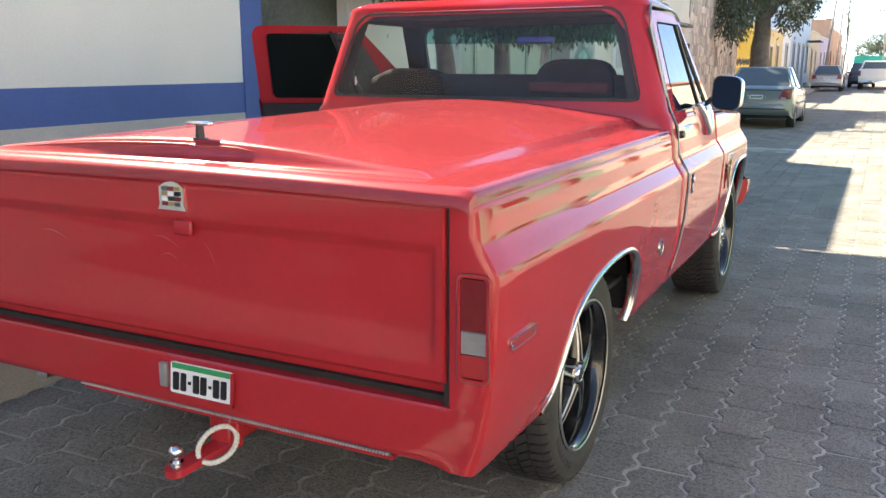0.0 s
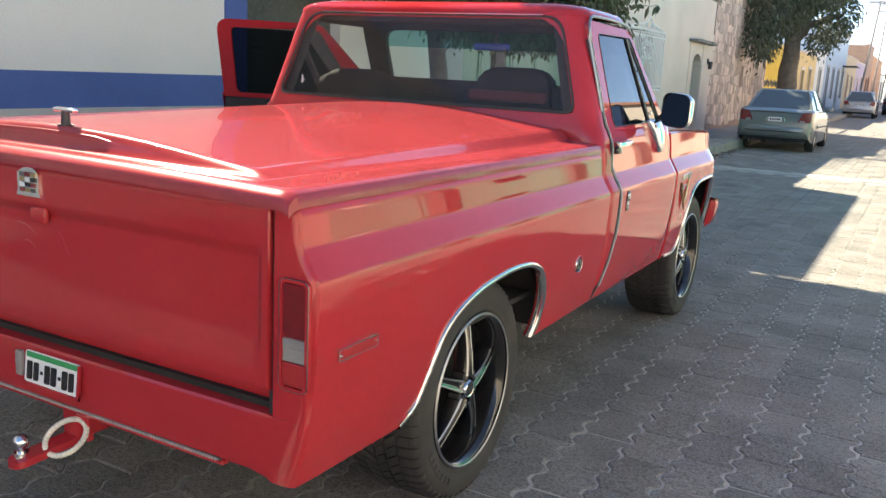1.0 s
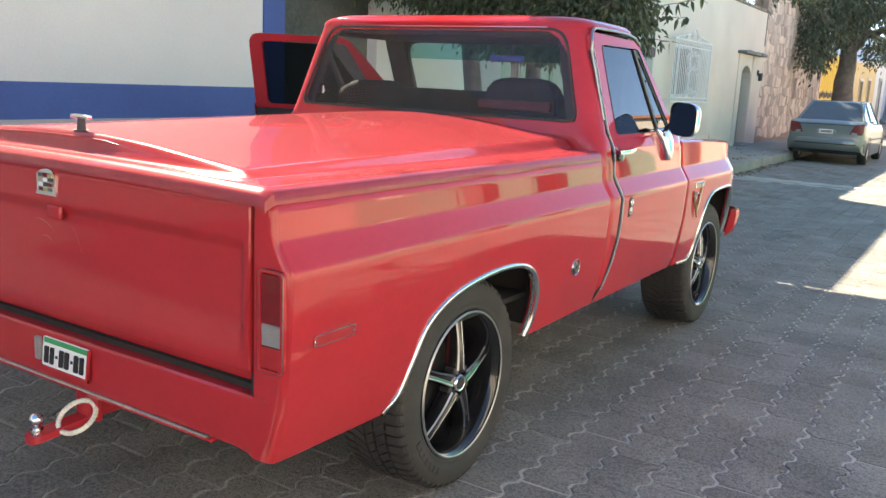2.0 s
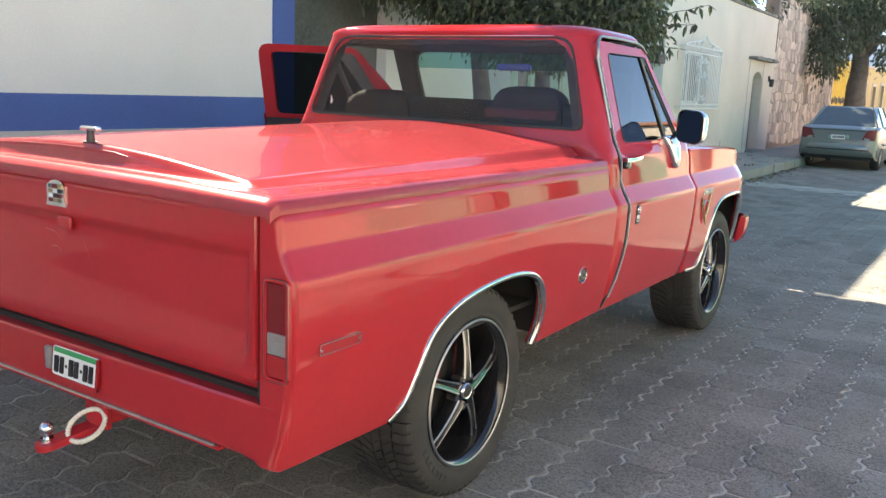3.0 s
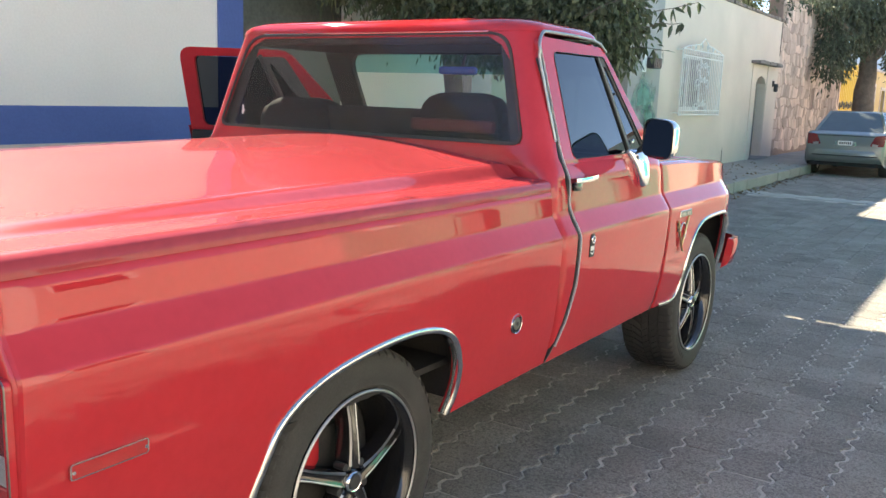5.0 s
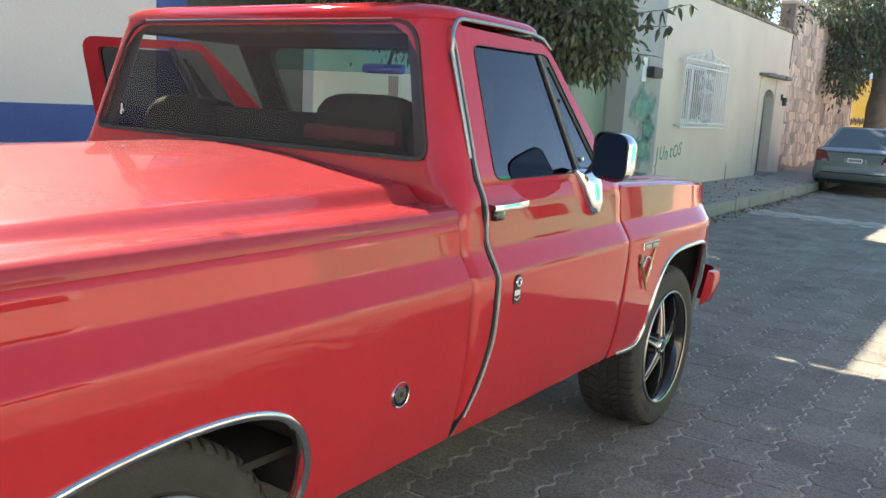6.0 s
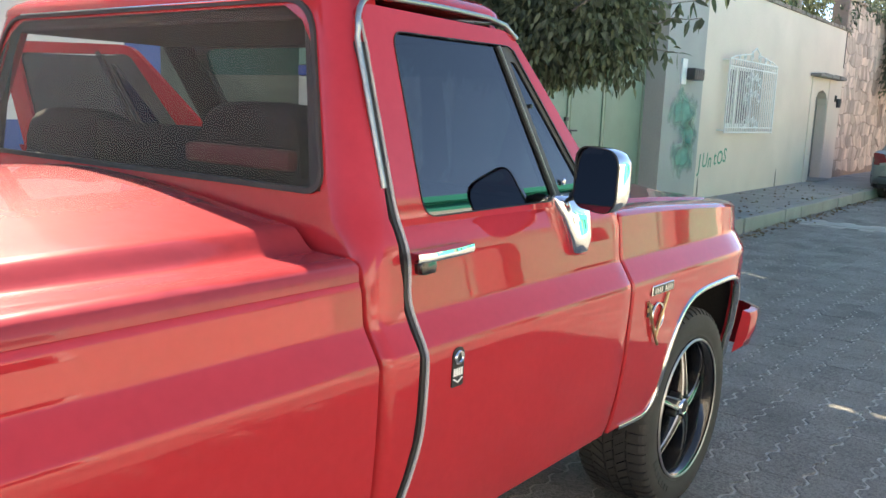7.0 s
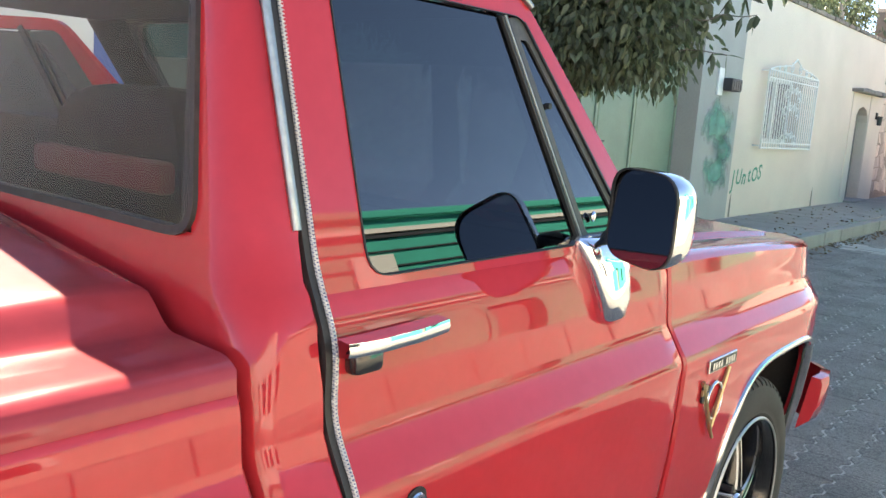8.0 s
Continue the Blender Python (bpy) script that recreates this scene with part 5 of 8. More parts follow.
    part("cowl", bm, M_BLACK, T, smooth=None)
    # grille, bumper
    bm = box(bmesh.new(), -0.80, 0.80, FRONT + 0.06, FRONT + 0.10, 0.70, 1.04, 0.01)
    gr = part("grille", bm, M_CHROME, T, "chrome front grille", smooth=None)
    bm = bmesh.new()
    for k in range(6):
        box(bm, -0.74, 0.74, FRONT + 0.095, FRONT + 0.108, 0.74 + k * 0.048, 0.765 + k * 0.048)
    part("grille_bars", bm, M_BLACK, gr, smooth=None)
    bm = bmesh.new()
    rows = []
    pl_ = [(1.030, 3.455), (1.036, 3.52), (1.02, 3.60), (0.95, 3.67), (0.6, 3.71), (0, 3.72), (-0.6, 3.71), (-0.95, 3.67), (-1.02, 3.60), (-1.036, 3.52), (-1.030, 3.455)]
    for x, y in pl_:
        n = Vector((x * 0.6, 1 if abs(x) < 0.97 else 0.2)).normalized()
        rows.append([(x - n.x * 0.03, y - n.y * 0.03, 0.663), (x, y, 0.658), (x + n.x * 0.006, y + n.y * 0.006, 0.635), (x, y, 0.565), (x - n.x * 0.02, y - n.y * 0.02, 0.505), (x - n.x * 0.06, y - n.y * 0.06, 0.472)])
    sheet(bm, rows)
    bm.verts.ensure_lookup_table()
    bm.faces.new(bm.verts[:6])
    bm.faces.new(bm.verts[-6:][::-1])
    bmesh.ops.recalc_face_normals(bm, faces=bm.faces)
    bmp = part("front_bumper", bm, P, T, "red front bumper", smooth=50)
    for sgn in (1, -1):
        bm = box(bmesh.new(), min(sgn * 0.88, sgn * 0.96), max(sgn * 0.88, sgn * 0.96), 3.425, 3.465, 0.54, 0.655, 0.008)
        part("bumper_bracket", bm, M_BLACK, bmp, smooth=None)
    # --- side badges ---
    bm = plate(bmesh.new(), rounded([(1.307, 0.848), (1.350, 0.848), (1.350, 0.942), (1.307, 0.942)], [0.006, 0.006, 0.022, 0.022], 5), [], lambda u, v, d: (side_x(v, u) + 0.003 - d, u, v), 0.006)
    bd = part("door_badge", bm, M_INK, right, "black door badge with silver ring")
    bm = bmesh.new()
    rg = [(side_x(0.913, 1.33) + 0.005, 1.3285 + 0.013 * math.cos(a), 0.918 + 0.013 * math.sin(a)) for a in np.linspace(0, 2 * math.pi, 20, endpoint=False)]
    tube(bm, rg, 0.004, 6, True)
    part("badge_ring", bm, M_CHROME, bd)
    for k in range(4):
        bm = box(bmesh.new(), side_x(0.86) + 0.003, side_x(0.86) + 0.0045, 1.312 + k * 0.0088, 1.3185 + k * 0.0088, 0.874, 0.892)
        part("badge_mark", bm, M_PLATE, bd, smooth=None)
    bm = tube(bmesh.new(), [(side_x(0.86) + 0.0035, 1.312, 0.868), (side_x(0.86) + 0.0035, 1.3285, 0.858), (side_x(0.86) + 0.0035, 1.345, 0.868)], 0.0022, 5)
    part("badge_mark", bm, M_PLATE, bd, smooth=None)
    fx = side_x(0.92, 2.5)
    nb_ = new("fender_badge")
    nb_.parent = T
    bm = box(bmesh.new(), fx - 0.002, fx + 0.006, 2.365, 2.535, 0.900, 0.933, 0.002)
    part("badge_plate", bm, M_ALUDRIP, nb_, "slim silver badge plate", smooth=None)
    bm = box(bmesh.new(), fx + 0.005, fx + 0.0068, 2.371, 2.529, 0.904, 0.929)
    part("badge_ground", bm, M_INK, nb_, smooth=None)
    for k in (0, 1, 2, 3, 5, 6, 7, 8):
        y0 = 2.380 + k * 0.0158
        bm = box(bmesh.new(), fx + 0.006, fx + 0.008, y0, y0 + 0.0105, 0.908, 0.925)
        part("badge_mark", bm, M_ALUDRIP, nb_, smooth=None)
    # crossed V emblem
    vb = new("fender_emblem")
    vb.parent = T
    tagged(vb, "dull gold V emblem with crossed flags")
    vx = side_x(0.82, 2.44)
    bm = bmesh.new()
    tube(bm, [(vx + 0.006, 2.343, 0.885), (vx + 0.008, 2.388, 0.80), (vx + 0.008, 2.413, 0.755), (vx + 0.008, 2.438, 0.80), (vx + 0.006, 2.498, 0.895)], 0.006, 6)
    part("emblem_v", bm, M_GOLD, vb)
    bm = bmesh.new()
    tube(bm, [(vx + 0.007, 2.368 + 0.045 * math.cos(a) + 0.055, 0.825 + 0.045 * math.sin(a)) for a in np.linspace(0, 2 * math.pi, 18, endpoint=False)], 0.004, 6, True)
    part("emblem_ring", bm, M_CHROME, vb)
    for i in range(3):
        for j in range(3):
            bm = bmesh.new()
            y0, z0 = 2.343 + i * 0.016, 0.835 + j * 0.015 - i * 0.006
            box(bm, vx + 0.004, vx + 0.008, y0, y0 + 0.015, z0, z0 + 0.014)
            part("flag_check", bm, M_GOLD if (i + j) % 2 else M_INK, vb, smooth=None)
    bm = bmesh.new()
    tube(bm, [(vx + 0.006, 2.413, 0.76), (vx + 0.006, 2.44, 0.725)], 0.005, 6)
    part("emblem_tail", bm, M_GOLD, vb)

    # --- inside the cab ---
    bm = boxes((-0.93, 0.93, 1.20, 2.20, 0.50, 0.56), (-0.86, 0.86, 1.12, 1.16, 0.52, 1.22))
    part("cab_floor", bm, M_INTERIOR, T, smooth=None)
    bm = box(bmesh.new(), -0.88, 0.88, 1.95, 2.22, 0.95, 1.195, 0.04, 3)
    part("dashboard", bm, M_INTERIOR, T, "black dashboard")
    S = new("bench_seat")
    S.parent = T
    bm = box(bmesh.new(), -0.86, 0.84, 1.28, 1.75, 0.62, 0.80, 0.05, 3)
    part("seat_cushion", bm, M_SEAT, S)
    def padded(bm, x0, x1, levels):
        rows = []
        for z, w, d in levels:
            c, h = (x0 + x1) / 2, (x1 - x0) / 2 - w
            yb = 1.19 + (1.3 - z) * 0.02 + (0.12 - d) * 0.4
            rows.append([(c - h, yb + d / 2, z), (c - h + 0.012, yb + 0.01, z), (c - h * 0.5, yb, z), (c + h * 0.5, yb, z), (c + h - 0.012, yb + 0.01, z), (c + h, yb + d / 2, z), (c + h - 0.03, yb + d, z), (c - h + 0.03, yb + d, z)])
        vs = sheet(bm, rows, closed=True)
        bm.faces.new(vs[-1])
        bmesh.ops.recalc_face_normals(bm, faces=bm.faces)
        return bm
    bm = padded(bmesh.new(), -0.70, 0.80, ((0.78, 0, 0.14), (1.0, 0, 0.13), (1.20, 0.005, 0.12), (1.33, 0.015, 0.11), (1.375, 0.03, 0.09), (1.395, 0.06, 0.06), (1.400, 0.10, 0.03)))
    part("seat_back", bm, M_SEAT, S, "black cloth bench seat back", smooth=60)
    for x0, x1, low in ((-0.64, -0.20, 0.045), (0.275, 0.695, 0.0)):
        bm = padded(bmesh.new(), x0, x1, [(z - low, w, d) for z, w, d in ((1.30, 0.0, 0.17), (1.37, 0.006, 0.17), (1.42, 0.022, 0.16), (1.452, 0.050, 0.14), (1.468, 0.085, 0.10), (1.474, 0.13, 0.05))])
        part("head_rest", bm, M_SEAT, S, smooth=60)
    bm = box(bmesh.new(), 0.27, 0.67, 1.150, 1.20, 1.315, 1.364, 0.012, 2)
    part("seat_panel", bm, M_SEAT_RED, S, "red cloth seat panel")
    sw = new("steering_wheel")
    sw.parent = T
    bm = bmesh.new()
    c = Vector((-0.46, 1.80, 1.14))
    R = Matrix.Rotation(radians(58), 3, "X")
    tube(bm, [c + R @ Vector((0.19 * math.cos(a), 0.19 * math.sin(a), 0)) for a in np.linspace(0, 2 * math.pi, 36, endpoint=False)], 0.013, 8, True)
    part("wheel_rim", bm, M_BLACK, sw)
    bm = bmesh.new()
    cyl(bm, c, c + Vector((0, 0.25, -0.12)), 0.03)
    for a in (0.2, math.pi - 0.2, -math.pi / 2):
        tube(bm, [c, c + R @ Vector((0.185 * math.cos(a), 0.185 * math.sin(a), 0))], 0.012, 6)
    part("wheel_hub", bm, M_BLACK, sw)
    # inner mirror with blue cover and hanging tassel
    im = new("inner_mirror")
    im.parent = T
    bm = box(bmesh.new(), -0.085, 0.140, 1.855, 1.885, 1.545, 1.622, 0.0145, 4)
    for v in bm.verts:
        v.co.z = 1.5835 + (v.co.z - 1.5835) * (1.0 - 0.62 * ((v.co.x - 0.0275) / 0.1125) ** 2)
    part("mirror_body", bm, M_BLUEGLASS, im, "blue mirror cover")
    bm = bmesh.new()
    tube(bm, [(0.04, 1.885, 1.59), (0.04, 1.915, 1.665)], 0.008, 8)
    part("mirror_stem", bm, M_DARKMETAL, im)
    bm = bmesh.new()
    for k in range(5):
        x = 0.062 + k * 0.011
        tube(bm, [(x, 1.87, 1.556), (x + 0.003, 1.87, 1.50), (x - 0.002, 1.87, 1.44 + 0.01 * (k % 2))], 0.004, 5)
    part("tassel", bm, M_STRIP, im, "hanging beaded tassel")
    # wheels
    for y, fc in ((0.022, 0.950), (2.950, 0.985)):
        for sgn in (1, -1):
            build_wheel(T, sgn, y, face=fc)
    return T


build_truck()


# ---- street and facades ----
FACE = -3.1
KERB = -1.6
ROAD = -0.045
bm = bmesh.new()
box(bm, -1.6, 5.2, -30, 140, -0.30, ROAD - 0.0045)
structure("road", bm, M_ROADBED)
bm = bmesh.new()
bm.faces.new([bm.verts.new(p) for p in ((-900, -900, -0.31), (900, -900, -0.31), (900, 900, -0.31), (-900, 900, -0.31))])
structure("ground", bm, M_ROADBED)
for nm, x0, x1 in (("pavement_west", FACE - 0.2, KERB - 0.16), ("pavement_east", 5.36, 7.0)):
    pv = bmesh.new()
    rnd = random.Random(3)
    y = -30.0
    while y < 140:
        l = 1.6 + 0.5 * rnd.random()
        box(pv, x0, x1, y, y + l - 0.012, -0.3, 0.15 + rnd.uniform(-0.006, 0.006), 0.008)
        y += l
    structure(nm, pv, M_CONC)
for nm, x0, x1 in (("kerb_west", KERB - 0.16, KERB), ("kerb_east", 5.2, 5.36)):
    bm = bmesh.new()
    rnd = random.Random(9)
    y = -30.0
    while y < 140:
        l = rnd.uniform(0.7, 1.3)
        dx, dz = rnd.uniform(-0.012, 0.012), rnd.uniform(-0.012, 0.008)
        box(bm, x0 + dx, x1 + dx, y, y + l - 0.015, -0.3, 0.152 + dz, 0.018, 2)
        y += l
    structure(nm, bm, M_CONC)
# concrete band across the road
bm = bmesh.new()
x = -1.6
rnd = random.Random(4)
while x < 5.2:
    l = min(rnd.uniform(0.8, 1.5), 5.2 - x)
    box(bm, x, x + l - 0.012, 13.36, 13.74, -0.28, ROAD + 0.012 + rnd.uniform(-0.004, 0.004), 0.01)
    x += l
structure("road_band", bm, M_PALECONC)


def wall(name, x0, x1, y0, y1, z0, z1, material):
    bm = bmesh.new()
    box(bm, x0, x1, y0, y1, z0, z1)
    return structure(name, bm, material)


def wall_with_holes(name, y0, y1, z0, z1, holes, material, x=FACE, thick=0.3, side=1):
    """A facade along the street with openings through it; holes: loops of (y, z)."""
    bm = plate(bmesh.new(), [(y0, z0), (y1, z0), (y1, z1), (y0, z1)], holes, lambda u, v, d: (x - side * d, u, v), thick)
    return structure(name, bm, material)


# white wall with blue band
wall("wall_white", FACE - 0.25, FACE, -14, 3.06, 1.30, 3.35, M_WHITEWALL)
wall("wall_blue_band", FACE - 0.25, FACE + 0.004, -14, 3.06, 1.045, 1.30, M_BLUE)
wall("wall_grey_base", FACE - 0.25, FACE + 0.008, -14, 3.06, 0.0, 1.045, M_GREYWALL)
wall("wall_blue_pilaster", FACE - 0.27, FACE + 0.02, 3.06, 3.32, 0.0, 3.42, M_BLUE)
wall("wall_coping_white", FACE - 0.29, FACE + 0.04, -14, 3.06, 3.352, 3.42, M_GREYWALL)
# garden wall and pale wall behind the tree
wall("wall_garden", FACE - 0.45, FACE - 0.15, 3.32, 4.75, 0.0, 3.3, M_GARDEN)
wall("wall_pale", FACE - 0.25, FACE - 0.02, 4.75, 6.72, 0.0, 3.3, M_WHITEWALL)
# tall building with the green gate
GX = FACE - 0.32
wall("wall_jamb", FACE - 0.45, FACE, 6.72, 7.4, 0.0, 4.54, M_GREYPAINT)
wall("gate_lintel", FACE - 0.45, FACE, 7.4, 11.75, 3.25, 4.54, M_GREYPAINT)
wall("wall_grey", FACE - 0.45, FACE, 11.75, 13.2, 0.0, 4.54, M_GREYPAINT)
wall("trim_gate_roof", FACE - 0.5, FACE + 0.06, 6.72, 13.2, 4.542, 4.62, M_CORNICE)
wall("house_end", -9, FACE - 0.45, 12.9, 13.2, 0.0, 4.5, M_GREYPAINT)
wall("wall_back", -9.3, -9.0, -14, 36, 0.0, 3.0, M_CREAM)
# cream house
arch_door = [(19.74, 0.15), (20.74, 0.15), (20.74, 1.85), (20.69, 2.00), (20.54, 2.12), (20.24, 2.18), (19.94, 2.12), (19.79, 2.00), (19.74, 1.85)]
win_hole = [(14.36, 1.32), (16.04, 1.32), (16.04, 2.40), (14.36, 2.40)]
wall_with_holes("wall_cream", 13.2, 21.9, 0.0, 3.60, [arch_door, win_hole], M_CREAM)
bm = bmesh.new()
rnd = random.Random(8)
y = 13.2
while y < 21.9:
    l = rnd.uniform(0.20, 0.30)
    box(bm, FACE - 0.34, FACE + 0.045 + rnd.uniform(-0.02, 0.02), y, y + l - 0.012, 3.60, 3.665 + rnd.uniform(-0.012, 0.012), 0.006)
    y += l
structure("trim_cornice", bm, M_CORNICE)
# stone wall core, pillar, yellow house
wall("wall_stone_core", FACE - 0.4, FACE - 0.04, 21.9, 31.2, 0.0, 4.35, M_MORTAR)
wall("wall_gate_pillar", FACE - 0.4, FACE - 0.05, 31.2, 31.38, 0.0, 3.2, M_STONE)
wall("wall_gate_pillar_far", FACE - 0.4, FACE + 0.02, 36.0, 36.6, 0.0, 3.2, M_YELLOW)


# ---- gate, window grille, doors ----
def green_gate():
    G = tagged(new("metal_gate"), "closed pale green sheet metal gate with padlock", "gate")
    x = GX
    for y0, y1 in ((7.42, 8.50), (8.52, 9.55), (9.58, 10.50), (10.52, 11.73)):
        bm = box(bmesh.new(), x - 0.02, x, y0, y1, 0.17, 3.22, 0.004)
        leaf = part("gate_leaf", bm, M_GATE, G, smooth=None)
        bm = boxes((x - 0.001, x + 0.022, y0, y0 + 0.05, 0.17, 3.22), (x - 0.001, x + 0.022, y1 - 0.05, y1, 0.17, 3.22), (x - 0.001, x + 0.018, y0 + 0.05, y1 - 0.05, 0.17, 0.24), (x - 0.001, x + 0.018, y0 + 0.05, y1 - 0.05, 2.0, 2.05))
        part("leaf_frame", bm, M_GATE, leaf, smooth=None)
    bm = bmesh.new()
    tube(bm, [(x + 0.035, 9.40, 1.24), (x + 0.035, 9.74, 1.24)], 0.012, 8)
    part("bolt_bar", bm, M_DARKMETAL, G)
    bm = bmesh.new()
    box(bm, x + 0.02, x + 0.05, 9.53, 9.60, 1.12, 1.21, 0.008)
    tube(bm, [(x + 0.035, 9.54, 1.20), (x + 0.035, 9.545, 1.25), (x + 0.035, 9.585, 1.25), (x + 0.035, 9.59, 1.20)], 0.006, 6)
    part("padlock", bm, M_DARKMETAL, G)
    for z in (1.0, 1.36):
        bm = boxes((x + 0.0, x + 0.03, 9.45, 9.52, z, z + 0.05))
        part("hasp", bm, M_DARKMETAL, G, smooth=None)


green_gate()


def scroll(c, r, turns, start, sgn, n=22):
    pts = []
    for i in range(n):
        a = start + sgn * turns * 2 * math.pi * i / (n - 1)
        rr = r * (1 - 0.72 * i / (n - 1))
        pts.append((c[0], c[1] + rr * math.cos(a), c[2] + rr * math.sin(a)))
    return pts


def window_grille():
    G = tagged(new("window_grille"), "white wrought iron window grille with scrolled top", "window grille")
    x = FACE + 0.13
    y0, y1, z0, z1 = 13.98, 16.46, 1.225, 2.46
    bm = bmesh.new()
    for z in (z0 + 0.02, z0 + 0.10, z1 - 0.12, z1):
        box(bm, x - 0.012, x + 0.012, y0, y1, z - 0.010, z + 0.010)
    for y in (y0, y1):
        box(bm, x - 0.013, x + 0.013, y - 0.013, y + 0.013, z0, z1)
        for z in (z0 + 0.05, z1 - 0.02):
            box(bm, FACE - 0.01, x, y - 0.010, y + 0.010, z - 0.010, z + 0.010)
    part("grille_frame", bm, M_WHITEMETAL, G, smooth=None)
    n = 22
    for k in range(1, n):
        y = y0 + (y1 - y0) * k / n
        bm = box(bmesh.new(), x - 0.008, x + 0.008, y - 0.009, y + 0.009, z0, z1)
        part("grille_bar", bm, M_WHITEMETAL, G, smooth=None)
    ym = (y0 + y1) / 2
    bm = bmesh.new()
    tube(bm, [(x, y0, z1), (x, y0 + 0.3, z1 + 0.06), (x, ym - 0.25, z1 + 0.13), (x, ym, z1 + 0.25), (x, ym + 0.25, z1 + 0.13), (x, y1 - 0.3, z1 + 0.06), (x, y1, z1)], 0.012, 6)
    part("grille_pediment", bm, M_WHITEMETAL, G)
    for s in (-1, 1):
        for dy, dz, r in ((0.22, 0.09, 0.085), (0.55, 0.06, 0.06), (0.82, 0.045, 0.04)):
            bm = tube(bmesh.new(), scroll((x, ym + s * dy, z1 + dz), r, 1.3, math.pi / 2, s), 0.009, 5)
            part("scroll", bm, M_WHITEMETAL, G)
        for dz in (0.16, 0.62, 0.90):
            bm = tube(bmesh.new(), scroll((x + 0.004, ym + s * 0.30, z0 + dz), 0.11, 1.3, -math.pi / 2, s), 0.010, 5)
            part("scroll", bm, M_WHITEMETAL, G)
            bm = tube(bmesh.new(), scroll((x + 0.004, ym + s * 0.10, z0 + dz + 0.08), 0.08, 1.3, math.pi / 2, -s), 0.010, 5)
            part("scroll", bm, M_WHITEMETAL, G)
    # window behind, in the hole of the wall
    W = tagged(new("window_1"), kind="structure")
    bm = boxes((FACE - 0.22, FACE - 0.16, 14.36, 14.44, 1.32, 2.40), (FACE - 0.22, FACE - 0.16, 15.96, 16.04, 1.32, 2.40), (FACE - 0.22, FACE - 0.16, 14.44, 15.96, 1.32, 1.39), (FACE - 0.22, FACE - 0.16, 14.44, 15.96, 2.33, 2.40), (FACE - 0.22, FACE - 0.16, 15.16, 15.24, 1.39, 2.33))
    part("window_frame", bm, M_WHITEMETAL, W, smooth=None)
    for a, b in ((14.44, 15.16), (15.24, 15.96)):
        bm = box(bmesh.new(), FACE - 0.20, FACE - 0.19, a, b, 1.39, 2.33)
        part("pane", bm, M_DUSTYPANE, W, smooth=None)
    bm = box(bmesh.new(), FACE - 0.30, FACE + 0.012, 14.34, 16.06, 1.28, 1.32, 0.004)
    part("window_sill", bm, M_CREAM, W, smooth=None)


window_grille()


def arched_doorway():
    D = tagged(new("door_1"), kind="structure")
    bm = box(bmesh.new(), FACE - 0.27, FACE - 0.22, 19.74, 20.74, 0.15, 2.18)
    leaf = part("door_leaf", bm, M_WOODDOOR, D, "weathered grey wooden door leaf", smooth=None)
    for k in range(5):
        bm = box(bmesh.new(), FACE - 0.222, FACE - 0.208, 19.76 + k * 0.196, 19.94 + k * 0.196, 0.16, 2.16, 0.004)
        part("door_board", bm, M_WOODDOOR, leaf, smooth=None)
    bm = bmesh.new()
    box(bm, FACE - 0.02, FACE + 0.018, 19.34, 19.72, 0.15, 2.44, 0.006)
    box(bm, FACE - 0.02, FACE + 0.018, 20.76, 21.29, 0.15, 2.44, 0.006)
    part("door_surround", bm, M_CREAM, D, "pale plaster door surround", smooth=None)
    bm = bmesh.new()
    rnd = random.Random(2)
    y = 19.19
    while y < 21.49:
        l = rnd.uniform(0.25, 0.4)
        box(bm, FACE - 0.02, FACE + 0.20 + rnd.uniform(-0.02, 0.02), y, min(y + l, 21.54) - 0.01, 2.44, 2.52 + rnd.uniform(-0.015, 0.015), 0.012)
        y += l
    part("door_canopy", bm, M_WOODDOOR, D, "weathered stone door canopy", smooth=None)
    bm = bmesh.new()
    box(bm, FACE - 0.3, FACE + 0.20, 19.64, 20.84, 0.14, 0.20, 0.01)
    part("door_step", bm, M_CONC, D, smooth=None)
    # white ironwork leaf folded back in the doorway
    for k in range(4):
        bm = box(bmesh.new(), FACE - 0.16, FACE - 0.145, 19.79 + k * 0.09, 19.81 + k * 0.09, 0.20, 2.05)
        part("iron_bar", bm, M_WHITEMETAL, leaf, smooth=None)
    for z in (0.5, 0.95, 1.4, 1.8):
        bm = tube(bmesh.new(), scroll((FACE - 0.14, 19.93, z), 0.10, 1.2, 0, 1), 0.010, 5)
        part("iron_scroll", bm, M_WHITEMETAL, leaf)
    L = tagged(new("wall_lantern"), "small dark wall lantern by the arched door", "wall lamp")
    bm = bmesh.new()
    box(bm, FACE, FACE + 0.05, 21.31, 21.39, 1.95, 2.1, 0.01)
    cyl(bm, (FACE + 0.10, 21.35, 1.82), (FACE + 0.10, 21.35, 2.02), 0.05, 0.06, n=8)
    part("lantern_body", bm, M_DARKMETAL, L)
    # conduit by the door
    C = tagged(new("conduit"), "thin dark conduit down the cream wall", "pipe")
    bm = tube(bmesh.new(), [(FACE + 0.010, 21.82, 2.75), (FACE + 0.010, 21.82, 3.58)], 0.009, 6)
    part("pipe", bm, M_DARKMETAL, C)


arched_doorway()

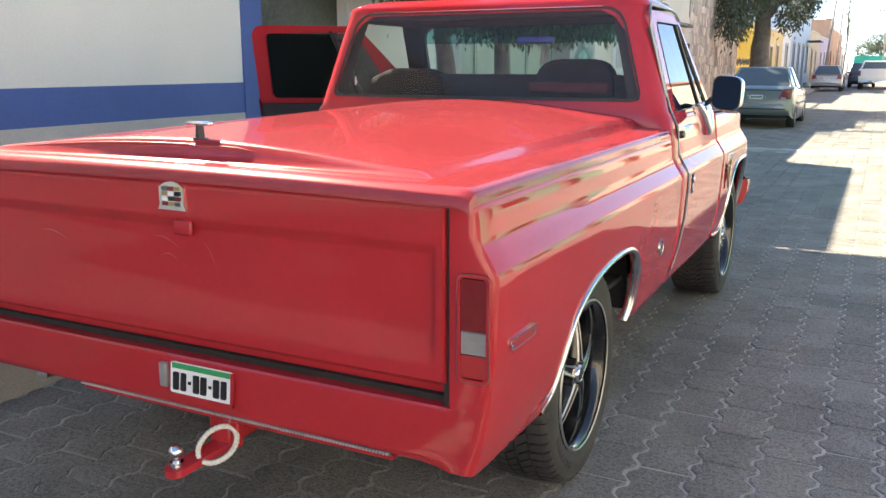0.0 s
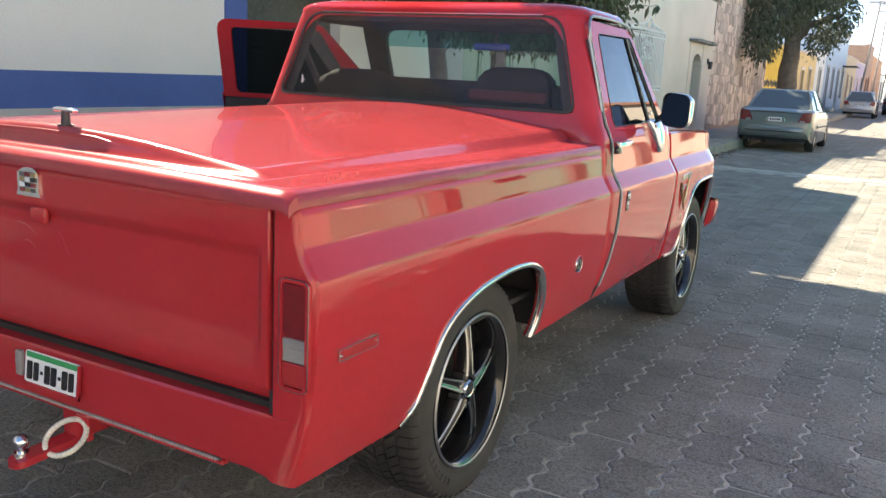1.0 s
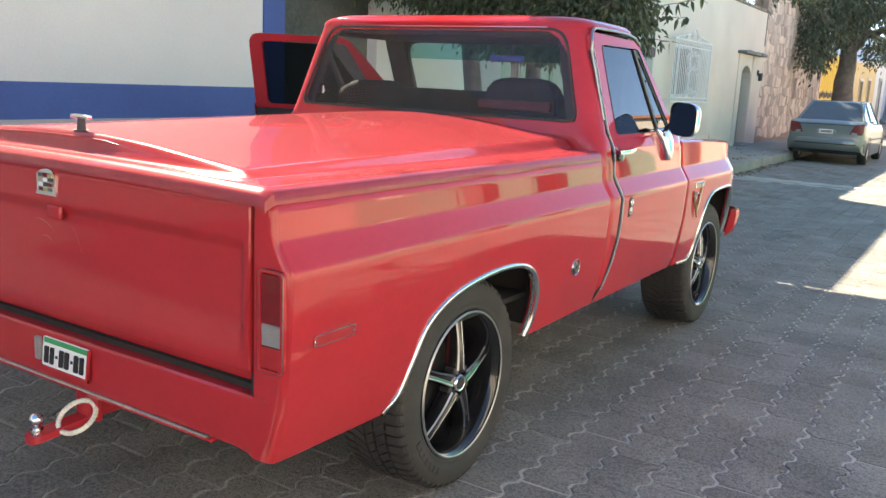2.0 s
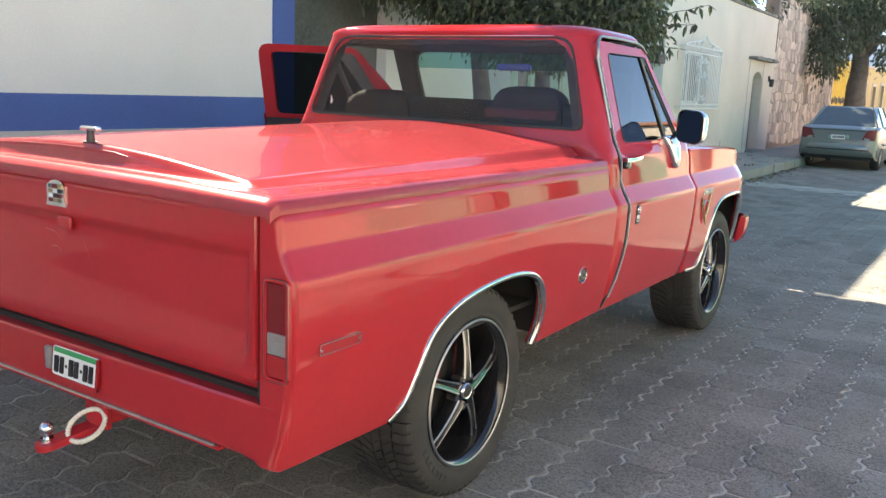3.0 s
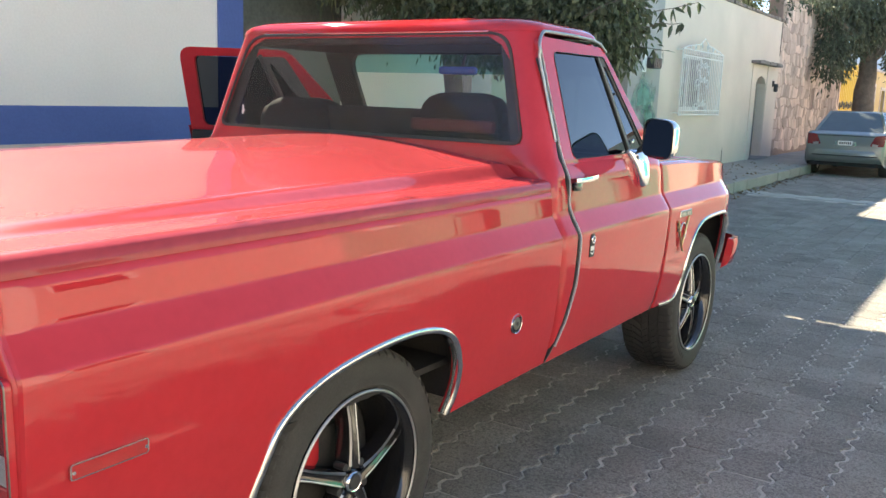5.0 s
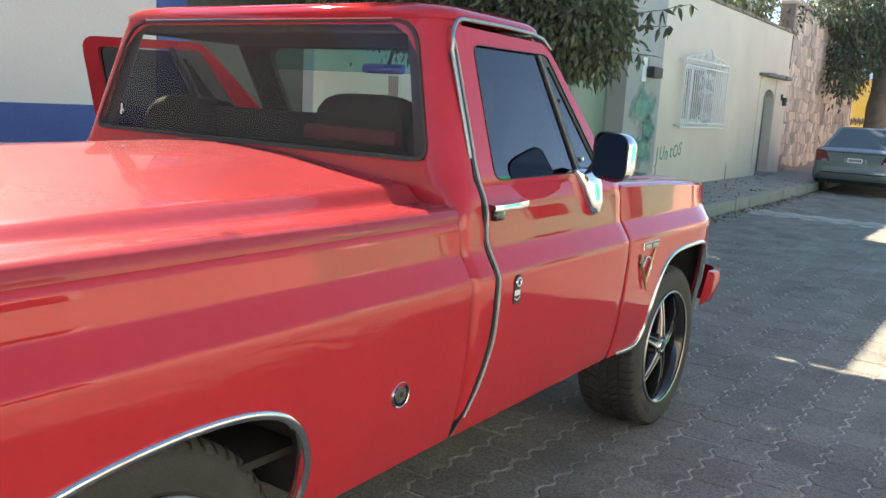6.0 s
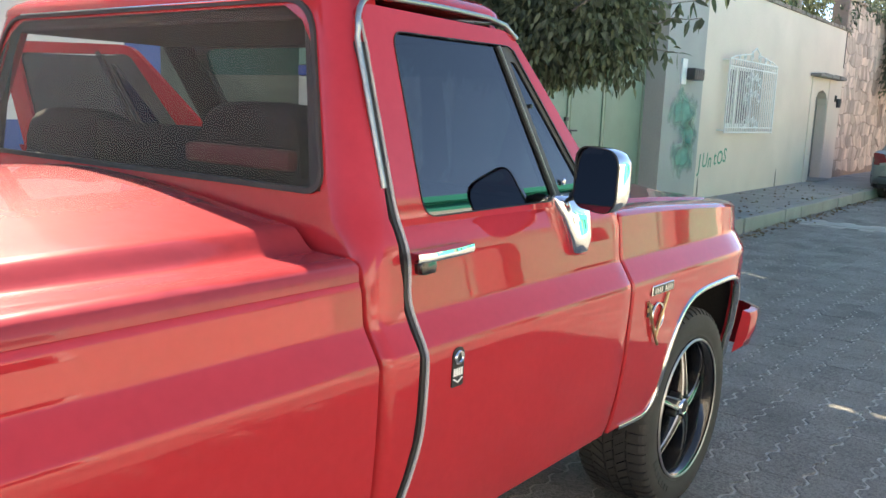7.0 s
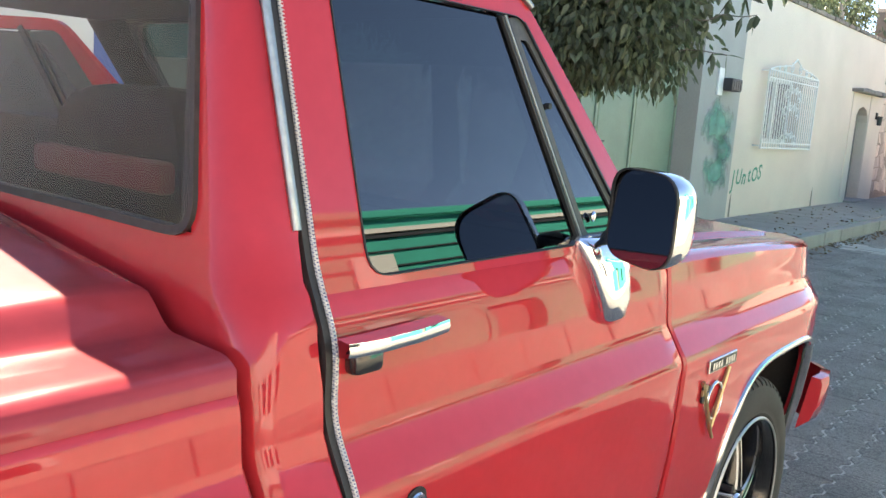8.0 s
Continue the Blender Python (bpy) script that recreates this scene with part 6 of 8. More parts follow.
B = tagged(new("meter_box"), "black meter box on a white backing board", "meter box")
bm = box(bmesh.new(), FACE, FACE + 0.03, 12.28, 12.46, 1.96, 2.34, 0.004)
part("backing_board", bm, M_WHITEMETAL, B, smooth=None)
bm = box(bmesh.new(), FACE + 0.03, FACE + 0.17, 12.44, 12.82, 2.03, 2.21, 0.02, 2)
part("box_body", bm, M_DARKMETAL, B)
for k in range(4):
    bm = box(bmesh.new(), FACE + 0.168, FACE + 0.176, 12.50 + k * 0.08, 12.55 + k * 0.08, 2.05, 2.19)
    part("box_rib", bm, M_DARKMETAL, B, smooth=None)

# spray-painted word and old smears of the same paint
Gf = tagged(new("graffiti"), "green sprayed word on the cream wall", "graffiti")
for k, letter in enumerate("JUntOS"):
    writing(letter, (0.38, 0.34, 0.35, 0.36, 0.33, 0.35)[k], M_GRAFFITI, pose(FACE + 0.004, 13.33 + k * 0.225, 0.73 + 0.016 * k + 0.02 * (k % 2), 90, 0, 90) @ pose(0, 0, 0, 0, 0, 4 - 3 * (k % 3)), "sprayed_letter", Gf, depth=0.001, shear=0.15, bold=0.003)


def smear_mat():
    """Thin sprayed paint: patchy, fading out towards its edge."""
    m = mat("faded_green_paint", (0.20, 0.38, 0.31), 0.9, vary=0.2, scale=5)
    nt = m.node_tree
    L = nt.links.new
    b, o = nt.nodes["Principled BSDF"], nt.nodes["Material Output"]
    tc = nt.nodes.new("ShaderNodeTexCoord")
    ln = nt.nodes.new("ShaderNodeVectorMath")
    ln.operation = "LENGTH"
    L(tc.outputs["Object"], ln.inputs[0])
    fade = nt.nodes.new("ShaderNodeMapRange")
    for k, v in (("From Min", 0.25), ("From Max", 1.0), ("To Min", 0.75), ("To Max", -0.25)):
        fade.inputs[k].default_value = v
    L(ln.outputs["Value"], fade.inputs["Value"])
    no = nt.nodes.new("ShaderNodeTexNoise")
    no.inputs["Scale"].default_value = 3.2
    no.inputs["Detail"].default_value = 6
    L(nt.nodes.new("ShaderNodeNewGeometry").outputs["Position"], no.inputs["Vector"])
    k = nt.nodes.new("ShaderNodeMath")
    k.operation = "MULTIPLY_ADD"
    k.use_clamp = True
    L(no.outputs["Fac"], k.inputs[0])
    k.inputs[1].default_value = 1.6
    sub = nt.nodes.new("ShaderNodeMath")
    sub.operation = "SUBTRACT"
    L(fade.outputs[0], sub.inputs[0])
    sub.inputs[1].default_value = 0.85
    L(sub.outputs[0], k.inputs[2])
    mx = nt.nodes.new("ShaderNodeMixShader")
    L(k.outputs[0], mx.inputs[0])
    L(nt.nodes.new("ShaderNodeBsdfTransparent").outputs[0], mx.inputs[1])
    L(b.outputs[0], mx.inputs[2])
    L(mx.outputs[0], o.inputs[0])
    return m


M_SMEAR = smear_mat()


def smear(y, z, ry, rz_):
    S = tagged(new("paint_smear"), "faded green paint smear on the grey wall", "graffiti", "old paint smears")
    S.matrix_world = Matrix.Translation((FACE + 0.003, y, z))
    bm = plate(bmesh.new(), [(math.cos(2 * math.pi * k / 28), math.sin(2 * math.pi * k / 28)) for k in range(28)], [], lambda u, v, d: (-d, u, v), 0.001)
    ob = part("paint_film", bm, M_SMEAR, S, smooth=None)
    ob.scale = (1, ry, rz_)


smear(12.50, 1.55, 0.72, 0.46)
smear(12.55, 0.86, 0.72, 0.40)
smear(12.80, 1.20, 0.42, 0.30)

# damp stains at the foot of the cream wall
M_STAIN = mat("damp_stain", (0.20, 0.18, 0.15), 0.95, vary=0.3, scale=9)
for y in (13.3, 17.4):
    S = tagged(new("wall_stain"), "narrow dark stain at the wall foot", "stain", "wall foot stains")
    bm = plate(bmesh.new(), [(y, 0.16), (y + 0.07, 0.16), (y + 0.06, 0.40), (y + 0.04, 0.52), (y + 0.015, 0.45)], [], lambda u, v, d: (FACE + 0.004 - d, u, v), 0.003)
    part("stain", bm, M_STAIN, S, smooth=None)


def yellow_gate():
    G = tagged(new("yellow_gate"), "tall yellow iron bar gate with scrolls", "gate")
    x = FACE - 0.1
    n = 13
    for k in range(n):
        y = 31.43 + 4.52 * k / (n - 1)
        bm = tube(bmesh.new(), [(x, y, 0.2), (x, y, 2.9 + 0.25 * math.sin(math.pi * k / (n - 1)))], 0.026, 6)
        part("gate_bar", bm, M_YELLOWIRON, G)
    for z in (0.25, 1.35, 2.85):
        bm = box(bmesh.new(), x - 0.025, x + 0.025, 31.40, 35.98, z, z + 0.06)
        part("gate_rail", bm, M_YELLOWIRON, G, smooth=None)
    for k in range(10):
        bm = tube(bmesh.new(), scroll((x + 0.03, 31.7 + k * 0.45, 1.58), 0.16, 1.2, 0, 1 if k % 2 else -1), 0.018, 5)
        part("scroll", bm, M_DARKMETAL, G)


yellow_gate()


# ---- houses further on ----
def house(name, label, x_face, side, y0, y1, h, material, openings, trim):
    """side 1: the west row, face towards +x; -1: the east row. openings: (y, width, z0, z1, kind)."""
    H = tagged(new(name), label, "house", "street houses")
    holes = [[(y - w / 2, a), (y + w / 2, a), (y + w / 2, b), (y - w / 2, b)] for y, w, a, b, k in openings]
    bm = plate(bmesh.new(), [(y0, 0), (y1, 0), (y1, h), (y0, h)], holes, lambda u, v, d: (x_face - side * d, u, v), 0.3)
    part("wall", bm, material, H, smooth=None)
    xb = x_face - side * 8
    bm = boxes((min(xb, x_face - side * 0.31), max(xb, x_face - side * 0.31), y0, y0 + 0.25, 0, h), (min(xb, x_face - side * 0.31), max(xb, x_face - side * 0.31), y1 - 0.25, y1, 0, h), (min(xb, xb - side * 0.25), max(xb, xb - side * 0.25), y0, y1, 0, h))
    part("side_walls", bm, material, H, smooth=None)
    bm = box(bmesh.new(), min(xb, x_face - side * 0.31), max(xb, x_face - side * 0.31), y0 + 0.25, y1 - 0.25, h - 0.5, h - 0.3)
    part("roof", bm, M_CONC, H, smooth=None)
    bm = box(bmesh.new(), x_face - 0.35 if side > 0 else x_face - 0.07, x_face + 0.07 if side > 0 else x_face + 0.35, y0, y1, h + 0.001, h + 0.10, 0.01)
    part("cornice", bm, trim, H, smooth=None)
    for y, w, a, b, k in openings:
        nm = "door" if k == "d" else "window"
        O = new(nm)
        O.parent = H
        xi = x_face - side * 0.22
        bm = box(bmesh.new(), min(xi, xi - side * 0.03), max(xi, xi - side * 0.03), y - w / 2, y + w / 2, a, b)
        part("leaf" if k == "d" else "pane", bm, M_WOODDOOR if k == "d" else M_DARKPANE, O, smooth=None)
        x0, x1 = min(x_face - side * 0.02, x_face + side * 0.035), max(x_face - side * 0.02, x_face + side * 0.035)
        bm = boxes((x0, x1, y - w / 2 - 0.14, y - w / 2, a, b + 0.14), (x0, x1, y + w / 2, y + w / 2 + 0.14, a, b + 0.14), (x0, x1, y - w / 2, y + w / 2, b, b + 0.14))
        part("frame", bm, trim, O, smooth=None)


house("yellow_house", "yellow painted one-storey house", FACE, 1, 36.6, 46.8, 3.05, M_YELLOW, [(38.6, 1.1, 0.15, 2.4, "d"), (41.6, 1.1, 1.0, 2.3, "w"), (44.4, 1.1, 0.15, 2.4, "d")], M_CREAM)
house("white_house", "narrow whitewashed street house", FACE, 1, 46.8, 51.3, 3.4, M_WHITEWALL, [(49.0, 1.1, 0.15, 2.5, "d")], M_GREYWALL)
house("pale_blue_house", "tall pale blue-grey house with parapet", FACE, 1, 51.3, 65.2, 4.95, M_PALEBLUE, [(53.3, 1.1, 0.15, 2.7, "d"), (56.6, 1.1, 0.9, 2.7, "w"), (60.0, 1.2, 0.15, 2.7, "d"), (63.3, 1.1, 0.9, 2.7, "w")], M_GREYPAINT)
house("sand_house", "sand coloured one-storey street house", FACE, 1, 65.2, 75.4, 3.85, M_SAND, [(68.0, 1.2, 0.15, 2.6, "d"), (72.0, 1.2, 0.9, 2.5, "w")], M_OCHRE)
house("lilac_house", "faded lilac one-storey house", FACE, 1, 75.4, 87.5, 3.75, M_LILAC, [(78.5, 1.2, 0.9, 2.5, "w"), (83.0, 1.3, 0.15, 2.6, "d")], M_CREAM)
house("brick_house", "tall bare brick and ochre house", FACE, 1, 87.5, 96.0, 5.7, M_BRICKWASH, [(90.0, 1.2, 0.9, 2.6, "w"), (93.5, 1.3, 0.15, 2.7, "d")], M_BRICK)
house("orange_house", "faded orange plastered street house", FACE, 1, 96.0, 117.0, 5.0, M_ORANGE, [(100.0, 1.3, 0.15, 2.7, "d"), (106.0, 1.2, 0.9, 2.5, "w"), (112.0, 1.3, 0.15, 2.7, "d")], M_CREAM)
house("white_far_house", "low white house far along the street", FACE, 1, 117.0, 126.0, 3.6, M_WHITEWALL, [(121.0, 1.3, 0.15, 2.6, "d")], M_BRICK)


def parapet_blocks():
    H = next(o for o in bpy.data.objects if o.name == "pale_blue_house")
    for y in (51.55, 56.0, 60.5, 64.95):
        part("parapet_pier", boxes((FACE - 0.40, FACE + 0.05, y - 0.24, y + 0.24, 5.052, 5.42), (FACE - 0.46, FACE + 0.10, y - 0.30, y + 0.30, 5.42, 5.50)), M_GREYPAINT, H, smooth=None)
    part("awning", boxes((FACE + 0.072, FACE + 0.95, 61.8, 64.8, 3.02, 3.10)), M_DARKMETAL, H, smooth=None)


parapet_blocks()

house("cream_east_house", "sunlit cream house across the street", 7.0, -1, -25, -6, 4.2, M_CREAM, [(-21, 1.3, 0.15, 2.6, "d"), (-16, 1.2, 0.9, 2.5, "w"), (-10, 1.3, 0.15, 2.6, "d")], M_GREYWALL)
house("white_east_house", "sunlit white house across the street", 7.0, -1, -6, 2.0, 4.0, M_WHITEWALL, [(-4.2, 1.2, 0.15, 2.6, "d"), (-1.6, 1.3, 0.9, 2.5, "w"), (0.6, 1.1, 0.9, 2.5, "w")], M_OCHRE)
house("ochre_east_house", "sunlit ochre house across the street", 7.0, -1, 2.0, 6.6, 2.85, M_OCHRE, [(2.9, 0.9, 1.1, 2.4, "w")], M_WHITEWALL)
house("teal_east_house", "teal painted house across the street", 7.0, -1, 6.6, 19.0, 3.55, M_TEAL, [(10.0, 1.2, 0.15, 2.5, "d"), (12.8, 1.4, 0.9, 2.4, "w"), (16.4, 1.3, 0.15, 2.5, "d")], M_TEAL)
def teal_trim():
    H = next(o for o in bpy.data.objects if o.name == "teal_east_house")
    for z0, z1, m, d in ((3.30, 3.34, M_DARKMETAL, 0.03), (3.12, 3.14, M_DARKMETAL, 0.02), (2.92, 2.94, M_DARKMETAL, 0.02), (3.36, 3.42, M_WHITEWALL, 0.05)):
        part("string_course", box(bmesh.new(), 7.0 - d, 7.005, 6.65, 18.95, z0, z1), m, H, smooth=None)
    part("shutter", box(bmesh.new(), 6.95, 7.003, 7.25, 8.0, 2.15, 3.08, 0.01), M_WHITEWALL, H, "white wooden shutter", smooth=None)


teal_trim()
house("pale_east_house", "cream house further along the east side", 7.0, -1, 19.0, 40.0, 4.2, M_CREAM, [(22.0, 1.3, 0.15, 2.6, "d"), (27.0, 1.3, 0.9, 2.5, "w"), (33.0, 1.3, 0.15, 2.6, "d")], M_BRICK)
house("far_east_house", "ochre house far along the east side", 7.0, -1, 40.0, 125.0, 4.0, M_OCHRE, [(45.0, 1.3, 0.15, 2.6, "d"), (55.0, 1.3, 0.9, 2.5, "w"), (70.0, 1.3, 0.15, 2.6, "d")], M_GREYWALL)
wall("wall_street_end", -1.9, 14.0, 127.0, 127.4, 0.0, 2.7, M_TEAL)
wall("wall_south", -9, 15, -31, -30, 0.0, 4.5, M_CREAM)


# ---- trees ----
def leaves_mesh(name, pts, dirs, length, width, seed, material, parent):
    """Many folded leaves, one mesh; each hangs from its point."""
    rng = np.random.default_rng(seed)
    n = len(pts)
    L = length * rng.uniform(0.7, 1.25, (n, 1))
    W = width * rng.uniform(0.75, 1.2, (n, 1))
    d = dirs / np.linalg.norm(dirs, axis=1, keepdims=True)
    r = rng.normal(size=(n, 3))
    s = np.cross(d, r)
    s /= np.linalg.norm(s, axis=1, keepdims=True)
    u = np.cross(s, d)
    p0 = pts
    v = np.stack([p0, p0 + d * L * 0.35 + s * W * 0.5 + u * W * 0.16, p0 + d * L * 0.72 + s * W * 0.36 + u * W * 0.10 - np.array([0, 0, 1]) * L * 0.05,
                  p0 + d * L - np.array([0, 0, 1]) * L * 0.12, p0 + d * L * 0.72 - s * W * 0.36 + u * W * 0.10 - np.array([0, 0, 1]) * L * 0.05, p0 + d * L * 0.35 - s * W * 0.5 + u * W * 0.16,
                  p0 + d * L * 0.5], axis=1).reshape(-1, 3)
    base = np.arange(n)[:, None, None] * 7
    quads = (base + np.array([[0, 1, 2, 6], [6, 2, 3, 3], [0, 6, 4, 5], [6, 3, 4, 4]])[None]).reshape(-1, 4)
    faces = [tuple(dict.fromkeys(q)) for q in quads.tolist()]
    me = bpy.data.meshes.new(name)
    me.from_pydata(v.tolist(), [], faces)
    me.materials.append(material)
    me.polygons.foreach_set("use_smooth", [True] * len(me.polygons))
    ob = new(name, me)
    ob.parent = parent
    return tagged(ob, kind="stuff")


def branch_pts(a, b, sag, n, rnd, wob):
    a, b = Vector(a), Vector(b)
    out = []
    for i in range(n):
        t = i / (n - 1)
        p = a.lerp(b, t) + Vector((rnd.uniform(-wob, wob), rnd.uniform(-wob, wob), rnd.uniform(-wob, wob))) * (t * (1 - t) * 4)
        p.z += sag * math.sin(math.pi * t)
        out.append(p)
    return out


def crown(clumps, per, rng, down=0.6):
    """Leaf points and directions in lumpy clumps: (x, y, z, rx, ry, rz)."""
    P, D = [], []
    for c in clumps:
        c = np.array(c, float)
        k = int(per * (c[3] * c[4] * c[5]) ** 0.62)
        v = rng.normal(size=(k, 3))
        v /= np.linalg.norm(v, axis=1, keepdims=True)
        r = rng.uniform(0.45, 1.0, (k, 1)) ** 0.6
        p = c[:3] + v * r * c[3:6] * (1 + 0.18 * rng.normal(size=(k, 1)))
        d = v * 0.6 + rng.normal(size=(k, 3)) * 0.5 + np.array([0, 0, -down])
        P.append(p)
        D.append(d)
    return np.concatenate(P), np.concatenate(D)


def near_tree():
    T = tagged(new("street_tree"), "leafy dark green street tree with two stems", "tree")
    rnd = random.Random(11)
    stems = [((-2.25, 5.55, 0.1), (-2.45, 5.2, 3.6)), ((-2.15, 6.1, 0.1), (-2.1, 6.7, 3.4))]
    ends = []
    for i, (a, b) in enumerate(stems):
        pts = branch_pts(a, b, 0, 9, rnd, 0.05)
        bm = tube(bmesh.new(), pts, 0.1, 10, radii=[0.125 - 0.075 * k / 8 for k in range(9)])
        part("trunk", bm, M_BARK, T, smooth=60)
        ends.append(pts)
    limbs = [(-2.35, 5.4, 2.2, -0.75, 5.2, 2.25), (-2.1, 6.4, 2.5, -0.9, 5.6, 2.6), (-2.3, 5.4, 1.9, -1.6, 4.7, 2.1), (-2.4, 5.2, 3.4, -2.6, 3.0, 5.8), (-2.4, 5.2, 3.5, -2.2, 4.6, 7.2), (-2.1, 6.7, 3.3, -2.9, 7.4, 3.8), (-2.4, 5.1, 3.3, -3.2, 1.0, 6.4), (-2.2, 4.6, 7.0, -2.0, 1.0, 7.2), (-2.3, 4.8, 5.5, -1.6, 6.4, 5.6), (-2.0, 1.0, 7.2, -2.2, -1.5, 6.4)]
    for l in limbs:
        pts = branch_pts(l[:3], l[3:], 0.15, 8, rnd, 0.10)
        bm = tube(bmesh.new(), pts, 0.05, 7, radii=[0.055 - 0.044 * k / 7 for k in range(8)])
        part("limb", bm, M_BARK, T, smooth=60)
    rng = np.random.default_rng(21)
    low = [(-0.62, 5.0, 2.06, .36, .45, .42), (-0.95, 4.9, 1.98, .42, .5, .40), (-1.3, 5.1, 2.02, .5, .55, .44), (-1.75, 5.0, 2.15, .5, .6, .45), (-2.25, 4.8, 2.45, .5, .6, .5), (-0.75, 5.3, 2.6, .42, .5, .42), (-1.1, 5.6, 2.75, .55, .6, .5), (-1.7, 5.7, 2.9, .7, .7, .6), (-2.4, 5.5, 3.1, .8, .9, .7), (-1.9, 6.5, 3.3, .8, .8, .6), (-2.6, 4.2, 2.7, .45, .55, .5), (-1.5, 5.5, 3.7, .8, .7, .7), (-1.0, 5.3, 3.5, .6, .6, .5), (-1.3, 5.9, 4.3, .8, .7, .6), (-0.6, 5.9, 4.4, .7, .6, .5), (-.3, 5.6, 3.9, .6, .5, .5)]
    # clumps above the view, added for the shade they cast
    high = [(-2.7, 3.8, 5.0, 1.0, 1.1, .9), (-2.5, 2.6, 5.8, .9, 1.1, .8), (-2.3, 4.0, 6.4, 1.0, 1.2, .9), (-2.0, 3.2, 7.3, 1.0, 1.2, .8), (-2.6, 1.4, 6.4, .8, 1.0, .7), (-2.2, .6, 6.9, .8, .9, .7), (-2.4, 4.8, 5.6, .8, .9, .8), (-1.6, 2.4, 6.2, .9, 1.1, .8), (-2.6, -.4, 6.6, .8, .9, .6), (-1.9, 1.8, 7.6, 1.0, 1.2, .7), (-2.3, 4.9, 7.0, .9, .8, .8), (-2.6, -1.4, 6.9, .8, .9, .6), (-1.7, .2, 7.6, .9, 1.0, .6)]
    P, D = crown(low, 17500, rng, 0.95)
    tidy = P[:, 2] > 1.57 + 0.14 * rng.random(len(P)) + 0.10 * np.sin(P[:, 0] * 7) ** 2
    P, D = P[tidy], D[tidy]
    P2, D2 = crown(high, 1500, rng, 0.5)
    P, D = np.concatenate([P, P2]), np.concatenate([D, D2])
    # thin sprays of single twigs past the crown's end
    extra = []
    for root, tip in (((-0.7, 4.9, 1.95), (-0.06, 5.75, 2.32)), ((-0.7, 4.9, 1.9), (0.0, 5.2, 2.10)), ((-0.8, 5.0, 1.8), (-0.12, 5.15, 1.88)), ((-0.7, 5.2, 2.4), (0.0, 5.7, 2.75)), ((-0.6, 4.6, 2.1), (0.04, 4.87, 2.36))):
        pts = branch_pts(root, tip, 0.05, 10, rnd, 0.02)
        bm = tube(bmesh.new(), pts, 0.006, 5, radii=[0.007 - 0.0005 * k for k in range(10)])
        part("twig", bm, M_BARK, T)
        for k, p in enumerate(pts[1:]):
            for q in range(4 if k < 6 else 3):
                extra.append((p.x, p.y, p.z, rnd.uniform(-.5, .5), rnd.uniform(-.5, .5), rnd.uniform(-1.3, 0.1)))
    extra = np.array(extra)
    leaves_mesh("spray_leaf", extra[:, :3], extra[:, 3:], 0.098, 0.038, 9, M_LEAF, T)
    # leaves left out so that sun reaches the road beyond the truck and its bed
    gx, gy = P[:, 0] + P[:, 2] * 0.985, P[:, 1] - P[:, 2] * 0.441
    road = ((gx > 1.10) & (gy > 4.50 + 0.14 * rng.random(len(P)))) | (gx > 2.65 + 0.35 * rng.random(len(P)))
    bx, by = gx - 1.18, gy + 0.53
    bed = (np.abs(bx) < 1.1) & (by > -1.35) & (by < 1.2) & (rng.random(len(P)) > 0.03)
    keep = ~(road | bed)
    leaves_mesh("crown", P[keep], D[keep], 0.062, 0.026, 5, M_LEAF, T)
    # unseen broad top, added to shade the street round the truck
    tops = []
    for a in np.arange(0.9, 2.7, 0.42):
        for b in np.arange(-4.2, 4.2, 0.42):
            z = min(7.8, max(4.2, (a + rnd.uniform(1.0, 3.0)) / 0.985))
            tops.append((a - 0.985 * z + rnd.uniform(-.1, .1), b + 0.441 * z + rnd.uniform(-.1, .1), z, .36, .36, .30))
    P, D = crown(tops, 2100, rng, 0.5)
    gx, gy = P[:, 0] + P[:, 2] * 0.985, P[:, 1] - P[:, 2] * 0.441
    # the same openings again, shaped to let sun onto road and bed
    road = ((gx > 1.10) & (gy > 4.42)) | (gx > 2.65 + 0.35 * rng.random(len(P)))
    wob = 0.10 * rng.random(len(P))
    bed = (gx > 0.02) & (gx < 2.34 - wob) & (gy > -1.84 + wob) & (gy < 0.70)
    keep = ~(road | bed)
    leaves_mesh("upper_crown", P[keep], D[keep], 0.13, 0.055, 8, M_LEAF, T)


near_tree()


def far_tree(name, label, at, trunk_r, trunk_h, clumps, per, leaf, seed, material, lean=0.3):
    T = tagged(new(name), label, "tree")
    rnd = random.Random(seed)
    x, y = at
    pts = branch_pts((x, y, 0.0), (x + lean, y - 0.1, trunk_h), 0, 8, rnd, 0.08)
    bm = tube(bmesh.new(), pts, trunk_r, 12, radii=[trunk_r * (1.15 - 0.5 * k / 7) for k in range(8)])
    part("trunk", bm, M_BARK, T, smooth=60)
    for c in clumps[:6]:
        q = branch_pts(pts[-2], c[:3], 0.2, 7, rnd, 0.15)
        bm = tube(bmesh.new(), q, 0.1, 7, radii=[trunk_r * (0.6 - 0.075 * k) for k in range(7)])
        part("limb", bm, M_BARK, T, smooth=60)
    P, D = crown(clumps, per, np.random.default_rng(seed), 0.8)
    leaves_mesh("crown", P, D, leaf, leaf * 0.4, seed, material, T)


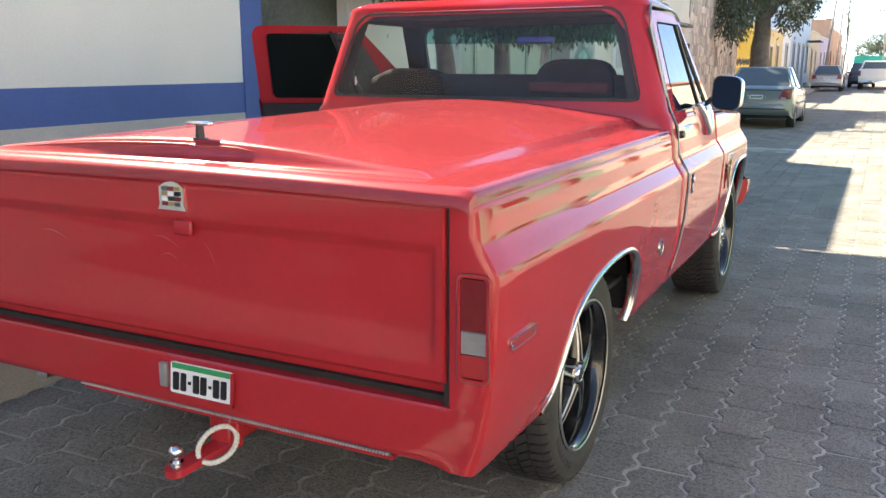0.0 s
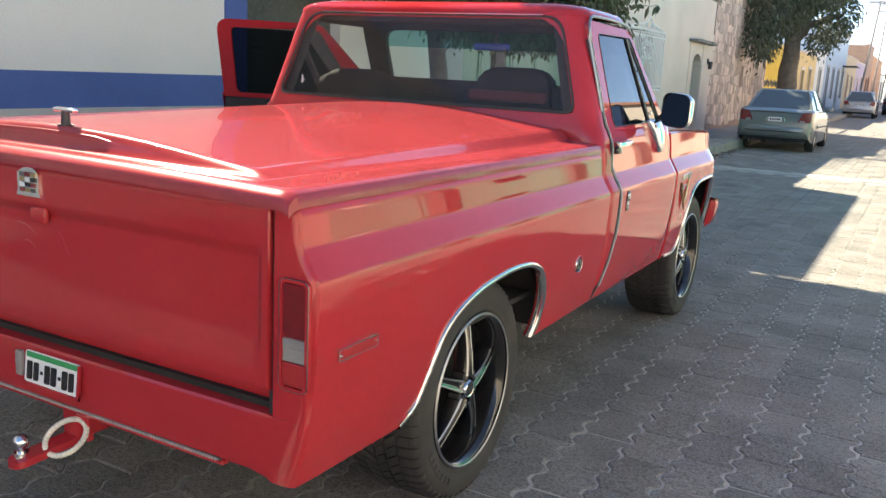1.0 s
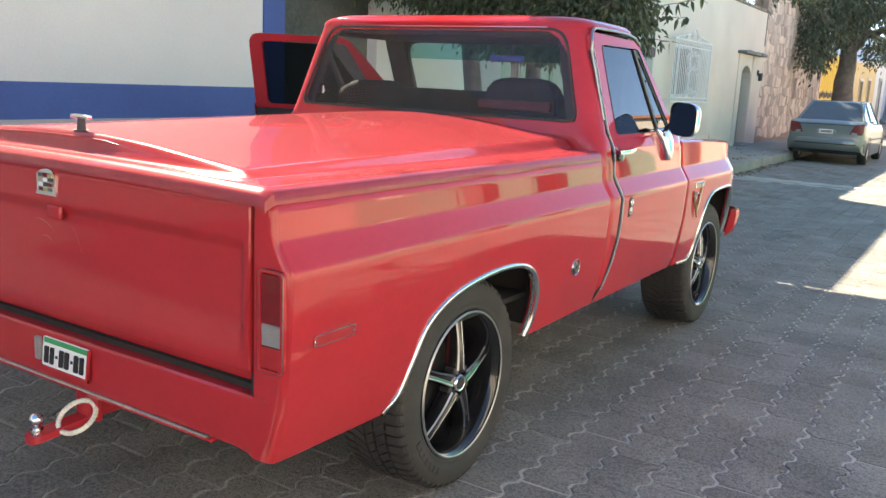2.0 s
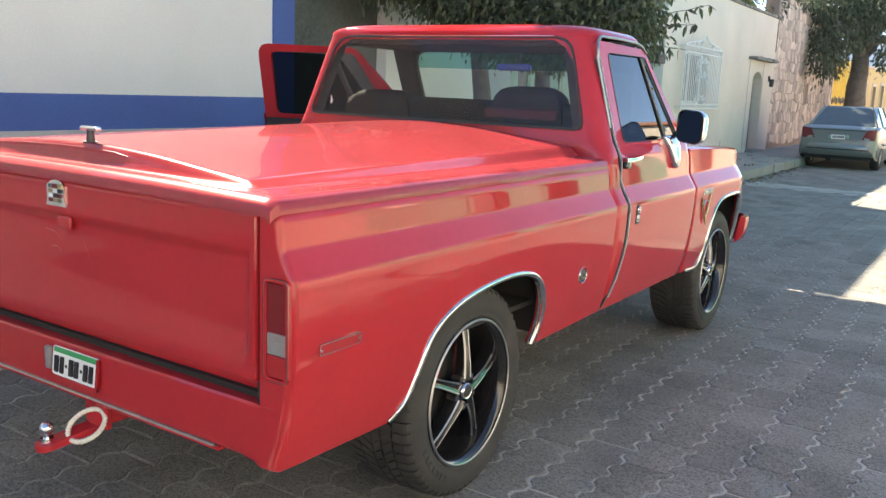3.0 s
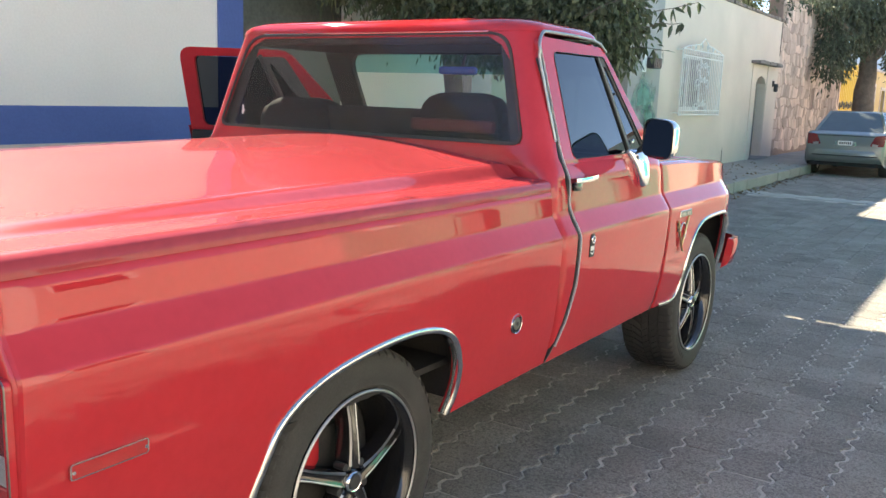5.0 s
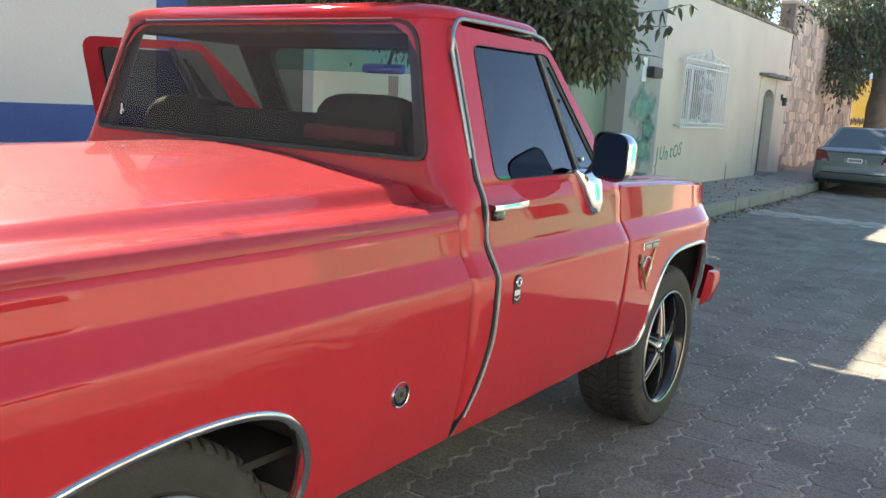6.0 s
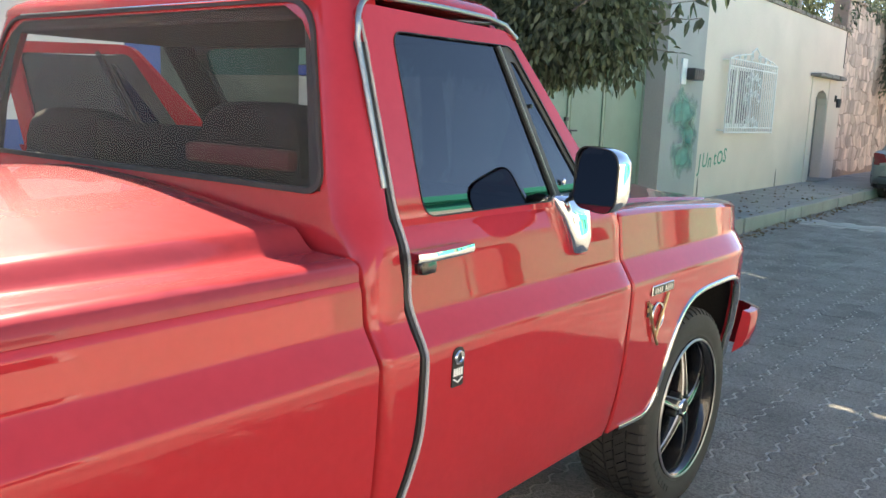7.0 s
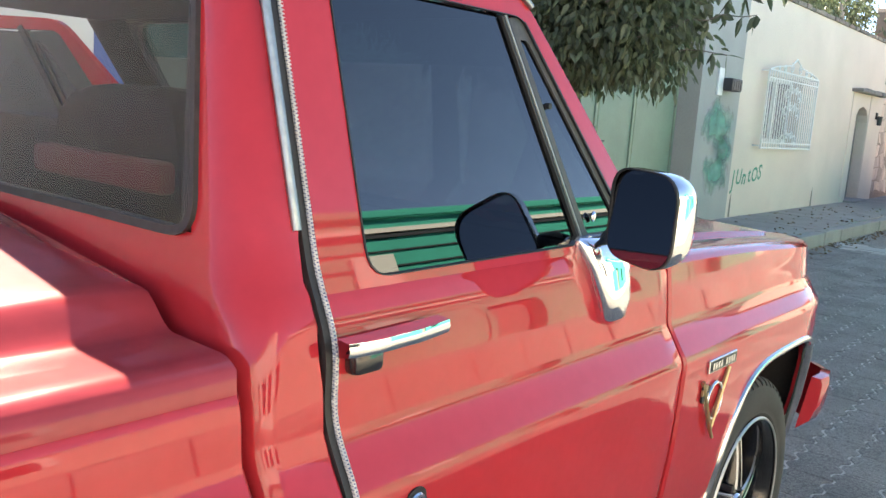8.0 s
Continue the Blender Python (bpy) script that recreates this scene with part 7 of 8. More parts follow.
far_tree("old_street_tree", "old street tree with a thick trunk and drooping grey-green crown", (-2.2, 30.0), 0.37, 3.6,
         [(-2.6, 26.8, 4.0, .9, 1.2, 1.3), (-2.3, 27.8, 5.2, 1.2, 1.4, 1.2), (-1.2, 29.5, 5.8, 1.3, 1.5, 1.1), (-1.0, 30.5, 4.9, .8, 1.0, .8), (-.7, 30.6, 4.0, .6, .7, .7), (-3.3, 28.2, 6.0, 1.4, 1.5, 1.2), (-2.6, 26.0, 3.0, .5, .7, .9), (-2.2, 31.5, 6.8, 1.8, 1.8, 1.2), (-2.9, 26.0, 5.2, .9, 1.2, 1.2), (-1.9, 28.6, 4.5, 1.0, 1.0, .8), (-2.5, 28.4, 3.9, .7, .8, .7), (-1.9, 28.0, 4.1, .7, .8, .7), (-1.3, 28.6, 4.5, .8, .9, .7), (-1.25, 29.6, 3.05, .42, .6, .55), (-0.95, 30.2, 3.5, .55, .7, .6), (-2.35, 28.9, 3.55, .6, .5, .5), (-2.75, 28.6, 2.9, .4, .6, .6)], 1700, 0.135, 31, M_LEAF2, 0.02)
far_tree("garden_tree", "bright garden tree behind the cream house", (-5.5, 19.5), 0.18, 3.2,
         [(-5.3, 18.6, 4.6, 1.2, 1.4, 1.0), (-5.0, 20.5, 4.8, 1.2, 1.5, 1.0), (-5.4, 16.8, 4.4, 1.0, 1.2, .8), (-6.0, 21.8, 4.6, 1.2, 1.5, 1.0), (-5.2, 22.6, 4.4, 1.0, 1.2, .9), (-5.0, 17.8, 4.0, .9, 1.2, .7), (-4.8, 19.8, 4.1, .9, 1.2, .7), (-4.9, 21.6, 4.0, .9, 1.2, .7), (-4.6, 22.6, 4.3, .7, .9, .7), (-4.8, 23.8, 4.7, .8, 1.0, .7), (-5.2, 25.0, 5.0, .9, 1.1, .8)], 1500, 0.12, 41, M_LEAF)
far_tree("far_tree", "tree behind the wall at the street's far end", (1.2, 132.0), 0.3, 3.2,
         [(0.8, 132, 4.6, 1.9, 2, 1.4), (2.4, 133, 4.4, 2.0, 2, 1.4), (-0.6, 133, 3.6, 1.6, 2, 1.2)], 700, 0.22, 51, M_LEAF2)
far_tree("cypress_tree", "slim dark cypress beyond the far houses", (-3.2, 128.0), 0.16, 5.5,
         [(-3.1, 128, 6.0 + 0.9 * k, 0.55 - 0.05 * k, 0.55 - 0.05 * k, 0.8) for k in range(8)], 260, 0.2, 61, M_LEAF2)


def shrub():
    S = tagged(new("wall_creeper"), "creeper hanging over the stone wall top", "plant")
    rng = np.random.default_rng(61)
    P, D = crown([(-3.15, 23.2, 4.35, .4, .9, .25), (-3.1, 25.0, 4.4, .4, 1.0, .3), (-3.05, 26.8, 4.3, .4, .9, .4), (-3.3, 22.2, 4.0, .3, .4, .5)], 900, rng, 0.8)
    leaves_mesh("foliage", P, D, 0.13, 0.05, 6, M_LEAF2, S)


shrub()


def leaf_litter():
    S = tagged(new("leaf_litter"), "dry leaves lying along the kerb", "leaves", kind="stuff")
    rng = np.random.default_rng(71)
    n = 900
    y = rng.uniform(2.0, 19.0, n)
    x = np.where(rng.random(n) < 0.6, KERB + 0.03 + np.abs(rng.normal(0, 0.12, n)), rng.uniform(FACE + 0.05, KERB - 0.02, n))
    z = np.where(x > KERB, ROAD + 0.008, 0.162)
    d = np.stack([rng.normal(size=n), rng.normal(size=n), np.full(n, 0.12)], axis=1)
    leaves_mesh("dry_leaf", np.stack([x, y, z + 0.004], axis=1), d, 0.055, 0.026, 72, M_DRYLEAF, S)


leaf_litter()


# ---- parked cars ----
def wheel_simple(parent, x, y, r, w):
    W = new("wheel")
    W.parent = parent
    bm = bmesh.new()
    prof = [(-w / 2, r * 0.62), (-w / 2, r * 0.93), (-w / 2 + 0.02, r), (w / 2 - 0.02, r), (w / 2, r * 0.93), (w / 2, r * 0.62)]
    rows = [[(x + d, y + q * math.cos(a), r + q * math.sin(a)) for d, q in prof] for a in np.linspace(0, 2 * math.pi, 25)]
    sheet(bm, rows)
    part("tyre", bm, M_TYRE, W, smooth=50)
    bm = cyl(bmesh.new(), (x - w / 2 + 0.01, y, r), (x + w / 2 - 0.01, y, r), r * 0.63, n=20)
    part("rim", bm, M_MACHINED, W)


def saloon(name, label, at, paint, detail=True, boot=True, width=1.70, length=4.45, height=1.41):
    """A four-door saloon seen from behind; y runs forward from its rear bumper."""
    C = thing(name, label, "car", "parked cars", (at[0], at[1], ROAD))
    hw = width / 2
    # side outline: y, z of belt and lower body, lofted across stations
    st = [(0.00, 0.46, 0.74, 0.86), (0.03, 0.34, 0.93, 0.94), (0.12, 0.26, 0.985, 0.98), (0.45, 0.22, 1.00, 1.0), (0.95, 0.20, 0.99, 1.0), (1.6, 0.19, 0.96, 1.0), (2.4, 0.19, 0.93, 1.0), (3.1, 0.19, 0.90, 1.0), (3.6, 0.20, 0.86, 0.99), (4.1, 0.24, 0.76, 0.95), (4.38, 0.30, 0.66, 0.86), (4.45, 0.40, 0.58, 0.72)]
    bm = bmesh.new()
    rows = []
    for y, zb, zt, k in st:
        w = hw * k
        row = []
        for u in np.linspace(-1, 1, 25):
            a = abs(u)
            if a < 0.55:
                row.append((math.copysign(w * (0.90 * a / 0.55), u) if u else 0.0, y, zt + 0.012 * (1 - (a / 0.55) ** 2)))
            else:
                t = (a - 0.55) / 0.45
                prof = [(0.90, 0.0), (0.955, 0.015), (0.985, 0.06), (1.0, 0.35), (0.995, 0.62), (0.97, 1.0)]
                i = min(4, int(t * 5))
                f = t * 5 - i
                px = prof[i][0] + (prof[i + 1][0] - prof[i][0]) * f
                pz = prof[i][1] + (prof[i + 1][1] - prof[i][1]) * f
                row.append((math.copysign(w * px, u), y, zt + (zb - zt) * pz))
        rows.append(row)
    vs = sheet(bm, rows)
    bm.faces.new(vs[0])
    bm.faces.new(vs[-1][::-1])
    bmesh.ops.recalc_face_normals(bm, faces=bm.faces)
    part("body", bm, paint, C, smooth=45)
    # cabin
    y_r0, y_r1, y_f1, y_f0 = (0.50, 1.02, 2.35, 3.15) if boot else (0.06, 0.45, 2.2, 3.1)
    zr = height
    def ring(y, w, z):
        return [(-w, y, z), (w, y, z)]
    bm = bmesh.new()
    b = 0.985
    P_ = [(-hw * .86, y_r0, b), (hw * .86, y_r0, b), (hw * .90, y_r1 + .3, b - .02), (hw * .90, y_f0 - .4, b - .06), (hw * .84, y_f0, b - .09), (-hw * .84, y_f0, b - .09), (-hw * .90, y_f0 - .4, b - .06), (-hw * .90, y_r1 + .3, b - .02)]
    Q_ = [(-hw * .62, y_r1, zr - .03), (hw * .62, y_r1, zr - .03), (hw * .70, y_r1 + .3, zr - .025), (hw * .70, y_f1 - .2, zr - .03), (hw * .62, y_f1, zr - .05), (-hw * .62, y_f1, zr - .05), (-hw * .70, y_f1 - .2, zr - .03), (-hw * .70, y_r1 + .3, zr - .025)]
    R_ = [(p[0] * .94, y_r1 + .04 + (p[1] - y_r1) * .95, zr - .004) for p in Q_]
    S_ = [(p[0] * .5, y_r1 + .25 + (p[1] - y_r1) * .65, zr + .006) for p in Q_]
    rows = [P_, Q_]
    sheet(bm, rows, closed=True)
    bmesh.ops.recalc_face_normals(bm, faces=bm.faces)
    part("cabin_glass", bm, M_CARGLASS, C, "dark reflecting car windows", smooth=None)
    bm = bmesh.new()
    vs = sheet(bm, [Q_, R_, S_], closed=True)
    bm.faces.new(vs[-1])
    bmesh.ops.recalc_face_normals(bm, faces=bm.faces)
    part("roof", bm, paint, C, smooth=50)
    for i in (0, 1, 2, 3, 4, 5, 6, 7):
        bm = tube(bmesh.new(), [Vector(P_[i]), Vector(P_[i]).lerp(Vector(Q_[i]), .5) + Vector((0.006 * np.sign(P_[i][0]), 0, 0)), Vector(Q_[i])], 0.034 if i in (0, 1, 4, 5) else 0.022, 6)
        part("pillar", bm, paint, C)
    # rear end
    bm = bmesh.new()
    rows = []
    for u in np.linspace(-1, 1, 15):
        x = u * hw * 0.985
        y = -0.055 + 0.16 * abs(u) ** 4
        rows.append([(x, y + 0.09, 0.60), (x, y + 0.02, 0.595), (x, y, 0.56), (x, y + 0.005, 0.42), (x, y + 0.04, 0.33), (x, y + 0.12, 0.30)])
    sheet(bm, rows)
    bmesh.ops.recalc_face_normals(bm, faces=bm.faces)
    part("rear_bumper", bm, paint, C, smooth=50)
    strip = [(u * hw * 0.97, -0.062 + 0.16 * abs(u) ** 4, 0.475) for u in np.linspace(-1, 1, 15)]
    part("bumper_strip", tube(bmesh.new(), strip, 0.013, 6), M_BLACK, C)
    low = [[(u * hw * 0.93, -0.01 + 0.16 * abs(u) ** 4, 0.335), (u * hw * 0.93, 0.03 + 0.16 * abs(u) ** 4, 0.245)] for u in np.linspace(-1, 1, 11)]
    bm = bmesh.new()
    sheet(bm, low)
    part("rear_valance", bm, M_WELL, C)
    for s in (-1, 1):
        L = new("tail_lamp")
        L.parent = C
        out = rounded([(0.50, 0.71), (0.78, 0.70), (0.80, 0.95), (0.60, 0.93)], 0.03, 3)
        bm = plate(bmesh.new(), [(s * p.x, p.y) for p in out], [], lambda u, v, d: (u, -0.022 + d + 0.14 * max(0, abs(u) - 0.55) ** 1.3, v), 0.06)
        part("red_lens", bm, M_LENS_RED, L)
        bm = plate(bmesh.new(), [(s * p[0], p[1]) for p in ((0.55, 0.705), (0.66, 0.69), (0.665, 0.745), (0.545, 0.76))], [], lambda u, v, d: (u, -0.028 + d + 0.14 * max(0, abs(u) - 0.55) ** 1.3, v), 0.02)
        part("clear_lens", bm, M_LENS_WHITE, L, smooth=None)
    N = new("licence_plate")
    N.parent = C
    bm = box(bmesh.new(), -0.15, 0.15, -0.022, -0.010, 0.70, 0.80, 0.004)
    part("plate", bm, M_PLATE, N, smooth=None)
    for k in range(6):
        bm = box(bmesh.new(), -0.115 + k * 0.042, -0.088 + k * 0.042, -0.025, -0.021, 0.725, 0.775)
        part("number_bar", bm, M_INK, N, smooth=None)
    for s in (-1, 1):
        bm = box(bmesh.new(), min(s * .17, s * .22), max(s * .17, s * .22), -0.020, -0.008, 0.70, 0.80, 0.004)
        part("plate_frame", bm, M_ALUDRIP, N, smooth=None)
    # boot edge, mirrors, door lines
    bm = tube(bmesh.new(), [(-hw * .70, 0.015, 0.905), (0, -0.012, 0.915), (hw * .70, 0.015, 0.905)], 0.008, 5)
    part("boot_edge", bm, M_BLACK, C)
    bm = box(bmesh.new(), -hw * .80, hw * .80, 0.05, 4.2, 0.24, 0.40)
    part("floor_pan", bm, M_WELL, C, smooth=None)
    for s in (-1, 1):
        bm = box(bmesh.new(), min(s * hw * .95, s * (hw + .14)), max(s * hw * .95, s * (hw + .14)), y_f0 - .58, y_f0 - .48, 0.93, 1.05, 0.03, 2)
        part("door_mirror", bm, paint if detail else M_CARDARK, C)
        bm = tube(bmesh.new(), [(s * (hw + .001), 0.9, 0.58), (s * (hw + .004), 2.2, 0.57), (s * (hw + .001), 3.3, 0.56)], 0.016, 6)
        part("rub_strip", bm, M_BLACK, C)
        for y in (0.78, 3.42):
            wheel_simple(C, s * (hw - 0.10), y, 0.295, 0.19)
            bm = bmesh.new()
            rows = [[(s * (hw + 0.003), y + q * math.cos(a), 0.30 + q * math.sin(a)) for q in (0.31, 0.345)] for a in np.linspace(-0.1, math.pi + 0.1, 15)]
            sheet(bm, rows)
            part("arch_lip", bm, M_WELL, C, smooth=None)
    return C


saloon("saloon_car", "grey-green saloon car parked at the kerb", (-0.84, 18.95), M_CARGREEN, height=1.45)
saloon("small_car", "silver small car parked at the kerb", (-1.05, 51.5), M_CARSILVER, boot=False, length=3.9, height=1.48)
saloon("dark_car", "dark car standing in the street", (0.55, 62.0), M_CARDARK, boot=False, height=1.65)


def far_pickup():
    C = thing("white_pickup", "white pickup truck standing in the street", "pickup truck", "parked cars", (1.40, 57.0, ROAD))
    bm = bmesh.new()
    rows = []
    for y, k in ((0, .96), (.05, .99), (.2, 1), (2.0, 1), (3.6, 1), (4.9, .97), (5.1, .85)):
        zt = 1.28 if y < 3.6 else 1.16
        rows.append([(-.93 * k, y, zt), (-.95 * k, y, zt - .05), (-.95 * k, y, .75), (-.92 * k, y, .42), (.92 * k, y, .42), (.95 * k, y, .75), (.95 * k, y, zt - .05), (.93 * k, y, zt)])
    vs = sheet(bm, rows, closed=True)
    bm.faces.new(vs[0])
    bm.faces.new(vs[-1][::-1])
    bmesh.ops.recalc_face_normals(bm, faces=bm.faces)
    part("body", bm, M_CARWHITE, C, smooth=40)
    bm = bmesh.new()
    P_ = [(-.86, 1.9, 1.26), (.86, 1.9, 1.26), (.86, 3.9, 1.15), (-.86, 3.9, 1.15)]
    Q_ = [(-.70, 2.05, 1.70), (.70, 2.05, 1.70), (.68, 3.3, 1.70), (-.68, 3.3, 1.70)]
    sheet(bm, [P_, Q_], closed=True)
    bmesh.ops.recalc_face_normals(bm, faces=bm.faces)
    part("cabin_glass", bm, M_CARGLASS, C, smooth=None)
    bm = box(bmesh.new(), -.72, .72, 2.03, 3.35, 1.69, 1.78, .04, 2)
    part("roof", bm, M_CARWHITE, C)
    for i in range(4):
        bm = tube(bmesh.new(), [P_[i], Q_[i]], 0.05, 6)
        part("pillar", bm, M_CARWHITE, C)
    for s in (-1, 1):
        bm = box(bmesh.new(), min(s * .82, s * .95), max(s * .82, s * .95), -.02, .06, .84, 1.16, .02)
        part("tail_lamp", bm, M_LENS_RED, C)
        for y in (1.0, 4.2):
            wheel_simple(C, s * .82, y, .36, .24)
    bm = box(bmesh.new(), -.78, .78, -.012, .03, .64, 1.26, .02)
    part("tailgate", bm, M_CARWHITE, C)
    bm = box(bmesh.new(), -.90, .90, -.12, -.01, .42, .56, .03, 2)
    part("rear_bumper", bm, M_CHROME, C)
    bm = box(bmesh.new(), -.16, .16, -.125, -.115, .45, .54)
    part("licence_plate", bm, M_PLATE, C, smooth=None)


far_pickup()


# ---- poles and cables ----
def pole(x, y, h, lean, label):
    P_ = tagged(new("utility_pole"), label, "pole", "utility poles")
    bm = tube(bmesh.new(), [(x, y, -0.06), (x + lean * .5, y, h * .5), (x + lean, y, h)], 0.1, 10, radii=[.085, .075, .06])
    part("shaft", bm, M_POLE, P_, smooth=60)
    for dz in (0.5, 1.1):
        bm = box(bmesh.new(), x + lean - .8, x + lean + .8, y - .05, y + .05, h - dz, h - dz + .1)
        part("crossarm", bm, M_POLE, P_, smooth=None)
    for k in (-.7, -.3, .3, .7):
        bm = cyl(bmesh.new(), (x + lean + k, y, h - .4), (x + lean + k, y, h - .25), .05, n=8)
        part("insulator", bm, M_DARKMETAL, P_)


pole(-1.95, 64.0, 8.5, 0.6, "weathered utility pole leaning over the street")
pole(-1.85, 78.0, 9.0, 0.3, "wooden utility pole along the pavement")
pole(1.75, 95.0, 7.2, -0.1, "wooden utility pole on the far side")
pole(-2.0, 110.0, 9.0, 0.0, "wooden utility pole far along the street")
pole(-4.2, 21.6, 6.5, 0.0, "thin service mast behind the cream house")
for i, (a, b) in enumerate((((-4.2, 21.6, 6.2), (-1.4, 64, 8.0)), ((-4.2, 21.6, 5.6), (-1.3, 64, 7.4)), ((-1.35, 64, 8.1), (-1.55, 78, 8.5)), ((-1.35, 64, 7.5), (1.65, 95, 6.7)), ((-4.2, 21.6, 5.9), (-3.3, 36, 4.4)), ((-1.5, 78, 8.5), (-2, 110, 8.5)))):
    W = tagged(new("overhead_cable"), "thin black overhead cable", "cable", "overhead cables")
    pts = [Vector(a).lerp(Vector(b), t) + Vector((0, 0, -0.6 * 4 * t * (1 - t))) for t in np.linspace(0, 1, 16)]
    part("wire", tube(bmesh.new(), pts, 0.014, 5), M_WIRE, W)


# ---- stone facing: separate stones on the wall core ----
def stone_facing():
    rng = random.Random(77)
    W = tagged(new("wall_stone"), kind="structure")
    dy, dz = 0.25, 0.29
    ny, nz = int(9.3 / dy), int(4.3 / dz) + 1
    # shaken brick-like courses with slanted ends, tall stones
    grid = {}
    def g(i, j):
        if (i, j) not in grid:
            grid[(i, j)] = (21.95 + i * dy + rng.uniform(-0.08, 0.08) + (0.12 if j % 2 else 0), 0.0 + j * dz + rng.uniform(-0.09, 0.09))
        return grid[(i, j)]
    cells = []
    for j in range(nz):
        for i in range(ny - 1):
            a, b, c, d = g(i, j), g(i + 1, j), g(i + 1, j + 1), g(i, j + 1)
            m1 = ((a[0] + b[0]) / 2 + rng.uniform(-.04, .04), (a[1] + b[1]) / 2 + rng.uniform(-.05, .05))
            cells.append([a, b, c, d] if rng.random() < 0.5 else [a, m1, b, c, d] if rng.random() < .5 else [a, b, ((b[0] + c[0]) / 2 + .03, (b[1] + c[1]) / 2), c, d])
    rest_v, rest_f = [], []
    made = 0
    for n, poly in enumerate(cells):
        cy = sum(p[0] for p in poly) / len(poly)
        cz = sum(p[1] for p in poly) / len(poly)
        if cz > 4.28 or cz < 0.2:
            continue
        if 26.2 < cy < 26.9 and 1.35 < cz < 2.1:
            continue
        k1, k2 = 0.945, 0.86
        h = 0.014 + 0.018 * rng.random()
        loops = []
        for k, x in ((0.965, FACE - 0.05), (k1, FACE - 0.05 + h * 0.7), (k2, FACE - 0.05 + h)):
            loops.append([(x, cy + (p[0] - cy) * k, cz + (p[1] - cz) * k) for p in poly])
        m = len(poly)
        if cz < 3.3 and cy < 28.5 and made < 300:
            me = bpy.data.meshes.new("stone")
            v = [p for l in loops for p in l]
            f = [tuple(2 * m + i for i in range(m))] + [(l * m + i, l * m + (i + 1) % m, (l + 1) * m + (i + 1) % m, (l + 1) * m + i) for l in range(2) for i in range(m)]
            me.from_pydata(v, [], f)
            me.materials.append(M_STONE)
            ob = new("stone", me)
            ob.parent = W
            made += 1
        else:
            b = len(rest_v)
            rest_v += [p for l in loops for p in l]
            rest_f += [tuple(b + 2 * m + i for i in range(m))] + [(b + l * m + i, b + l * m + (i + 1) % m, b + (l + 1) * m + (i + 1) % m, b + (l + 1) * m + i) for l in range(2) for i in range(m)]
    me = bpy.data.meshes.new("upper_stones")
    me.from_pydata(rest_v, [], rest_f)
    me.materials.append(M_STONE_I)
    ob = new("upper_stones", me)
    ob.parent = W
    tagged(ob, kind="stuff")
    bm = boxes((FACE - 0.06, FACE - 0.02, 26.25, 26.35, 1.35, 2.15), (FACE - 0.06, FACE - 0.02, 26.8, 26.9, 1.35, 2.15), (FACE - 0.06, FACE - 0.02, 26.35, 26.8, 2.05, 2.15))
    part("niche_frame", bm, M_STONE, W, smooth=None)
    bm = bmesh.new()
    rr = random.Random(5)
    y = 21.9
    while y < 31.2:
        l = rr.uniform(.3, .5)
        box(bm, FACE - .42, FACE + .02 + rr.uniform(-.02, .02), y, min(y + l, 31.2) - .015, 4.352, 4.43 + rr.uniform(-.02, .03), .015)
        y += l
    part("coping", bm, M_STONE_I, W, smooth=None)


stone_facing()


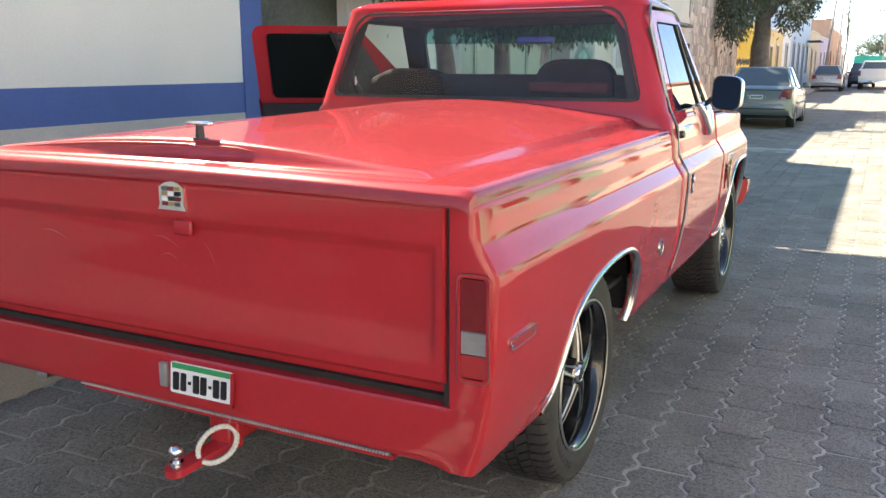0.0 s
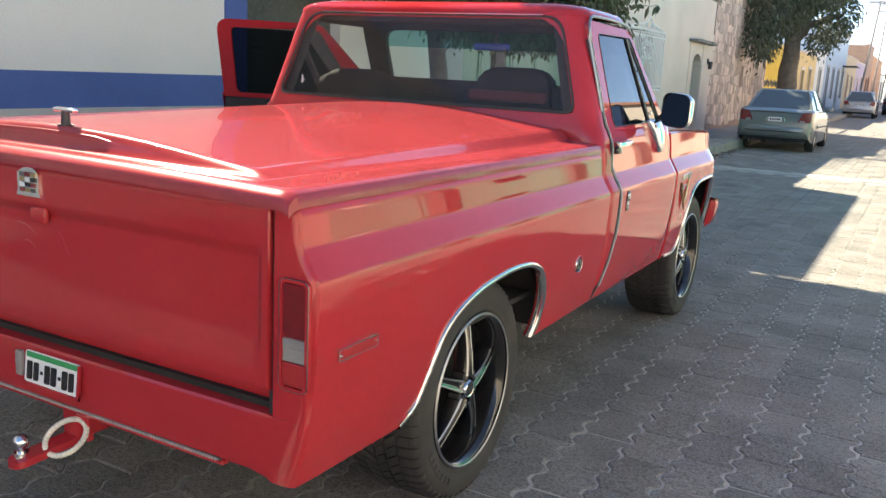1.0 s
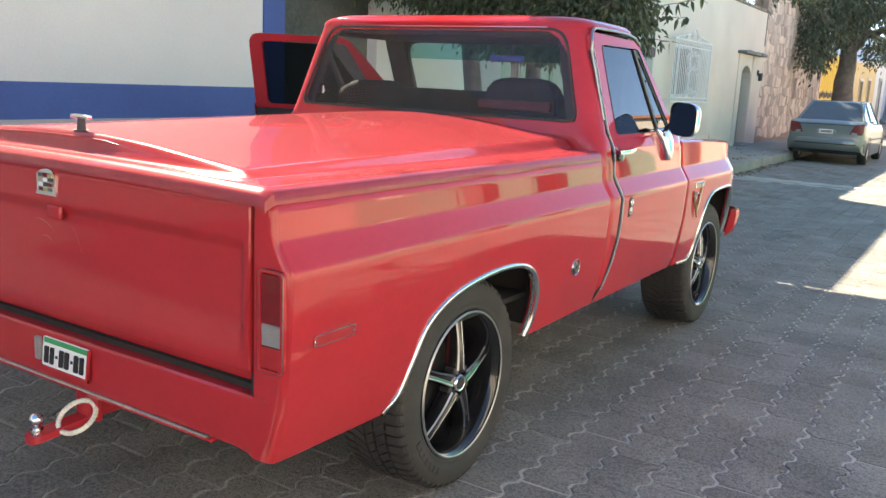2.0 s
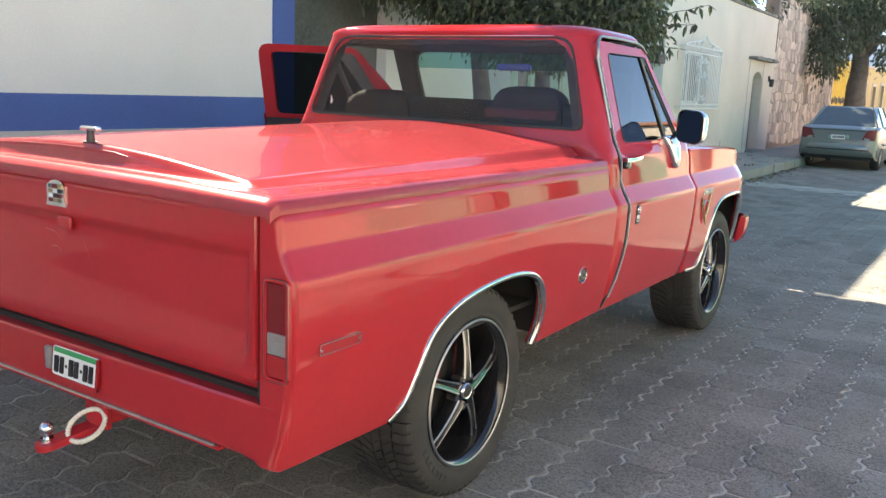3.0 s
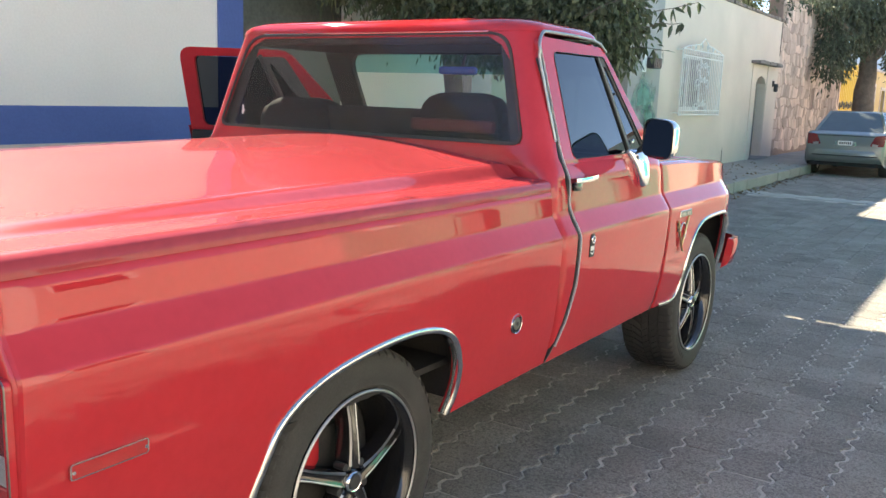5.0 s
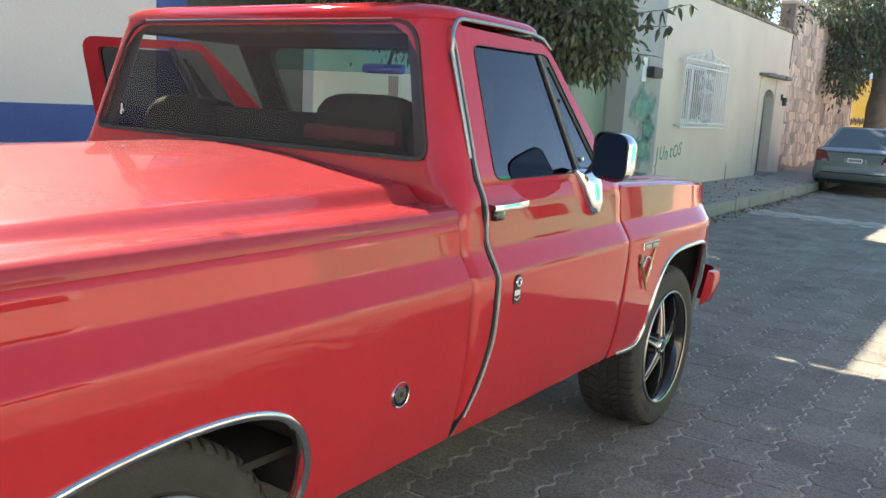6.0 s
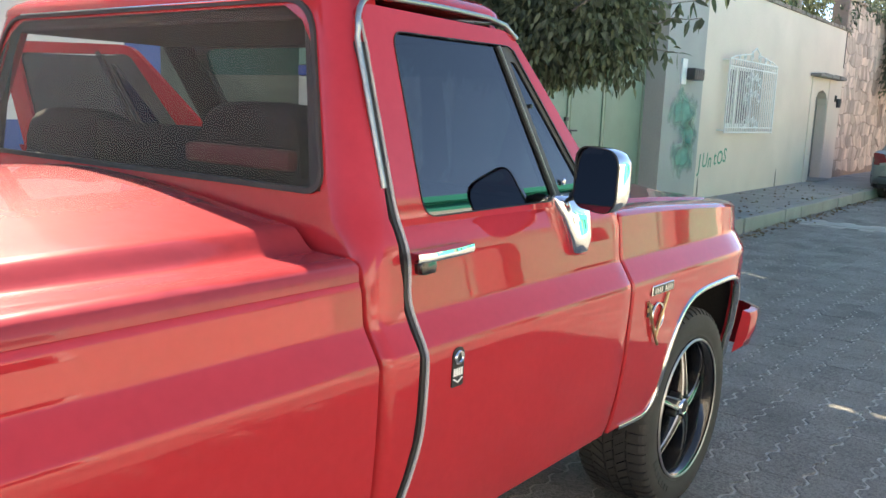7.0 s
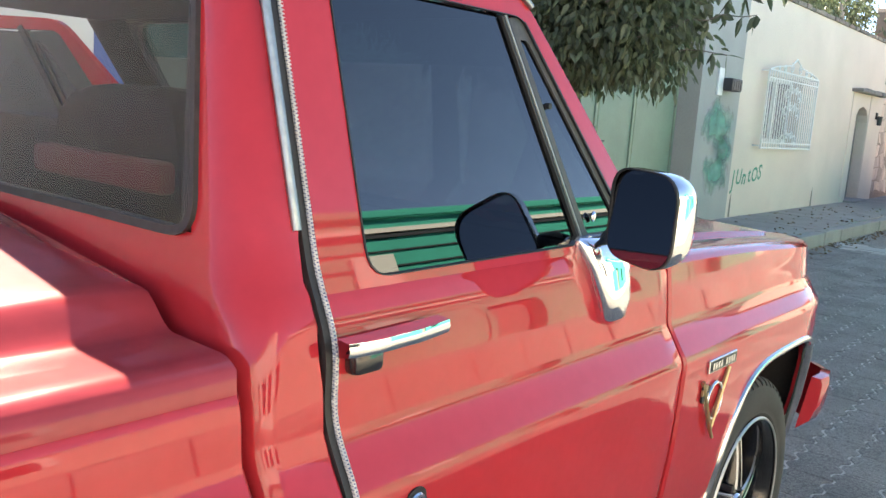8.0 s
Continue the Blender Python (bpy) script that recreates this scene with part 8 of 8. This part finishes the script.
# ---- block paving ----
def paving():
    pitch_x, pitch_y, amp, gap = 0.208, 0.300, 0.0150, 0.0056
    rng = random.Random(101)
    root = tagged(new("block_paving"), kind="structure")
    def wave(u):
        c = math.cos(4 * math.pi * u)
        return max(-1.0, min(1.0, 1.7 * c))
    # outline of one block: both long sides run in the same zigzag, two teeth to a block
    us = [0.007 + 0.986 * k / 16 for k in range(17)]
    half = pitch_x / 2
    right = [(half + amp * wave(u) - gap, (u - 0.5) * pitch_y) for u in us]
    left = [(-half + amp * wave(u) + gap, (u - 0.5) * pitch_y) for u in us][::-1]
    outline = right + left
    m = len(outline)
    def block_data():
        loops = [[(x, y, -0.03) for x, y in outline], [(x, y, -0.004) for x, y in outline], [(x * (1 - 0.006 / half), y * (1 - 0.006 / (pitch_y / 2)), 0.0) for x, y in outline]]
        v = [p for l in loops for p in l]
        f = [tuple(2 * m + i for i in range(m))] + [(l * m + i, l * m + (i + 1) % m, (l + 1) * m + (i + 1) % m, (l + 1) * m + i) for l in (1,) for i in range(m)] + [(i, (i + 1) % m, m + (i + 1) % m, m + i) for i in range(m)]
        return v, f
    v, f = block_data()
    me = bpy.data.meshes.new("paver")
    me.from_pydata(v, [], f)
    me.materials.append(M_PAVER)
    bv = np.array(v)
    thin = list(range(0, 17, 2)) + list(range(17, 34, 2))
    lv = np.array([(outline[i][0], outline[i][1], z) for z in (-0.02, 0.0) for i in thin])
    lv[:, 0] *= 1.035
    lv[:, 1] *= 1.010
    lm = len(thin)
    lf = [tuple(lm + i for i in range(lm))] + [(i, (i + 1) % lm, lm + (i + 1) % lm, lm + i) for i in range(lm)]
    V, F, nv = [], [], 0
    made = 0
    cols = int(6.8 / pitch_x)
    for c in range(cols):
        x = -1.6 + half + c * pitch_x
        r = 0
        y = -7.0 + (0.5 * pitch_y if c % 2 else 0)
        while y < 75:
            y += pitch_y
            if 13.2 < y < 13.9:
                continue
            dz = ROAD + rng.uniform(-0.002, 0.002)
            tx, ty = rng.uniform(-0.009, 0.009), rng.uniform(-0.007, 0.007)
            near = 0.95 < x < 2.75 and 0.2 < y < 7.6
            jx, jy = rng.uniform(-0.002, 0.002), rng.uniform(-0.004, 0.004)
            if near and made < 300:
                ob = new("paver", me)
                ob.parent = root
                ob.matrix_local = Matrix.Translation((x + jx, y + jy, dz)) @ Euler((ty, tx, rng.uniform(-0.012, 0.012))).to_matrix().to_4x4()
                made += 1
                continue
            src, sf = (bv, f) if -3.5 < y < 13 else (lv, lf)
            p = src.copy()
            p[:, 2] += dz + p[:, 0] * -tx + p[:, 1] * ty
            p[:, 0] += x + jx
            p[:, 1] += y + jy
            V.append(p)
            F += [tuple(nv + i for i in q) for q in sf]
            nv += len(p)
    rest = bpy.data.meshes.new("paver_field")
    rest.from_pydata(np.concatenate(V).tolist(), [], F)
    rest.materials.append(M_PAVER_I)
    ob = new("paver_field", rest)
    ob.parent = root
    tagged(ob, kind="stuff")


paving()
